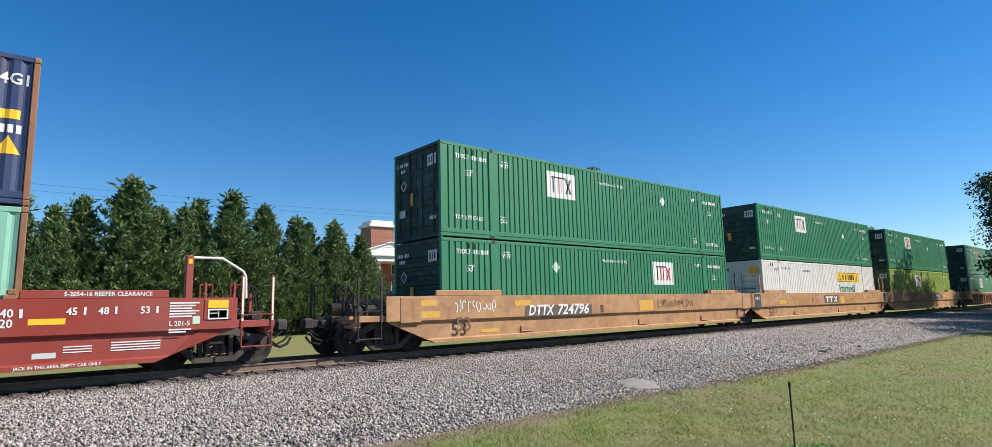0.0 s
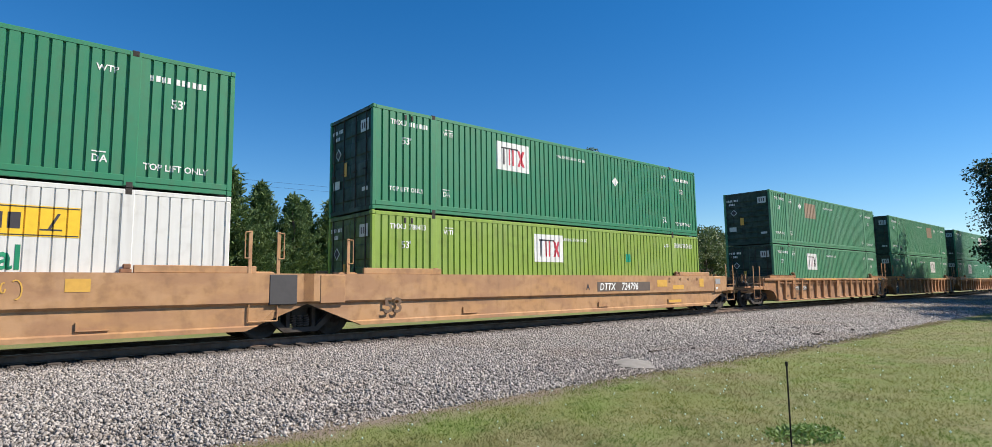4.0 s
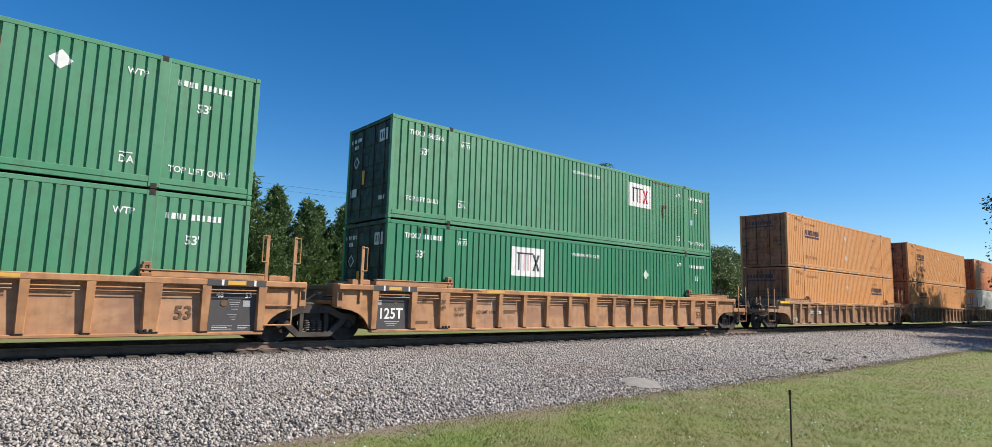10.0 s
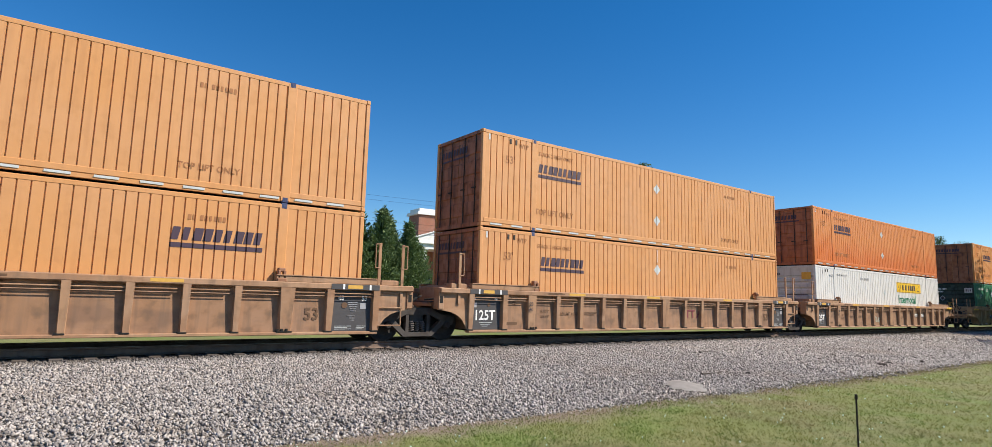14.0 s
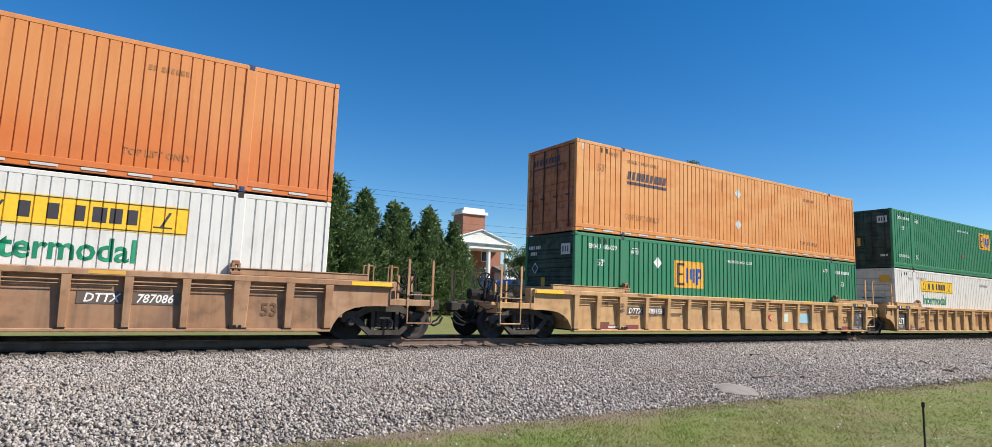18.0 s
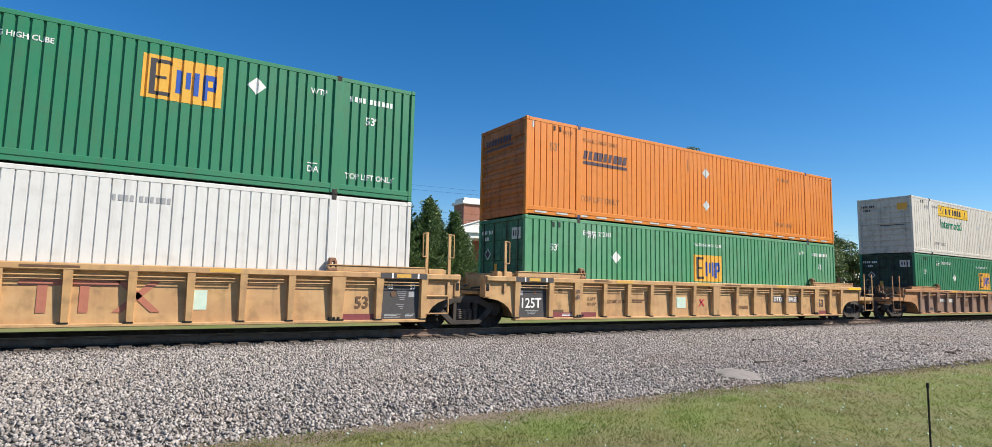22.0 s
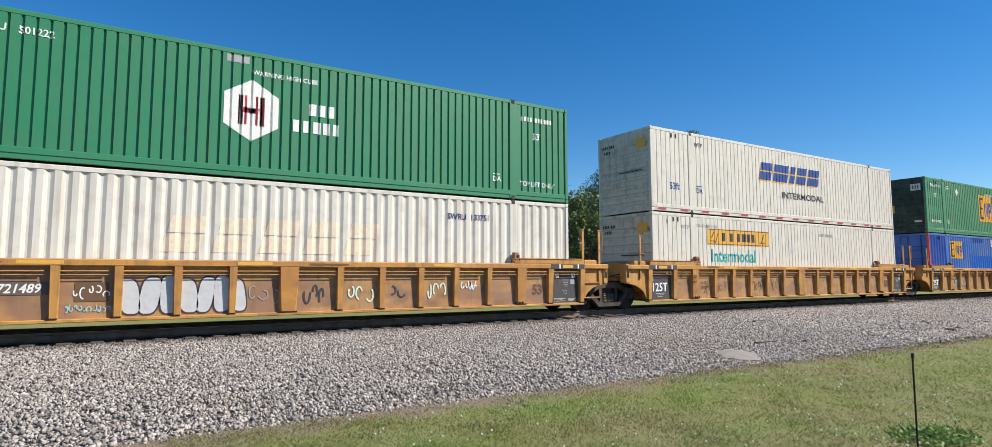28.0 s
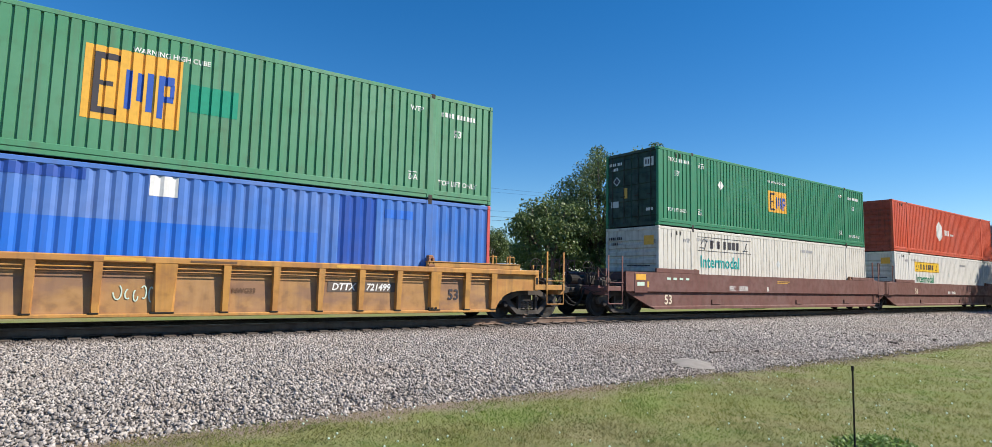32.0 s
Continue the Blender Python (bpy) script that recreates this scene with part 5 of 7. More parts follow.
    if black:
        for b, x0, x1 in ((not left, -0.32, 0.72), (not right, 15.42, 16.40)):
            if b:
                part("black_panel", lambda: Shape().box(x0, x1, -SIDE_Y - 0.004, -SIDE_Y + 0.008, 0.31, 1.28, 0.001), BLACK, car, key=("bp", x0))
                for q in (x0 + 0.18, x1 - 0.12):
                    part("white_stripe", lambda: Shape().box(q, q + 0.05, -1.540, -1.52, 1.297, 1.423, 0.001), INK["w"], car, key=("ws", q))
                part("yellow_reflector", lambda: Shape().box((x0 + x1) / 2 - 0.18, (x0 + x1) / 2 + 0.2, -1.540, -1.52, 1.315, 1.405, 0.001), INK["l"], car, key=("yr", x0))
                part("black_cap", lambda: Shape().box(x0 - 0.1, x1 + 0.15, -1.535, -1.50, 1.295, 1.425, 0.001), BLACK, car, key=("bc", x0))
        if not left:
            marks = list(marks) + [("t", "125T", -0.19, 0.58, 0.28, "w", 0.90), ("t", "53", -0.24, 1.12, 0.09, "w"), ("t", "48", 0.5, 1.12, 0.09, "w"), ("r", -0.24, -0.10, 0.92, 1.05, "q"), ("poly", ring(0.32, 1.0, 0.055), "v"), ("poly", [slab(0.0 + 0.04 * k, 0.50 - 0.05 * k, 0.44 - 0.10 * k, 0.012) for k in range(3)], "s")]
        if not right:
            marks = list(marks) + [("t", "48", 15.55, 1.04, 0.12, "w"), ("t", "53", 16.15, 1.04, 0.12, "w"), ("poly", ring(15.72, 0.92, 0.075), "v"), ("r", 16.12, 16.28, 0.84, 0.98, "q"), ("poly", [slab(15.80 + 0.02 * k, 0.98 - 0.05 * k, 0.26 - 0.03 * k, 0.014) for k in range(5)] + [slab(15.80 + 0.05 * k, 0.66 - 0.05 * k, 0.2 - 0.06 * k, 0.014) for k in range(3)], "q"), ("poly", [slab(15.50, 0.42 - 0.035 * k, 0.42 - 0.10 * (k % 2), 0.012) for k in range(3)] + [slab(16.04, 0.42 - 0.035 * k, 0.26 - 0.05 * k, 0.012) for k in range(3)], "s"), ("t", "53", 14.75, 0.58, 0.28, "v")]
    lay(car, list(marks) + [("t", "45", 1.15, 1.02, 0.11, "v")], -SIDE_Y - 0.010)
    lay(car, [("t", "20", 1.70, 1.00, 0.11, "k"), ("t", "40", 1.70, 0.84, 0.11, "k")], -1.528)
    lay(car, [("r", 3.3, 4.0, 1.33, 1.40, "l"), ("r", 7.0, 7.7, 1.33, 1.40, "l"), ("r", 11.6, 12.2, 1.33, 1.40, "l"), ("poly", [slab(2.4, 1.35, 0.7, 0.02), slab(2.4, 1.385, 0.6, 0.02)], "v"), ("poly", [slab(8.5, 1.34, 0.9, 0.04)], "v")], -1.534)
    if bands:
        for free, x0, x1 in ((left, -1.55, -0.55), (right, 16.70, 17.70)):
            if free:
                lay(car, [("r", x0, x1, 1.315, 1.405, "y")], -1.534)
    return car


def smooth_side():
    """Profile of a smooth side: straight above, a fold, leaning in below."""
    return [(-1.50, 1.52), (-1.50, 0.86), (-1.42, 0.80), (-1.42, 0.36), (-1.47, 0.33), (-1.47, 0.24), (-1.28, 0.24), (-1.28, 1.46), (-1.44, 1.52)]


def smooth_car(unit, label, mat, left, right, marks=(), rod_mat=None, plate=None, box=(0.83, 1.49), box_z=0.80):
    """A well car with smooth folded sides whose lower corners are cut off at a slant."""
    rod_mat = rod_mat or mat
    car = thing("well_car", label, "rail car", (UNITS[unit], TRACK_Y, 0), "well cars of the train")
    MOVING.append((car, UNITS[unit], 0.0))
    for s in (-1, 1):
        def side():
            prof = smooth_side()
            n = len(prof)
            cuts = lambda z: -0.35 - 1.55 * max(0.0, min(1.0, (z - 0.24) / 0.62))      # the slant of the lower corner
            V = [(cuts(z), y * -s, z) for y, z in prof] + [(16.15 - cuts(z), y * -s, z) for y, z in prof]
            F = [(i, (i + 1) % n, (i + 1) % n + n, i + n) for i in range(n)] + [tuple(range(n)), tuple(range(2 * n - 1, n - 1, -1))]
            return Shape().add(V, F)
        part("side_wall", side, mat, car, key=("smooth", s))
        for x0, x1 in ((-0.3, 2.13), (14.3, 16.7)):
            part("top_plate", lambda: Shape().box(x0, x1, s * 1.46, s * 1.38, 1.52, 1.68, 0.012), mat, car, key=("stp", s, x0))
        for x0, x1 in ((-box[1], -box[0]), (16.15 + box[0], 16.15 + box[1])):
            part("end_box", lambda: Shape().box(x0, x1, s * 1.515, s * 1.20, box_z, 1.50, 0.02), plate or mat, car, key=("ebox", s, x0, box_z))
    for x in (1.98, 14.17):
        part("container_lock", lambda: Shape().box(x - 0.10, x + 0.10, -1.45, -1.33, 1.52, 1.60, 0.01).box(x - 0.05, x + 0.09, -1.42, -1.32, 1.6, 1.70, 0.02), RUST, car, key=("slock", x))
    for x in (2.9, 9.0, 13.4):
        part("jack_pad", lambda: Shape().box(x, x + 0.55, -1.46, -1.41, 0.40, 0.42, 0.004).box(x, x + 0.03, -1.46, -1.41, 0.42, 0.58, 0.004), mat, car, key=("pad", x))
    part("well_floor", lambda: Shape().box(0.0, 16.15, -1.3, 1.3, 0.24, 0.30).box(0.0, 1.2, -1.3, 1.3, 0.26, 0.335).box(14.9, 16.15, -1.3, 1.3, 0.26, 0.335), STEEL, car, key="sfloor")
    deck_end(car, -1, mat, left, rod_mat)
    deck_end(car, 1, mat, right, rod_mat)
    lay(car, [m for m in marks if m[-1] != "low"], -1.506)
    return car


RIBM = [("t", "IL 53'1\"", 2.25, 0.80, 0.09, "v"), ("t", "IW 8'9\"", 2.25, 0.64, 0.09, "v"), ("t", "LD LMT 113600", 3.05, 0.72, 0.10, "v"), ("poly", [slab(4.1, 0.80, 0.55, 0.03), slab(4.1, 0.74, 0.45, 0.03)], "v"), ("r", 0.95, 1.35, 0.44, 0.52, "v")]


def plate_marks(x, number, left=True, right=False):
    """A number board across two bays: the mark before the rib, the number behind it."""
    r = min((u for u, w in ribs_at(left, right)), key=lambda u: abs(u - x - 0.95))
    return [("r", r - 0.82, r + 0.98, 0.76, 1.0, "a"), ("i", "DTTX", r - 0.72, 0.80, 0.17, "w"), ("i", number, r + 0.14, 0.80, 0.17, "w")]


red = smooth_car(0, "clean red-oxide well car with white stencilled lettering", CAR_RED, False, True, [
     ("t", "40", 14.05, 1.20, 0.15, "w"), ("t", "20", 14.05, 1.02, 0.15, "w"), ("t", "45", 15.0, 1.22, 0.14, "w"), ("t", "48", 15.5, 1.22, 0.14, "w"), ("t", "53", 16.2, 1.22, 0.14, "w"), ("r", 14.45, 15.0, 1.05, 1.16, "y"),
     ("poly", [slab(14.32, 1.18, 0.05, 0.16), slab(15.27, 1.22, 0.04, 0.14), slab(15.77, 1.22, 0.04, 0.14), slab(16.48, 1.22, 0.04, 0.14)], "w"),
     ("t", "L 201-5", 16.72, 0.95, 0.10, "w"), ("poly", [slab(16.72, 1.40 - 0.055 * k, 0.56 - 0.07 * (k % 3), 0.030) for k in range(6)] + [slab(16.72, 0.86 - 0.05 * k, 0.42 - 0.1 * k, 0.028) for k in range(2)], "w"), ("r", 17.16, 17.30, 0.98, 1.14, "h")], box=(1.21, 1.80), box_z=1.04)
lay(red, [("r", 17.45, 17.86, 1.30, 1.47, "y"), ("r", 17.45, 17.86, 1.06, 1.28, "w"), ("r", 17.48, 17.83, 1.09, 1.25, "d")], -1.524)
lay(red, [("r", 17.49, 17.64, 1.18, 1.20, "s"), ("r", 17.655, 17.67, 1.10, 1.24, "s")], -1.530)
lay(red, [("t", "S-2054-16 REEFER CLEARANCE", 14.95, 1.57, 0.085, "w")], -1.466)
lay(red, [("t", "JACK IN THIS AREA EMPTY CAR ONLY", 14.3, 0.265, 0.06, "w")], -1.476)
lay(red, [("poly", [slab(15.0, 0.62 - 0.05 * k, 0.45, 0.02) for k in range(3)] + [slab(15.75, 0.66 - 0.05 * k, 0.85, 0.022) for k in range(4)], "w"), ("r", 14.55, 14.9, 0.44, 0.54, "s")], -1.426)
for x in (18.17, 18.83):
    part("white_stripe", Shape().box(x - 0.012, x + 0.024, -1.466, -1.462, 1.0, 1.98, 0.001), INK["w"], red)
    part("amber_stripe", Shape().box(x + 0.024, x + 0.034, -1.466, -1.462, 1.0, 1.98, 0.001), INK["e"], red)
part("end_post", Shape().box(17.02, 17.16, -1.40, -1.26, 1.5, 2.42, 0.012), CAR_RED, red)
part("reflector", Shape().box(17.05, 17.13, -1.41, -1.395, 2.24, 2.34, 0.003), INK["y"], red)
part("guard_rail", Shape().path([(17.16, -1.34, 2.38), (17.75, -1.34, 2.38), (18.2, -1.34, 2.10), (18.26, -1.34, 1.98), (18.28, -1.34, 1.5)], 0.028, 8), INK["w"], red, "bent white pipe rail")
smooth_car(1, "weathered orange smooth-sided well car with a grey number board", CAR_ORANGE, True, False, [("r", 3.05, 6.25, 0.85, 1.18, "a"), ("i", "DTTX", 3.18, 0.89, 0.33, "w"), ("i", "724796", 4.48, 0.89, 0.34, "w", 1.12),
     ("t", "B", 6.7, 0.90, 0.26, "k"), ("r", 2.6, 3.3, 1.195, 1.36, "l"), ("r", -1.0, -0.3, 1.25, 1.40, "l"), ("r", -0.85, -0.2, 0.92, 1.1, "l"), ("r", 9.0, 9.9, 0.9, 1.3, "l"), ("g", scrawl(0.30, 1.0, 1.5, 0.42, 3, 0.03), "w"), ("g", scrawl(10.2, 0.92, 2.4, 0.44, 8), "v")], rod_mat=STEEL)
lay(MOVING[-1][0], [("r", 1.3, 2.0, 0.44, 0.54, "l")], -1.426)
lay(MOVING[-1][0], [("t", "53", 0.32, 0.52, 0.40, "4", 1.05)], -1.512)
smooth_car(2, "rust-streaked orange smooth-sided well car with grey end boxes", CAR_ORANGE, False, False, [("r", 6.9, 9.1, 0.94, 1.38, "a"), ("poly", [slab(7.08, 1.235, 1.12, 0.075), slab(7.24, 1.0, 0.17, 0.225, 0.03), slab(7.78, 1.0, 0.17, 0.225, 0.03), slab(8.28, 1.0, 0.17, 0.31, 0.40), slab(8.62, 1.0, 0.17, 0.31, -0.28)], "w"),
     ("t", "C", 5.2, 1.08, 0.16, "k"), ("r", 1.15, 1.95, 0.98, 1.16, "l"), ("r", 9.3, 9.9, 0.9, 1.3, "l"), ("r", 13.2, 13.6, 1.15, 1.4, "l"), ("g", scrawl(2.1, 0.94, 2.6, 0.46, 21), "l"), ("g", scrawl(10.4, 0.95, 2.2, 0.44, 5), "l")], plate=BLACK)
lay(MOVING[-1][0], [("t", "53", 0.22, 0.52, 0.40, "4", 1.05)], -1.512)
lay(MOVING[-1][0], [("t", "125 T", -1.44, 1.20, 0.15, "w")], -1.519)
smooth_car(3, "orange smooth-sided well car with a grey number board near its end", CAR_ORANGE, False, True, [("r", 8.9, 12.1, 0.94, 1.28, "a"), ("i", "DTTX", 9.02, 0.99, 0.26, "w"), ("i", "724796", 10.28, 0.99, 0.27, "w"), ("t", "A", 8.3, 1.02, 0.2, "k"),
     ("r", 12.6, 13.3, 1.08, 1.35, "l"), ("r", 13.7, 14.5, 0.96, 1.14, "l"), ("t", "40", 13.4, 1.35, 0.10, "v"), ("t", "20", 13.4, 1.23, 0.10, "v"), ("t", "45", 14.2, 1.33, 0.10, "v"), ("t", "48", 14.8, 1.33, 0.10, "v"), ("t", "53", 15.5, 1.33, 0.10, "v"), ("r", 15.75, 16.1, 1.05, 1.4, "l")])
lay(MOVING[-1][0], [("r", 13.4, 14.4, 0.44, 0.54, "l")], -1.426)
lay(MOVING[-1][0], [("t", "53", 0.25, 0.52, 0.40, "4", 1.05)], -1.512)
lay(MOVING[-1][0], [("r", 17.08, 17.5, 1.16, 1.40, "q"), ("r", 17.1, 17.24, 0.92, 1.02, "w")], -1.524)
rib_car(4, "weathered orange ribbed well car with spray-painted panel", CAR_RIB, True, False, RIBM + plate_marks(1.92, "785599") + [("g", scrawl(2.02, 0.36, 0.85, 0.34, 31), "k")], panel=PANEL_RIB)
rib_car(5, "rusty orange ribbed well car with faded red emblem", CAR_RIB, False, False, RIBM + [("poly", [slab(9.35, 0.92, 0.62, 0.06), slab(9.45, 0.66, 0.08, 0.26), slab(9.75, 0.66, 0.08, 0.26), slab(10.0, 0.66, 0.09, 0.32, 0.2), slab(10.2, 0.66, 0.09, 0.32, -0.15)], "m")], panel=PANEL_RIB)
rib_car(6, "orange ribbed well car with a free coupler end", CAR_RIB, False, True, RIBM + [("t", "53", 14.75, 0.58, 0.28, "v")], panel=PANEL_RIB)
rib_car(7, "dirty brown ribbed well car with a black number board", CAR_BROWN_L, True, False, RIBM + plate_marks(2.1, "787086") + [("g", scrawl(-0.1, 0.40, 0.8, 0.30, 2), "h")], panel=CAR_BROWN, bands=True)
rib_car(8, "dirty brown ribbed well car between two others", CAR_BROWN_L, False, False, RIBM + [("poly", [slab(9.3, 0.90, 0.62, 0.06), slab(9.45, 0.66, 0.08, 0.26), slab(9.75, 0.66, 0.08, 0.26), slab(10.0, 0.66, 0.09, 0.32, 0.2)], "m")], panel=CAR_BROWN)
rib_car(9, "grey-brown ribbed well car with graffiti panels", CAR_BROWN_L, False, True, RIBM + plate_marks(11.4, "787086", False, True) + [("t", "53", 14.75, 0.58, 0.28, "v"), ("t", "NWG33A", 9.35, 0.70, 0.11, "v"), ("g", scrawl(6.05, 0.42, 0.75, 0.46, 6, 0.022), "h")], panel=CAR_BROWN, bands=True)
TAN_M = RIBM + [("r", 0.75, 2.6, 0.29, 0.44, "m"), ("poly", [slab(1.3, 0.34, 0.4, 0.02), slab(1.3, 0.38, 0.4, 0.02)], "w"), ("r", 14.3, 15.4, 0.29, 0.44, "m")]
rib_car(10, "tan yellow ribbed well car with a maroon stripe", CAR_TAN, True, False, TAN_M + plate_marks(2.15, "789155") + [("r", 10.2, 10.75, 0.60, 0.92, "h"), ("r", 11.5, 12.2, 0.55, 0.92, "c"), ("poly", [slab(9.3, 0.62, 0.08, 0.26, 0.28), slab(9.6, 0.62, 0.08, 0.26, -0.25)], "r")], bands=True)
rib_car(11, "tan yellow ribbed well car with large red emblem", CAR_TAN, False, False, TAN_M + [("poly", [slab(8.50, 1.0, 1.55, 0.11), slab(8.78, 0.50, 0.15, 0.5), slab(9.42, 0.50, 0.15, 0.5), slab(9.95, 0.50, 0.17, 0.61, 0.62), slab(10.60, 0.50, 0.17, 0.61, -0.62)], "5"), ("r", 11.2, 11.6, 0.55, 0.95, "h")])
rib_car(12, "tan yellow ribbed well car with a dark number board", CAR_TAN, False, True, TAN_M + plate_marks(11.2, "789155", False, True) + [("r", 6.15, 6.6, 0.56, 0.92, "h"), ("poly", [slab(7.25, 0.62, 0.07, 0.24, 0.24), slab(7.5, 0.62, 0.07, 0.24, -0.22)], "r"), ("t", "NWG33B", 9.35, 0.52, 0.12, "v"), ("t", "53", 14.6, 0.60, 0.30, "k")], bands=True)
rib_car(13, "grimy brown single ribbed well car with yellow reflectors", CAR_RIB, True, True, [("poly", [slab(0.95 + k * 2.06, 1.10, 0.5, 0.08) for k in range(8)], "y"), ("poly", bars([4], 2.3, 0.82, 0.16, 0.1), "w"), ("poly", bars([6], 3.05, 0.82, 0.16, 0.1), "w"), ("r", 1.15, 1.5, 0.45, 0.55, "k"), ("t", "53", 14.75, 0.58, 0.28, "v"), ("r", 5.1, 5.6, 0.6, 0.9, "v")], black=False, panel=PANEL_GREY, rib=PANEL_GREY)
rib_car(14, "golden yellow ribbed well car with silver graffiti", CAR_GOLD, True, False, RIBM[:2] + plate_marks(1.92, "721489") + [("r", 4.18, 4.72, 0.62, 0.98, "v"), ("g", scrawl(4.16, 0.66, 0.55, 0.28, 4), "w"), ("g", scrawl(4.05, 0.40, 0.75, 0.18, 14, 0.02), "c"), ("shade", puffs(4.88, 0.32, 0.76, (0.36, 0.35, 0.32, 0.36, 0.30, 0.32, 0.30), 0.03), "k"), ("g", puffs(4.88, 0.32, 0.76, (0.36, 0.35, 0.32, 0.36, 0.30, 0.32, 0.30)), "u"), ("g", scrawl(7.25, 0.48, 0.5, 0.5, 9, 0.02), "q")] +
        [("g", scrawl(8.40 + 1.03 * k, 0.42, 0.42, 0.52, 40 + k, 0.04), ("k", "h")[k % 2]) for k in range(4)] + [("g", scrawl(12.45, 0.7, 0.5, 0.28, 77, 0.03), "w")], rod_mat=CAR_GOLD, panel=PANEL_GOLD)
rib_car(15, "golden yellow ribbed well car with faint graffiti", CAR_GOLD, False, False, RIBM[:2] + [("g", scrawl(2.3, 0.44, 1.5, 0.45, 12, 0.02), "v"), ("g", scrawl(5.1, 0.5, 0.75, 0.5, 13, 0.02), "k"), ("g", scrawl(6.05, 0.42, 0.85, 0.6, 27, 0.02), "k")], panel=PANEL_GOLD)
rib_car(16, "golden yellow ribbed car with a free coupler end", CAR_GOLD, False, True, RIBM[:2] + plate_marks(11.3, "721499", False, True) + [("g", scrawl(2.25, 0.46, 1.7, 0.44, 18, 0.045), "c"), ("g", scrawl(7.2, 0.5, 0.75, 0.42, 19), "h"), ("t", "NWG33", 9.35, 0.72, 0.11, "v"), ("t", "53", 14.75, 0.58, 0.28, "k")], panel=PANEL_GOLD)
smooth_car(17, "maroon smooth-sided well car with cream lettering", CAR_MAROON, True, False, [("t", "FEC", 3.95, 0.92, 0.19, "w"), ("t", "55570", 4.6, 0.92, 0.19, "w"), ("t", "B", 6.6, 0.92, 0.18, "w"), ("poly", [slab(7.4, 1.32, 1.0, 0.03), slab(7.4, 1.26, 0.8, 0.03)], "l"), ("poly", [slab(0.2 + 0.35 * k, 1.28, 0.2, 0.08) for k in range(4)], "h"), ("r", -1.0, -0.75, 1.0, 1.2, "l")])
lay(MOVING[-1][0], [("t", "53", 0.15, 0.42, 0.34, "o")], -1.426)
lay(MOVING[-1][0], [("r", -1.42, -0.92, 1.25, 1.45, "e"), ("r", -1.36, -1.0, 1.05, 1.18, "h")], -1.519)
smooth_car(18, "maroon smooth-sided well car behind another", CAR_MAROON, False, False, [("poly", bars([3], 6.9, 0.92, 0.16), "w"), ("poly", bars([5], 7.5, 0.92, 0.16), "w"), ("t", "C", 10.6, 0.92, 0.16, "w"), ("t", "53", 2.0, 0.92, 0.3, "o")])
smooth_car(19, "maroon smooth-sided well car far along the train", CAR_MAROON, False, True, [("poly", bars([3, 5], 6.9, 0.92, 0.16), "w")])


# ---- things by the track ----
def stake():
    s = thing("metal_stake", "thin black metal stake in the lawn", "stake", (3.43, 1.47, -0.54))
    part("rod", Shape().rod((0, 0, 0), (0.004, 0, 1.235), 0.0048, 8), DARK, s)
    part("tip", Shape().rod((0.004, 0, 1.23), (0.004, 0, 1.255), 0.0085, 8, 0.007), DARK, s)


stake()


def leaf_material(name, dark, light, warm, shine=0.5):
    m, n, l = nodes_of(name)
    b = n["Principled BSDF"]
    ge = n.new("ShaderNodeNewGeometry")
    c = blend(n, l, ge.outputs["Random Per Island"], dark, light)
    c = blend(n, l, ramp(n, l, grain(n, l, 0.5, 3), 0.45, 0.75, 0.0, 0.5), c, warm)
    l.new(c, b.inputs["Base Color"])
    b.inputs["Roughness"].default_value = shine
    tr = n.new("ShaderNodeBsdfTranslucent")
    l.new(c, tr.inputs[0])
    mx = n.new("ShaderNodeMixShader")
    mx.inputs[0].default_value = 0.22
    l.new(b.outputs[0], mx.inputs[1])
    l.new(tr.outputs[0], mx.inputs[2])
    l.new(mx.outputs[0], n["Material Output"].inputs[0])
    return m


CYPRESS = leaf_material("cypress_sprays", (0.032, 0.074, 0.028), (0.172, 0.255, 0.078), (0.175, 0.22, 0.072), 0.7)
LEAVES = leaf_material("broad_leaves", (0.055, 0.098, 0.030), (0.175, 0.230, 0.072), (0.17, 0.19, 0.08))
LEAVES_D = leaf_material("dark_leaves", (0.010, 0.026, 0.012), (0.038, 0.066, 0.024), (0.04, 0.07, 0.03))
BARK = paint("bark", (0.10, 0.075, 0.055), 0.9, amount=0.4)


def mesh_np(name, V, tri=None, quad=None):
    """A mesh straight from arrays."""
    me = bpy.data.meshes.new(name)
    V = np.asarray(V, np.float32).reshape(-1, 3)
    F = tri if tri is not None else quad
    n = F.shape[1]
    me.vertices.add(len(V))
    me.vertices.foreach_set("co", V.ravel())
    me.loops.add(F.size)
    me.loops.foreach_set("vertex_index", F.astype(np.int32).ravel())
    me.polygons.add(len(F))
    me.polygons.foreach_set("loop_start", np.arange(0, F.size, n, dtype=np.int32))
    me.update(calc_edges=True)
    me.validate()
    return me


def leaf_quads(C, D, U, length, width):
    """Kite-shaped leaves at C along D, their width along U."""
    n = len(C)
    V = np.empty((n, 4, 3))
    V[:, 0] = C
    V[:, 1] = C + D * (length * 0.45)[:, None] + U * (width * 0.5)[:, None]
    V[:, 2] = C + D * length[:, None]
    V[:, 3] = C + D * (length * 0.45)[:, None] - U * (width * 0.5)[:, None]
    return V.reshape(-1, 3), np.arange(n * 4).reshape(-1, 4)


def unit(a):
    return a / np.maximum(np.linalg.norm(a, axis=1, keepdims=True), 1e-9)


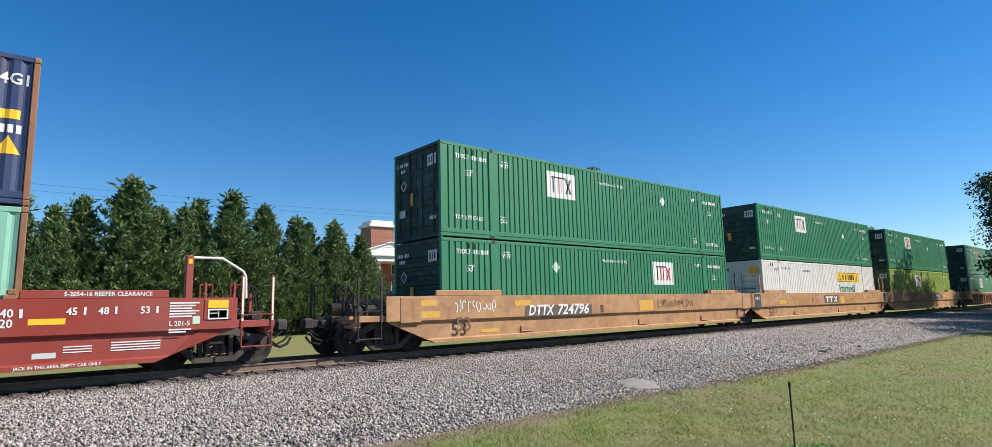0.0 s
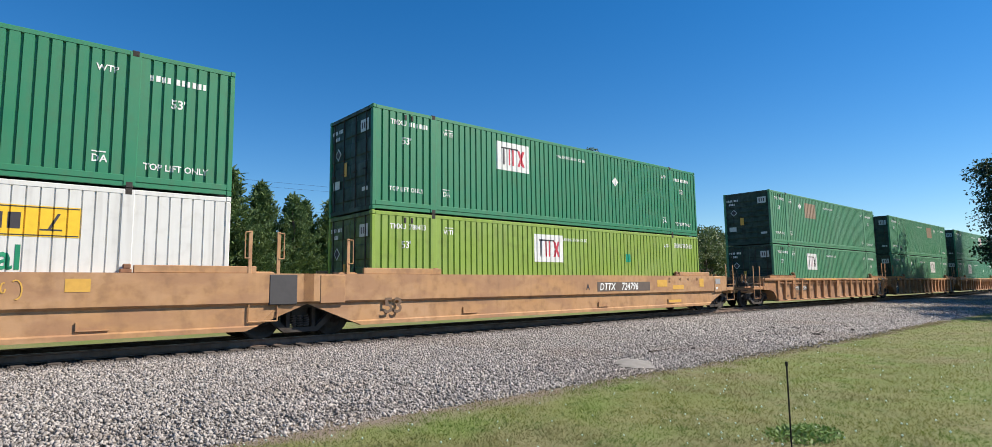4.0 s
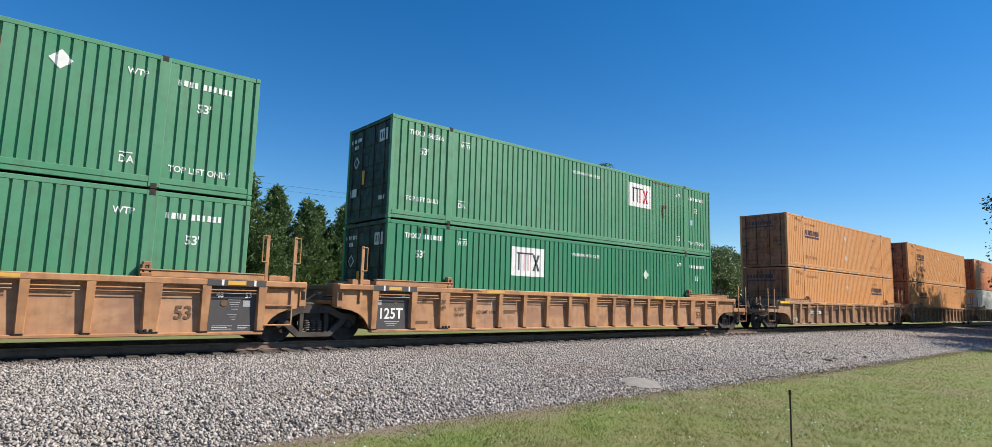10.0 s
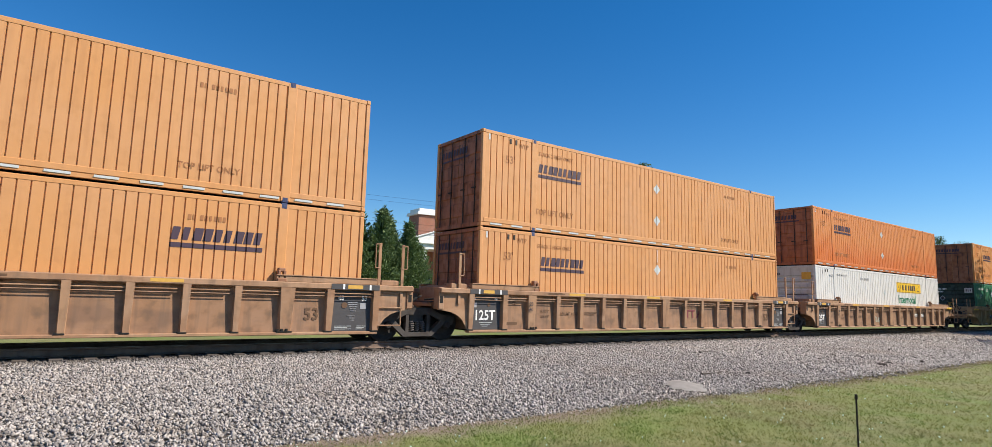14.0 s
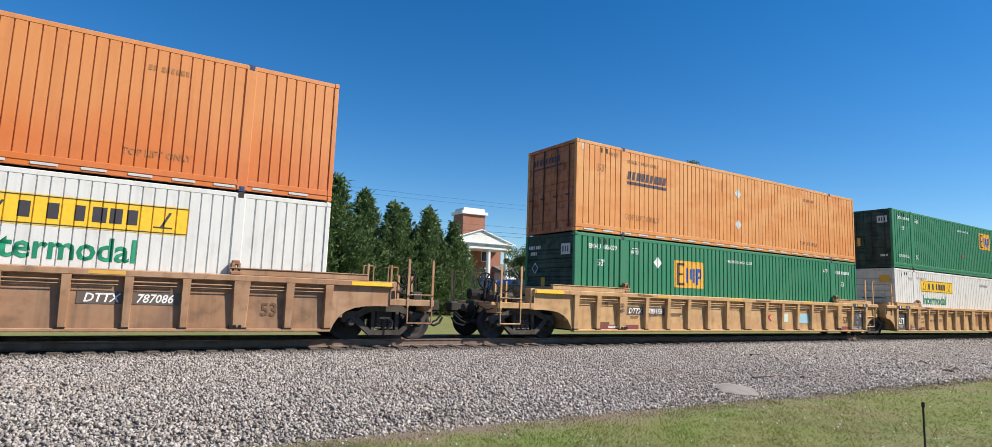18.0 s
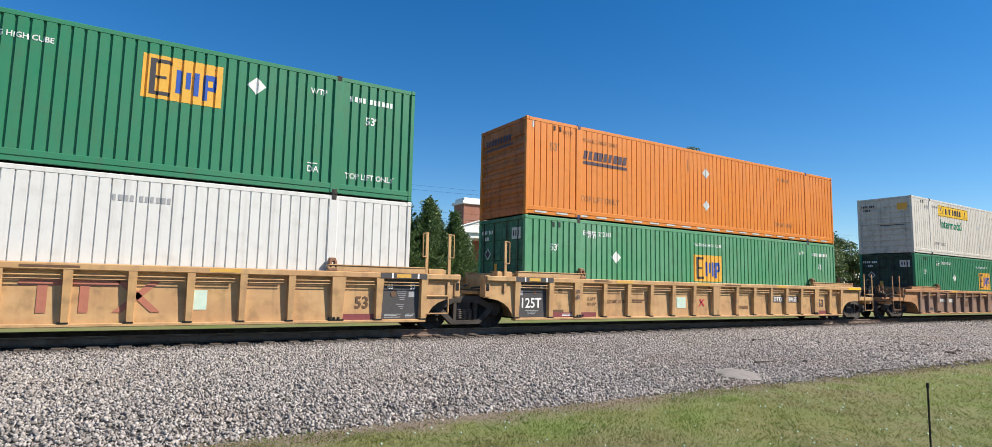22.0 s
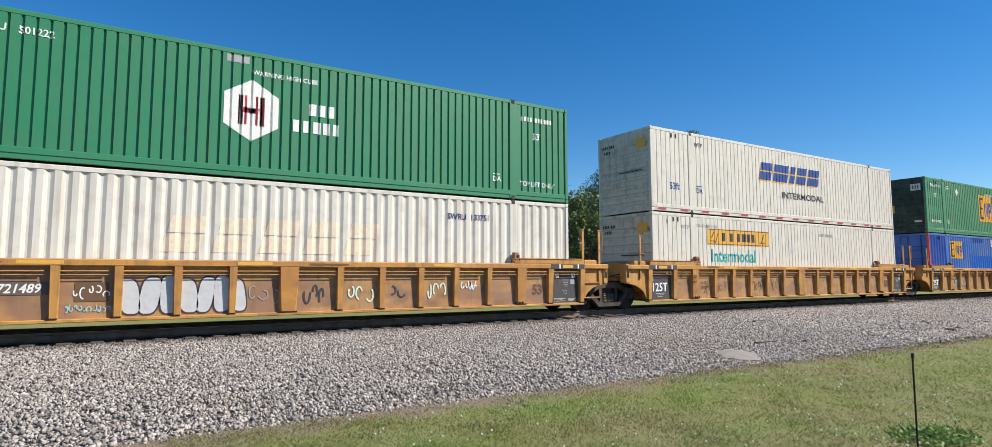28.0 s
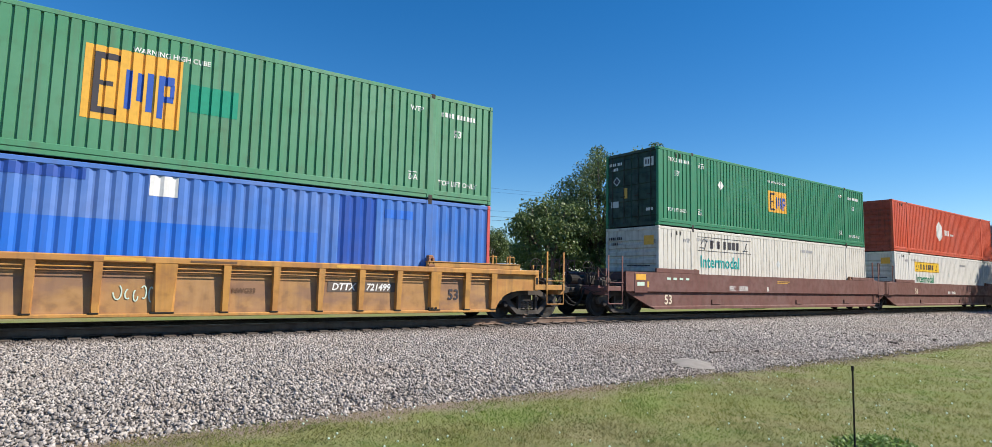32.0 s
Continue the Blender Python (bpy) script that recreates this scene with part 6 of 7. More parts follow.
def cypress_crown(seed, h=8.0, r=3.1):
    """Upswept branches, each with a few tapering plumes of fine sprays that end in ragged tips, and a thin leader."""
    g = np.random.default_rng(seed)
    nb = 155
    tz = np.clip((np.arange(nb) + g.random(nb)) / nb, 0, 1) ** 1.05
    az = np.arange(nb) * 2.39996 + g.normal(0, 0.35, nb)
    reach = (r * (1.0 - tz) ** 1.15 * (0.62 + 0.55 * g.random(nb)) + 0.03) * (1 + 0.14 * np.sin(az * 2 + seed))
    Cs, Ds, Ls = [], [], []
    for i in range(nb):
        out = np.array([math.cos(az[i]), math.sin(az[i]), 0])
        side = np.array([-out[1], out[0], 0])
        rise = 0.25 + 0.35 * g.random() + 0.45 * tz[i]
        base = np.array([0, 0, 0.02 + tz[i] * (h - 0.55)])
        for k in range(6 if tz[i] < 0.5 else 4):
            s = 0.25 + 0.75 * (k + g.random()) / (6 if tz[i] < 0.5 else 4)
            root = base + out * reach[i] * s + np.array([0, 0, rise * reach[i] * s ** 1.5])
            way = out * (0.62 - 0.35 * tz[i]) + side * g.normal(0, 0.42) + np.array([0, 0, 0.80 + 0.5 * tz[i] + g.normal(0, 0.20)])
            way /= np.linalg.norm(way)
            span = (0.34 + 0.46 * g.random()) * (1.0 - 0.62 * tz[i])
            per = int(24 + 22 * span)
            f = g.random(per)
            Cs.append(root + way * (span * f)[:, None] + g.normal(0, 0.085, (per, 3)) * (1.12 - f)[:, None])
            Ds.append(way * 1.2 + g.normal(0, 0.40, (per, 3)))
            Ls.append(1.15 - 0.45 * f)
        inner = 16
        s = g.random(inner) * 0.65
        Cs.append(base + out * (reach[i] * s)[:, None] + g.normal(0, 0.16, (inner, 3)))
        Ds.append(out * 0.5 + np.array([0, 0, 0.6]) + g.normal(0, 0.6, (inner, 3)))
        Ls.append(np.full(inner, 1.9))
    tip = 60
    f = g.random(tip)
    Cs.append(np.column_stack([g.normal(0, 0.05, tip) * (1.2 - f), g.normal(0, 0.05, tip) * (1.2 - f), h - 0.95 + 0.85 * f]))
    Ds.append(np.column_stack([g.normal(0, 0.35, (tip, 2)), np.ones(tip)]))
    Ls.append(np.full(tip, 0.8))
    C, D, L = np.concatenate(Cs), unit(np.concatenate(Ds)), np.concatenate(Ls)
    U = unit(np.cross(D, g.normal(0, 1, C.shape)))
    n = len(C)
    V, F = leaf_quads(C, D, U, (0.11 + 0.11 * g.random(n)) * L, (0.035 + 0.035 * g.random(n)) * L)
    return mesh_np("crown", V, quad=F)


def trunk_shape(h, r, limbs=()):
    s = Shape()
    pts = [(0, 0, 0), (0.04 * h, 0.02 * h, h * 0.35), (0.02 * h, 0.03 * h, h * 0.7), (0.03 * h, 0.0, h)]
    rr = [r, r * 0.78, r * 0.5, r * 0.12]
    for (a, b), (ra, rb) in zip(zip(pts, pts[1:]), zip(rr, rr[1:])):
        s.rod(a, b, ra, 9, rb, False)
    for a, b, ra in limbs:
        s.rod(a, b, ra, 6, ra * 0.3, False)
    return s


def broad_crown(seed, h, r, n_clumps=46, per=190, low=0.28, size=0.30):
    """Leaves in clumps of uneven size round the limb ends, with gaps between them."""
    g = np.random.default_rng(seed)
    th = np.arccos(1 - 2 * g.random(n_clumps))
    ph = g.random(n_clumps) * math.tau
    rad = 0.45 + 0.55 * g.random(n_clumps) ** 0.5
    cen = np.column_stack([np.sin(th) * np.cos(ph) * r * rad, np.sin(th) * np.sin(ph) * r * rad, h * (low + (1 - low) * 0.5) + np.cos(th) * h * (1 - low) * 0.46 * rad])
    cr = r * (0.20 + 0.20 * g.random(n_clumps))
    C = np.repeat(cen, per, 0) + unit(g.normal(0, 1, (n_clumps * per, 3))) * (np.repeat(cr, per) * g.random(n_clumps * per) ** 0.45)[:, None] * np.array([1, 1, 0.75])
    n = len(C)
    D = unit(g.normal(0, 1, (n, 3)) + np.array([0, 0, -0.35]))
    U = unit(np.cross(D, g.normal(0, 1, (n, 3))))
    V, F = leaf_quads(C, D, U, size * (0.7 + 0.6 * g.random(n)), size * (0.45 + 0.35 * g.random(n)))
    limbs = [((0.03 * h * 0.5, 0.02 * h, h * (low * 0.7 + 0.25 * g.random())), tuple(c), 0.05 * r * (0.5 + g.random())) for c in cen[::2]]
    return mesh_np("crown", V, quad=F), limbs


def tree(label, at, crown, trunk, mat, turn=0, scale=1.0, group="", wide=1.0):
    t = thing("tree", label, "tree", (0, 0, 0), group)
    part("trunk", trunk, BARK, t)
    part("crown", crown, mat, t)
    t.matrix_basis = pose(*at, 0, 0, turn) @ Matrix.Diagonal((scale * wide, scale * wide, scale, 1))
    return t


crowns = [cypress_crown(11 + k) for k in range(4)]
cy_trunk = trunk_shape(7.2, 0.16).mesh("trunk")
ROW_Y = 33.0
row = [(-6.6, 8.0, 0.75), (-4.35, 10.6, 1.0), (-1.8, 10.9, 0.95), (1.1, 10.5, 1.0), (3.6, 9.0, 0.8), (5.4, 9.9, 0.9), (8.6, 11.8, 1.2), (11.1, 9.4, 0.9), (12.5, 9.5, 0.75), (13.9, 10.3, 0.85), (16.25, 11.2, 1.05), (19.45, 10.0, 1.0),
       (21.7, 9.0, 0.9), (23.3, 8.5, 0.8), (25.0, 8.7, 0.85), (26.2, 7.9, 0.8), (27.5, 7.4, 0.8), (29.2, 5.2, 0.75)]
for k, (az_, el_, w_) in enumerate(row):
    x = ROW_Y * math.tan(radians(az_))
    y = ROW_Y + (0.6 if k % 2 else -0.4)
    g0 = height(x, y)
    top = 1.17 + math.hypot(x, y) * math.tan(radians(el_))
    sc = (top - g0) / 8.0
    tree("dense dark green cypress tree in a clipped row behind the track", (x, y, g0), crowns[k % 4], cy_trunk, CYPRESS, turn=k * 77, scale=sc, group="row of cypress trees", wide=1.38 * w_ / sc ** 0.4)

for k, (az_, el_) in enumerate(((48.8, 7.2), (50.6, 7.9), (52.2, 7.5), (53.5, 8.7), (54.5, 7.4), (55.4, 7.3), (56.4, 6.2), (57.2, 5.7), (58.2, 4.4))):
    far = 45.0 if k % 2 else 46.2
    x, y = far * math.sin(radians(az_)), far * math.cos(radians(az_))
    g0 = height(x, y)
    sc = (1.17 + far * math.tan(radians(el_)) - g0) / 8.0
    tree("broad dark green cypress tree in a clump before taller trees", (x, y, g0), crowns[(k + 1) % 4], cy_trunk, CYPRESS, turn=k * 101, scale=sc, group="clump of cypress trees", wide=1.55)

big_crown, big_limbs = broad_crown(5, 14.2, 4.6, 104, 400, 0.08, 0.21)
big_trunk = trunk_shape(12, 0.4, big_limbs).mesh("trunk")
for x, y, s_, tr in ((36.4, 36.2, 0.95, 0), (40.6, 33.6, 0.98, 130)):
    tree("tall airy light green deciduous tree beyond the track", (x, y, height(x, y)), big_crown, big_trunk, LEAVES, turn=tr, scale=s_ * 0.96, group="tall light trees", wide=0.84)
tree("tall airy light green tree far along the track", (84.0, 25.0, -0.3), big_crown, big_trunk, LEAVES, turn=60, scale=0.72, group="tall light trees")
dk_crown, dk_limbs = broad_crown(8, 9.4, 3.6, 48, 260, 0.10, 0.27)
dk_trunk = trunk_shape(8, 0.3, dk_limbs).mesh("trunk")
tree("dark spreading evergreen tree beyond the track", (30.9, 36.2, height(30.9, 36.2)), dk_crown, dk_trunk, LEAVES_D, scale=0.88, group="dark trees")
tree("dark spreading evergreen tree beside a taller one", (36.5, 42, -0.6), dk_crown, dk_trunk, LEAVES_D, turn=120, scale=1.05, group="dark trees")
for x, y, s_, tr in ((50, 36, 0.85, 40), (58, 34, 0.82, 190), (66, 37, 0.9, 250), (75, 33, 0.85, 300), (90, 36, 1.0, 20), (55, 31, 0.6, 15), (62, 31.5, 0.65, 170)):
    tree("dark leafy tree in a belt beyond the track", (x, y, height(x, y)), dk_crown, dk_trunk, LEAVES_D, turn=tr, scale=s_, group="dark trees")
for x, y, s_, tr in ((-17, 80, 0.75, 10), (-12, 84, 0.62, 70), (-7, 82, 0.6, 150), (41.4, 60, 0.66, 200), (46.5, 62, 0.5, 30)):
    tree("rounded leafy tree in the distance", (x, y, height(x, y)), dk_crown, dk_trunk, LEAVES, turn=tr, scale=s_, group="distant trees")
nr_crown, nr_limbs = broad_crown(21, 12.5, 5.0, 90, 330, 0.03, 0.24)
nr_trunk = trunk_shape(10, 0.38, nr_limbs).mesh("trunk")
for x, y, s_, tr in ((62.5, 4.7, 1.02, 0), (47.5, 0.0, 0.92, 100), (57.5, 4.9, 1.04, 40), (76, 6.8, 1.05, 210), (41.0, -1.6, 0.88, 300)):
    tree("big dark oak tree overhanging the near side of the track", (x, y, -0.55), nr_crown, nr_trunk, LEAVES_D, turn=tr, scale=s_, group="oaks by the track")


# ---- building with a white portico, lamp, wires ----
BRICK = paint("brick_wall", (0.30, 0.125, 0.075), 0.85, dirt=(0.36, 0.28, 0.22), amount=0.3, streak=0.1)
TRIM = paint("white_trim", (0.78, 0.78, 0.76), 0.6, dirt=(0.4, 0.38, 0.35), amount=0.1, streak=0.1)
ROOF = paint("grey_shingle_roof", (0.16, 0.15, 0.15), 0.85, amount=0.3)
PANE = plain("dark_window", (0.03, 0.04, 0.05), 0.15)


def portico_building():
    b = thing("brick_building", "brick building with a white columned portico and a square tower", "building", (41.5, 70.9, height(41, 71) + 0.25))
    b.rotation_euler = (0, 0, radians(-3))

    part("wall", Shape().box(-6.2, 5.6, 4.0, 22, 0, 8.0, 0.03), BRICK, b)
    part("roof", Shape().add([(-6.6, 3.6, 8.0), (6.0, 3.6, 8.0), (6.0, 22.4, 8.0), (-6.6, 22.4, 8.0), (-6.6, 13, 10.0), (6.0, 13, 10.0)], [(0, 1, 5, 4), (2, 3, 4, 5), (0, 4, 3), (1, 2, 5), (0, 3, 2, 1)]), ROOF, b)
    part("tower", Shape().box(0.4, 4.1, 6.5, 9.9, 7.5, 14.0, 0.03), BRICK, b)
    part("tower_cornice", Shape().box(0.1, 4.4, 6.2, 10.2, 14.0, 14.55, 0.04).box(0.5, 4.0, 6.6, 9.8, 14.55, 15.2, 0.04), TRIM, b)
    part("tower_band", Shape().box(0.34, 4.16, 6.44, 9.96, 9.6, 9.8, 0.02), TRIM, b)
    part("portico_floor", Shape().box(-4.9, 4.9, -0.4, 4.0, 0, 1.9, 0.03), BRICK, b)
    part("entablature", Shape().box(-4.9, 4.9, -0.4, 4.05, 7.0, 7.9, 0.04), TRIM, b)
    part("pediment", Shape().add([(-5.2, -0.5, 7.9), (5.2, -0.5, 7.9), (0, -0.5, 10.1), (-5.2, 4.2, 7.9), (5.2, 4.2, 7.9), (0, 4.2, 10.1)], [(0, 1, 2), (5, 4, 3), (0, 2, 5, 3), (1, 4, 5, 2), (0, 3, 4, 1)]), TRIM, b)
    part("pediment_mould", Shape().path([(-5.3, -0.6, 7.95), (0, -0.6, 10.2), (5.3, -0.6, 7.95), (-5.3, -0.6, 7.95)], 0.12), TRIM, b)
    for x in (-4.3, -1.5, 1.5, 4.3):
        col = part("column", Shape().rod((x, 0.1, 2.05), (x, 0.1, 6.85), 0.34, 16, 0.28), TRIM, b)
        part("capital", Shape().box(x - 0.42, x + 0.42, -0.32, 0.52, 6.85, 7.0, 0.03).box(x - 0.42, x + 0.42, -0.32, 0.52, 1.9, 2.05, 0.03), TRIM, col)
    for x in (-5.6, -2.9, 2.9):
        for z in (2.2, 5.2):
            w = part("window", Shape().box(x - 0.55, x + 0.55, 3.93, 4.02, z, z + 1.8, 0.01), TRIM, b)
            part("pane", Shape().box(x - 0.45, x + 0.45, 3.90, 3.935, z + 0.1, z + 1.7, 0.005), PANE, w)
    d = part("door", Shape().box(-0.9, 0.9, 3.92, 4.02, 1.9, 4.5, 0.02), TRIM, b, "white panelled double door")
    part("pane", Shape().box(-0.7, 0.7, 3.89, 3.925, 3.2, 4.3, 0.005), PANE, d)
    for q in b.children_recursive:          # brought to its true size
        if not q.data.get("sized"):
            q.data.transform(Matrix.Diagonal((1.03, 1.0, 0.82, 1)))
            q.data["sized"] = 1


portico_building()


def long_shed():
    b = thing("low_building", "long low white building in the distance", "building", (52.5, 72.0, height(52, 72)))
    part("wall", Shape().box(-6, 14, 0, 8, 0, 3.0, 0.03), TRIM, b)
    part("roof", Shape().add([(-6.4, -0.4, 3.0), (14.4, -0.4, 3.0), (14.4, 8.4, 3.0), (-6.4, 8.4, 3.0), (-6.4, 4, 4.4), (14.4, 4, 4.4)], [(0, 1, 5, 4), (2, 3, 4, 5), (0, 4, 3), (1, 2, 5), (0, 3, 2, 1)]), ROOF, b)
    for k in range(5):
        x = -4 + k * 3.8
        w = part("window", Shape().box(x, x + 1.2, -0.05, 0.02, 1.0, 2.2, 0.01), TRIM, b)
        part("pane", Shape().box(x + 0.1, x + 1.1, -0.08, -0.045, 1.1, 2.1, 0.005), PANE, w)


long_shed()


def parked_car(at, turn, col, label):
    m = plain("car_" + label.split()[0], col, 0.25)
    c = thing("parked_car", label, "car", at, "parked cars")
    c.rotation_euler = (0, 0, radians(turn))
    body = [(-2.2, 0.35), (-2.25, 0.75), (-2.0, 0.92), (-1.15, 0.98), (-0.55, 1.42), (0.75, 1.45), (1.55, 1.02), (2.1, 0.92), (2.25, 0.6), (2.2, 0.32), (1.72, 0.30), (1.6, 0.55), (1.35, 0.66), (1.1, 0.55), (0.98, 0.30), (-0.98, 0.30), (-1.1, 0.55), (-1.35, 0.66), (-1.6, 0.55), (-1.72, 0.30)]
    part("body", Shape().plate(body, -0.85, 0.85), m, c)
    for y in (-0.86, 0.86):
        part("window", Shape().plate([(-1.0, 1.0), (-0.5, 1.36), (0.05, 1.38), (0.05, 1.0)], y - 0.008, y + 0.008), PANE, c)
        part("window", Shape().plate([(0.12, 1.0), (0.12, 1.38), (0.70, 1.38), (1.35, 1.02)], y - 0.008, y + 0.008), PANE, c)
        for x in (-1.35, 1.35):
            w = part("wheel", Shape().lathe([(0.0, -0.09), (0.31, -0.09), (0.33, -0.05), (0.33, 0.05), (0.31, 0.09), (0.0, 0.09)], (x, y * 0.9, 0.33), 18), DARK, c)
            part("rim", Shape().lathe([(0.0, -0.02), (0.18, -0.02), (0.20, 0.0), (0.18, 0.02), (0.0, 0.02)], (x, y * 1.01, 0.33), 14), TREAD, w)


for x, y, tn, col, lb in ((28.9, 48.8, 12, (0.012, 0.03, 0.14), "navy blue parked saloon car"), (33.1, 50.0, 12, (0.02, 0.05, 0.20), "blue parked saloon car"), (37.4, 51.0, 10, (0.45, 0.46, 0.47), "silver parked saloon car"), (31.0, 54.4, 95, (0.014, 0.03, 0.12), "navy blue parked saloon car"), (35.6, 54.8, 92, (0.03, 0.04, 0.06), "charcoal parked saloon car"), (33.4, 54.6, 88, (0.015, 0.04, 0.17), "blue parked saloon car"),
                          (-7.0, 47.0, 5, (0.5, 0.5, 0.5), "silver parked saloon car"), (-2.6, 47.5, 8, (0.03, 0.03, 0.035), "black parked saloon car"), (-11.5, 47.2, 0, (0.55, 0.56, 0.58), "white parked saloon car")):
    parked_car((x, y, height(x, y)), tn, col, lb)


def lamp_pole():
    x, y = 1.49, 55.0
    z = height(x, y)
    p = thing("lamp_pole", "rust-brown wooden pole with a floodlight on top", "lamp pole", (x, y, z))
    part("pole", Shape().rod((0, 0, 0), (0, 0, 13.2), 0.15, 10, 0.11), paint("pole_wood", (0.24, 0.12, 0.085), 0.8, amount=0.3), p)
    part("floodlight", Shape().box(-0.42, 0.12, -0.2, 0.2, 13.2, 13.5, 0.05), STEEL, p)
    part("bracket", Shape().rod((0, 0, 13.0), (-0.25, 0, 13.25), 0.04, 6), STEEL, p)


lamp_pole()


def utility_lines():
    wood = paint("pole_wood_grey", (0.16, 0.13, 0.11), 0.9, amount=0.3)
    ends = (-46.0, 58.0, 150.0)
    y = 66.0
    for x in ends:
        z = height(x, y)
        p = thing("utility_pole", "weathered wooden utility pole with a crossarm", "utility pole", (x, y, z), "utility poles")
        part("pole", Shape().rod((0, 0, 0), (0, 0, 12.8), 0.17, 9, 0.12), wood, p)
        part("crossarm", Shape().box(-0.06, 0.06, -1.1, 1.1, 12.1, 12.22, 0.01), wood, p)
        for k in (-1.0, -0.4, 0.4, 1.0):
            part("insulator", Shape().rod((0, k, 12.22), (0, k, 12.38), 0.05, 8), PANE, p)
    for k, (dy, zz, sag, rr) in enumerate(((-1.0, 13.95, 1.0, 0.010), (1.0, 13.8, 1.1, 0.010), (0.0, 11.0, 1.0, 0.011), (0.0, 10.2, 1.0, 0.016), (0.0, 9.7, 1.0, 0.014))):
        s = Shape()
        for a, b in zip(ends, ends[1:]):
            pts = []
            for i in range(19):
                f = i / 18
                pts.append((a + (b - a) * f, y + dy, zz - sag * 4 * f * (1 - f)))
            V = [(x, y0 + rr * math.cos(q * 1.5708), z + rr * math.sin(q * 1.5708)) for x, y0, z in pts for q in range(4)]
            s.add(V, [(i * 4 + q, i * 4 + (q + 1) % 4, i * 4 + 4 + (q + 1) % 4, i * 4 + 4 + q) for i in range(18) for q in range(4)])
        whole("power_line", s, DARK, "thin dark overhead power line between poles", "wire", group="power lines")


utility_lines()


# ---- loose stone and grass ----
def stones():
    g = np.random.default_rng(3)
    bands = ((-5, 16, 98000), (16, 34, 40000), (34, 62, 18000))
    P = []
    for a, b, n in bands:
        x = a + (b - a) * g.random(n)
        y = 6.75 + 7.5 * g.random(n) ** 0.95
        P.append(np.column_stack([x, y]))
    fring = 2600
    P.append(np.column_stack([-5 + 45 * g.random(fring), 6.95 - np.abs(g.normal(0, 0.22, fring))]))
    P = np.concatenate(P)
    yy = np.linspace(6.0, 19, 300)
    z = np.interp(P[:, 1], yy, [ballast_z(v) for v in yy])
    n = len(P)
    base = np.array([(1, 0, 0), (-1, 0, 0), (0, 1, 0), (0, -1, 0), (0, 0, 1), (0, 0, -1)], float)
    tri = np.array([(0, 2, 4), (2, 1, 4), (1, 3, 4), (3, 0, 4), (2, 0, 5), (1, 2, 5), (3, 1, 5), (0, 3, 5)])
    size = 0.0145 + 0.017 * g.random(n) ** 1.5 + np.where(P[:, 0] > 16, 0.015, 0) + np.where(P[:, 0] > 34, 0.014, 0)
    V = base[None] + g.normal(0, 0.28, (n, 6, 3))
    V *= (size[:, None] * (0.7 + 0.6 * g.random((n, 3))))[:, None, :]
    a = g.random(n) * math.tau
    t = g.normal(0, 0.5, n)
    ca, sa, ct, st = np.cos(a)[:, None], np.sin(a)[:, None], np.cos(t)[:, None], np.sin(t)[:, None]
    X, Y, Z = V[..., 0], V[..., 1], V[..., 2]
    X, Z = X * ct - Z * st, X * st + Z * ct
    X, Y = X * ca - Y * sa, X * sa + Y * ca
    V = np.stack([X + P[:, :1], Y + P[:, 1:], Z + (z + 0.012 + 0.02 * g.random(n))[:, None]], -1)
    F = (tri[None] + 6 * np.arange(n)[:, None, None]).reshape(-1, 3)
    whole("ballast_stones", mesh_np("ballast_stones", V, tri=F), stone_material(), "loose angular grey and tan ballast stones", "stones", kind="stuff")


stones()


def blade_material(name, one, two, lush, dry):
    m, nd, l = nodes_of(name)
    b = nd["Principled BSDF"]
    ge = nd.new("ShaderNodeNewGeometry")
    c = blend(nd, l, ge.outputs["Random Per Island"], one, two)
    c = blend(nd, l, ramp(nd, l, grain(nd, l, 0.75, 6, rand=False), 0.48, 0.66, 0.0, 0.6), c, lush)
    c = blend(nd, l, ramp(nd, l, grain(nd, l, 0.6, 6, shift=11, rand=False), 0.48, 0.68, 0.0, 0.6), c, dry)
    c = blend(nd, l, ramp(nd, l, grain(nd, l, 4.5, 5, shift=17, rand=False), 0.52, 0.70, 0.0, 0.55), c, tuple(q * 0.62 for q in lush))
    l.new(c, b.inputs["Base Color"])
    b.inputs["Roughness"].default_value = 0.75
    tr = nd.new("ShaderNodeBsdfTranslucent")
    l.new(c, tr.inputs[0])
    mx = nd.new("ShaderNodeMixShader")
    mx.inputs[0].default_value = 0.45
    l.new(b.outputs[0], mx.inputs[1])
    l.new(tr.outputs[0], mx.inputs[2])
    l.new(mx.outputs[0], nd["Material Output"].inputs[0])
    return m


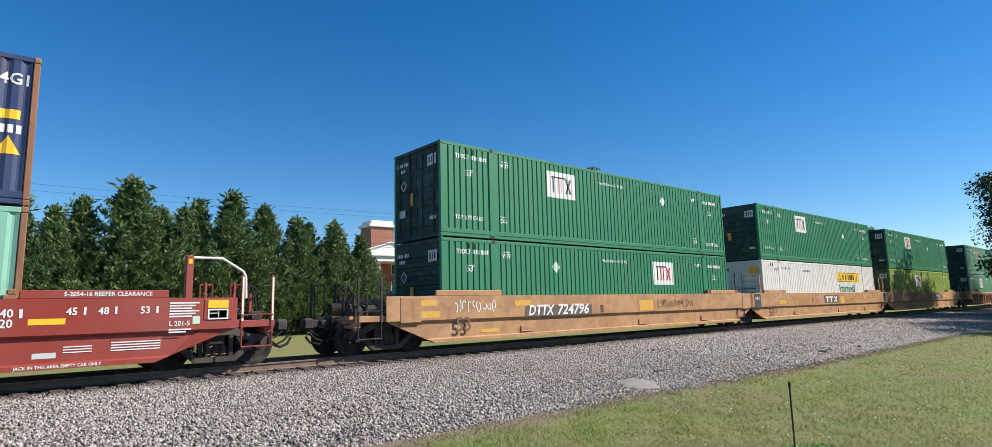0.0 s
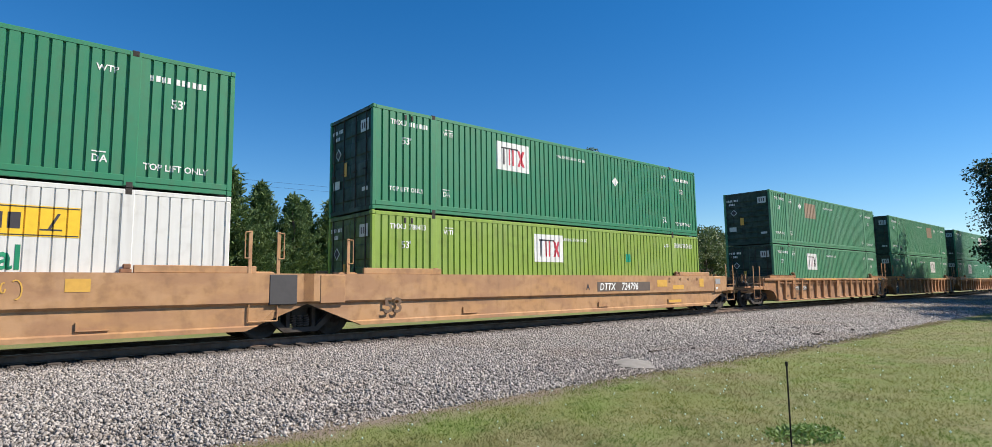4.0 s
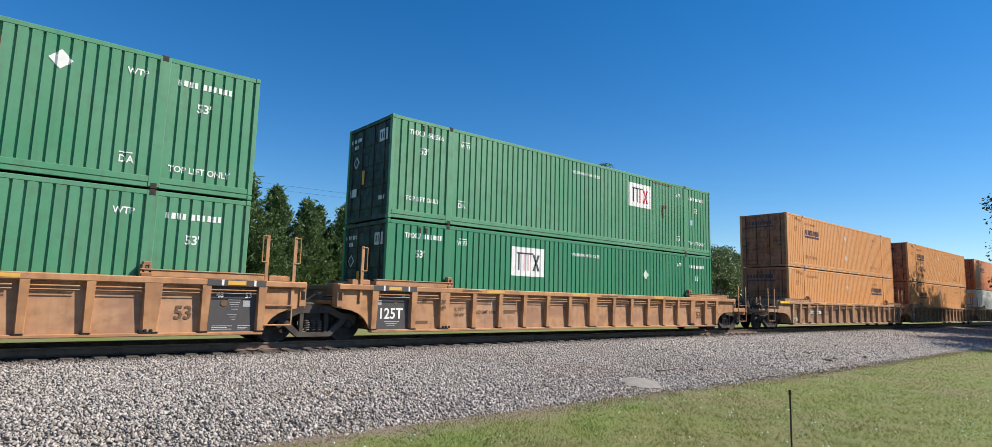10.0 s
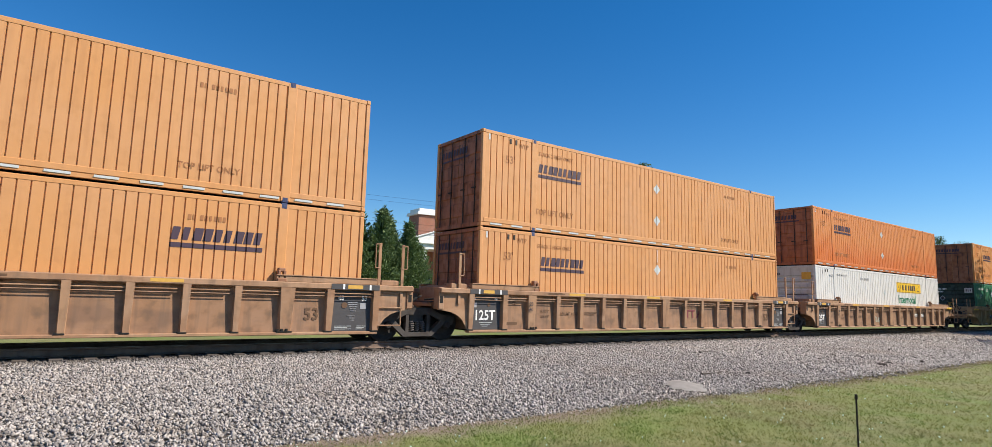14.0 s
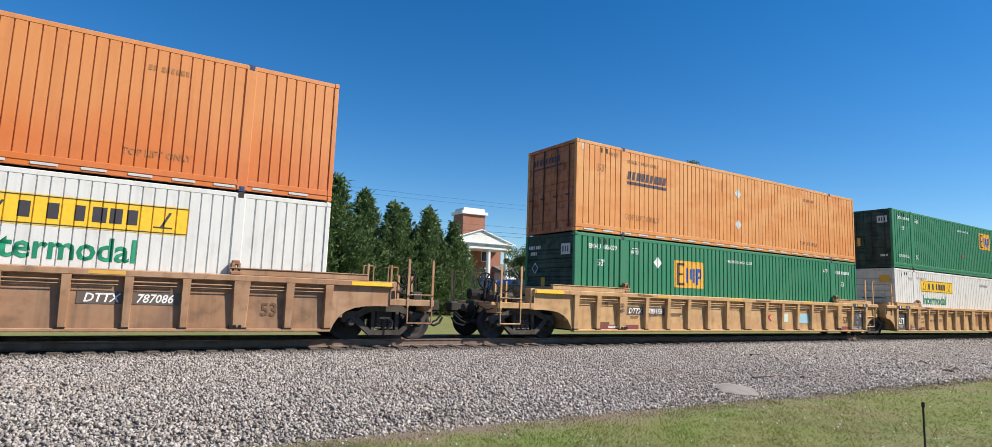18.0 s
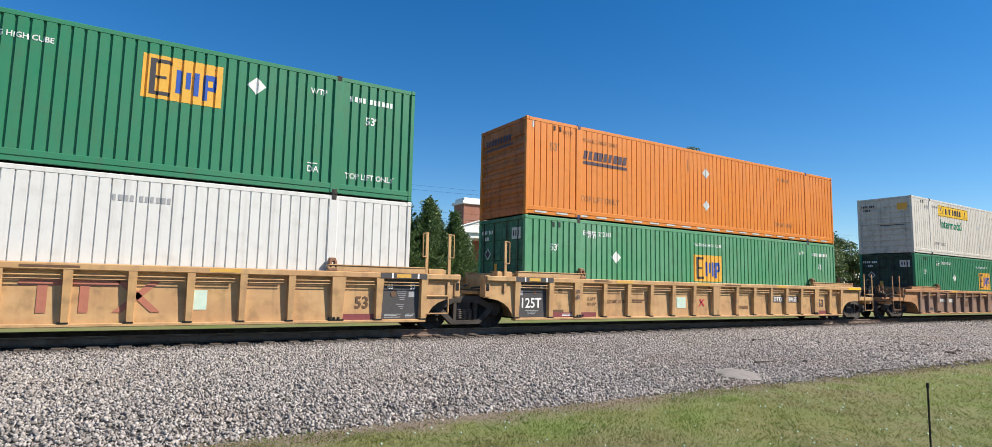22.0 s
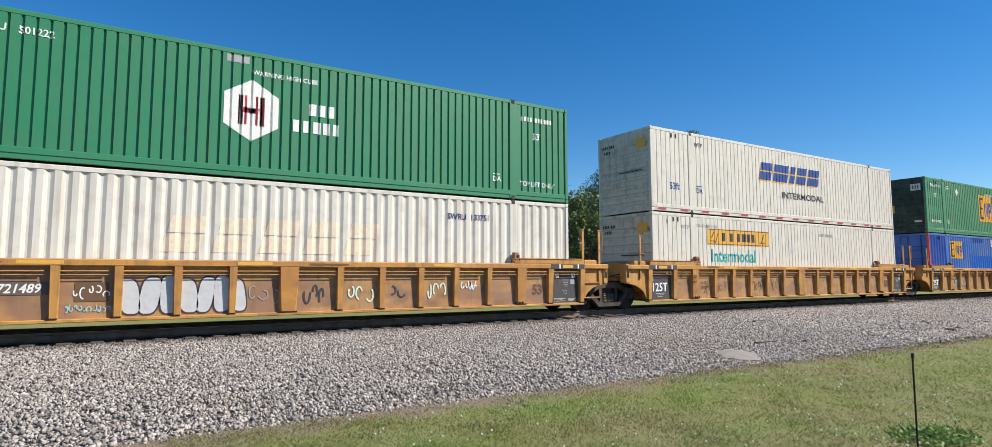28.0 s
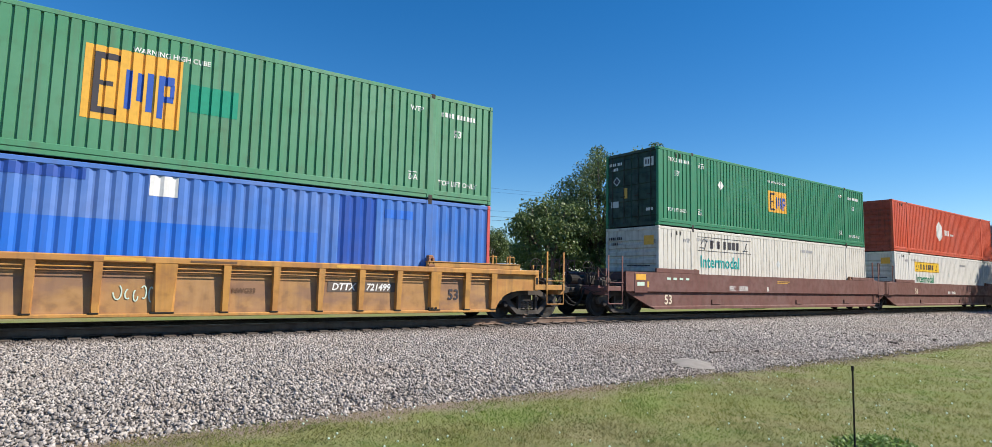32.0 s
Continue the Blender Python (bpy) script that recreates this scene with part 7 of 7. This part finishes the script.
def blades(name, g, x, y, tall, wide, mat, label):
    n = len(x)
    z = np.array([max(height(p, q), ballast_z(q) if q > 6.3 else -9) for p, q in zip(x, y)]) - 0.004
    clump = np.array([noise.noise((p * 1.7, q * 1.7, 0)) for p, q in zip(x, y)])
    far_ = np.hypot(x, y)
    h = tall * (0.55 + 0.9 * g.random(n)) * (1.0 + 0.7 * np.clip(clump, -0.5, 0.8)) * (1 + 0.015 * far_)
    h *= 1 + 1.6 * np.exp(-((x - 3.55) ** 2 + (y - 1.40) ** 2) / 0.05)
    w = wide * (0.7 + 0.7 * g.random(n)) * (1 + 0.10 * far_)
    d = g.random(n) * math.tau
    lean = g.normal(0, 0.95, (n, 2)) * h[:, None]
    V = np.empty((n, 3, 3))
    V[:, 0] = np.column_stack([x - np.cos(d) * w, y - np.sin(d) * w, z])
    V[:, 1] = np.column_stack([x + np.cos(d) * w, y + np.sin(d) * w, z])
    V[:, 2] = np.column_stack([x + lean[:, 0], y + lean[:, 1], z + h])
    whole(name, mesh_np(name, V, tri=np.arange(n * 3).reshape(-1, 3)), mat, label, "grass", kind="stuff")


def grass():
    g = np.random.default_rng(9)
    n = 330000
    r = 2.6 * np.exp(g.random(n) * math.log(17))
    a = np.radians(3 + 86 * g.random(n))
    x, y = r * np.sin(a), r * np.cos(a)
    edge = 6.52 + 0.28 * np.sin(x * 1.3) * np.sin(x * 0.41 + 1) + g.normal(0, 0.14, n)
    keep = (y < edge) & (y > -1)
    blades("grass", g, x[keep], y[keep], 0.025, 0.0032, blade_material("grass_blades", (0.150, 0.182, 0.040), (0.240, 0.246, 0.072), (0.125, 0.228, 0.030), (0.232, 0.192, 0.100)), "short mown grass blades with straw-coloured tips")
    e = 15000
    blades("dry_grass", g, -4 + 34 * g.random(e), 6.62 + g.normal(0, 0.20, e), 0.026, 0.0034, blade_material("dry_blades", (0.24, 0.20, 0.115), (0.33, 0.285, 0.18), (0.22, 0.23, 0.085), (0.25, 0.195, 0.12)), "dry tan grass along the foot of the ballast")


grass()


def weeds():
    """A low patch of broad-leaved weeds in the lawn."""
    g = np.random.default_rng(33)
    n = 1500
    a, r = g.random(n) * math.tau, g.random(n) ** 0.6
    x, y = 6.95 + 0.55 * r * np.cos(a), 2.85 + 0.36 * r * np.sin(a)
    C = np.column_stack([x, y, -0.52 + 0.09 * g.random(n) * (1.1 - r)])
    D = unit(np.column_stack([g.normal(0, 1, (n, 2)), 0.2 + 0.7 * g.random(n)]))
    U = unit(np.cross(D, np.tile([0.0, 0.0, 1.0], (n, 1)) + g.normal(0, 0.3, (n, 3))))
    V, F = leaf_quads(C, D, U, 0.035 + 0.03 * g.random(n), 0.018 + 0.018 * g.random(n))
    whole("weed_patch", mesh_np("weed_patch", V, quad=F), leaf_material("weed_leaves", (0.06, 0.13, 0.025), (0.17, 0.29, 0.05), (0.2, 0.28, 0.06)), "low patch of broad-leaved green weeds by the stake", "weeds", kind="stuff")


weeds()


def wood_scraps():
    wood = paint("old_wood", (0.055, 0.042, 0.034), 0.9, amount=0.5)
    g = random.Random(6)
    for k, (x, y) in enumerate(((16.4, 11.2), (22.5, 11.4), (20.6, 9.3), (17.2, 8.6), (12.2, 8.2), (19.0, 8.9), (26.0, 9.6), (29.0, 8.8), (13.4, 8.0))):
        w, t, l_ = 0.05 + 0.05 * g.random(), 0.03 + 0.03 * g.random(), 0.35 + 0.55 * g.random()
        s = Shape().add([(-l_ / 2, -w / 2, 0), (l_ / 2, -w * 0.3, 0), (l_ / 2, w * 0.3, 0), (-l_ / 2, w / 2, 0), (-l_ / 2 + 0.03, -w * 0.4, t), (l_ / 2 - 0.06, -w * 0.25, t * 0.7), (l_ / 2 - 0.04, w * 0.25, t * 0.7), (-l_ / 2 + 0.02, w * 0.4, t)],
                        [(0, 3, 2, 1), (4, 5, 6, 7), (0, 1, 5, 4), (1, 2, 6, 5), (2, 3, 7, 6), (3, 0, 4, 7)])
        ob = whole("wood_scrap", s, wood, "dark splintered wood scrap lying on the ballast", "wood scrap", (x, y, ballast_z(y) + 0.02), "wood scraps")
        ob.rotation_euler = (0, 0, g.random() * 1.2 - 0.3)


wood_scraps()


def clover():
    g = np.random.default_rng(15)
    n = 420
    r = 4.0 * np.exp(g.random(n) * math.log(5))
    a = np.radians(18 + 68 * g.random(n))
    x, y = r * np.sin(a), r * np.cos(a)
    keep = (y < 6.7) & (y > 0)
    x, y = x[keep], y[keep]
    z = np.array([height(p, q) for p, q in zip(x, y)]) + 0.035
    s = 0.010 + 0.007 * g.random(len(x))
    base = np.array([(1, 0, 0), (-1, 0, 0), (0, 1, 0), (0, -1, 0), (0, 0, 1), (0, 0, -1)], float)
    tri = np.array([(0, 2, 4), (2, 1, 4), (1, 3, 4), (3, 0, 4), (2, 0, 5), (1, 2, 5), (3, 1, 5), (0, 3, 5)])
    V = base[None] * s[:, None, None] + np.stack([x, y, z], -1)[:, None]
    F = (tri[None] + 6 * np.arange(len(x))[:, None, None]).reshape(-1, 3)
    whole("clover_blossoms", mesh_np("clover_blossoms", V, tri=F), INK["h"], "tiny pale clover blossoms scattered in the lawn", "flowers", kind="stuff")


clover()


def grit_patch():
    g = np.random.default_rng(4)
    V, F = [(0, 0, 0.05)], []
    n = 26
    for ring, f in ((1, 0.45), (2, 0.8), (3, 1.0)):
        for k in range(n):
            a = k / n * math.tau
            rr = f * (1 + 0.45 * noise.noise((math.cos(a) * 2, math.sin(a) * 2, ring)))
            V.append((0.78 * rr * math.cos(a), 0.42 * rr * math.sin(a), 0.03 - 0.05 * f ** 2))
    for k in range(n):
        F.append((0, 1 + k, 1 + (k + 1) % n))
        for r in range(2):
            a, b = 1 + r * n, 1 + (r + 1) * n
            F.append((a + k, b + k, b + (k + 1) % n, a + (k + 1) % n))
    ob = whole("grit_patch", Shape().add(V, F), paint("pale_grit", (0.255, 0.235, 0.215), 0.95, dirt=(0.25, 0.22, 0.19), amount=0.4, streak=0.0, relief=0.6), "smooth pale patch of fine grit on the ballast", "grit", (10.25, 7.5, -0.425), smooth=True)
    ob.rotation_euler = (radians(3), 0, radians(38))


grit_patch()


def clods():
    """Dark lumps of soil and old timber washed out along the foot of the stone bed."""
    g = random.Random(31)
    soil = paint("damp_soil", (0.060, 0.048, 0.040), 0.95, dirt=(0.11, 0.09, 0.075), amount=0.4, relief=0.6)
    for x, y in ((18.9, 7.25), (19.4, 7.4), (20.2, 7.5), (20.7, 7.0), (21.0, 8.7), (23.5, 8.0), (24.2, 7.7), (26.8, 8.1), (22.1, 7.3), (25.3, 7.4), (17.5, 7.15), (16.2, 7.1), (28.5, 7.9), (30.2, 7.8), (22.3, 11.5)):
        n, a, b, h = 11, 0.16 + 0.30 * g.random(), 0.06 + 0.07 * g.random(), 0.05 + 0.06 * g.random()
        V, F = [(0, 0, h)], []
        for ring_, f, zz in ((0, 0.55, 0.75), (1, 1.0, -0.25)):
            for k in range(n):
                q = 1 + 0.5 * (g.random() - 0.5)
                V.append((a * f * q * math.cos(k / n * math.tau), b * f * q * math.sin(k / n * math.tau), h * zz * (0.8 + 0.4 * g.random())))
        for k in range(n):
            j = (k + 1) % n
            F += [(0, 1 + k, 1 + j), (1 + k, 1 + n + k, 1 + n + j, 1 + j)]
        ob = whole("soil_clod", Shape().add(V, F), soil, "dark lump of soil at the foot of the ballast", "clod", (x, y, ballast_z(y)), "soil clods")
        ob.rotation_euler = (0, 0, g.random() * 1.0 - 0.1)


clods()


# ---- what moves ----
def spin_rows(u, r):
    """Turns of a wheel while it is before the camera; it rests before and after."""
    rows = [(0.0, 0.0)]
    steps = 0.18
    n = int(32 / steps)
    turn, prev = 0.0, None
    for k in range(n + 1):
        t = k * steps
        x = u - train_run(t)
        if -8 < x < 34:
            if prev is not None:
                turn += (prev - x) / r
            rows.append((t, turn))
            prev = x
        else:
            prev = None
    rows = sorted(dict(rows).items())
    if rows[-1][0] < 32.0:
        rows.append((32.0, rows[-1][1]))
    return rows


def motions():
    for wheel, bx, r in WHEELS:
        u = wheel.parent.parent.location.x + wheel.parent.location.x + bx
        rows = spin_rows(u, r)
        walk(wheel, [(t, pose(bx, 0, r) @ Matrix.Rotation(-a, 4, "Y")) for t, a in rows])
    ts = [k * 0.5 for k in range(65)]
    for ob, u, z in MOVING:
        walk(ob, [(t, pose(u - train_run(t), TRACK_Y, z)) for t in ts])


motions()
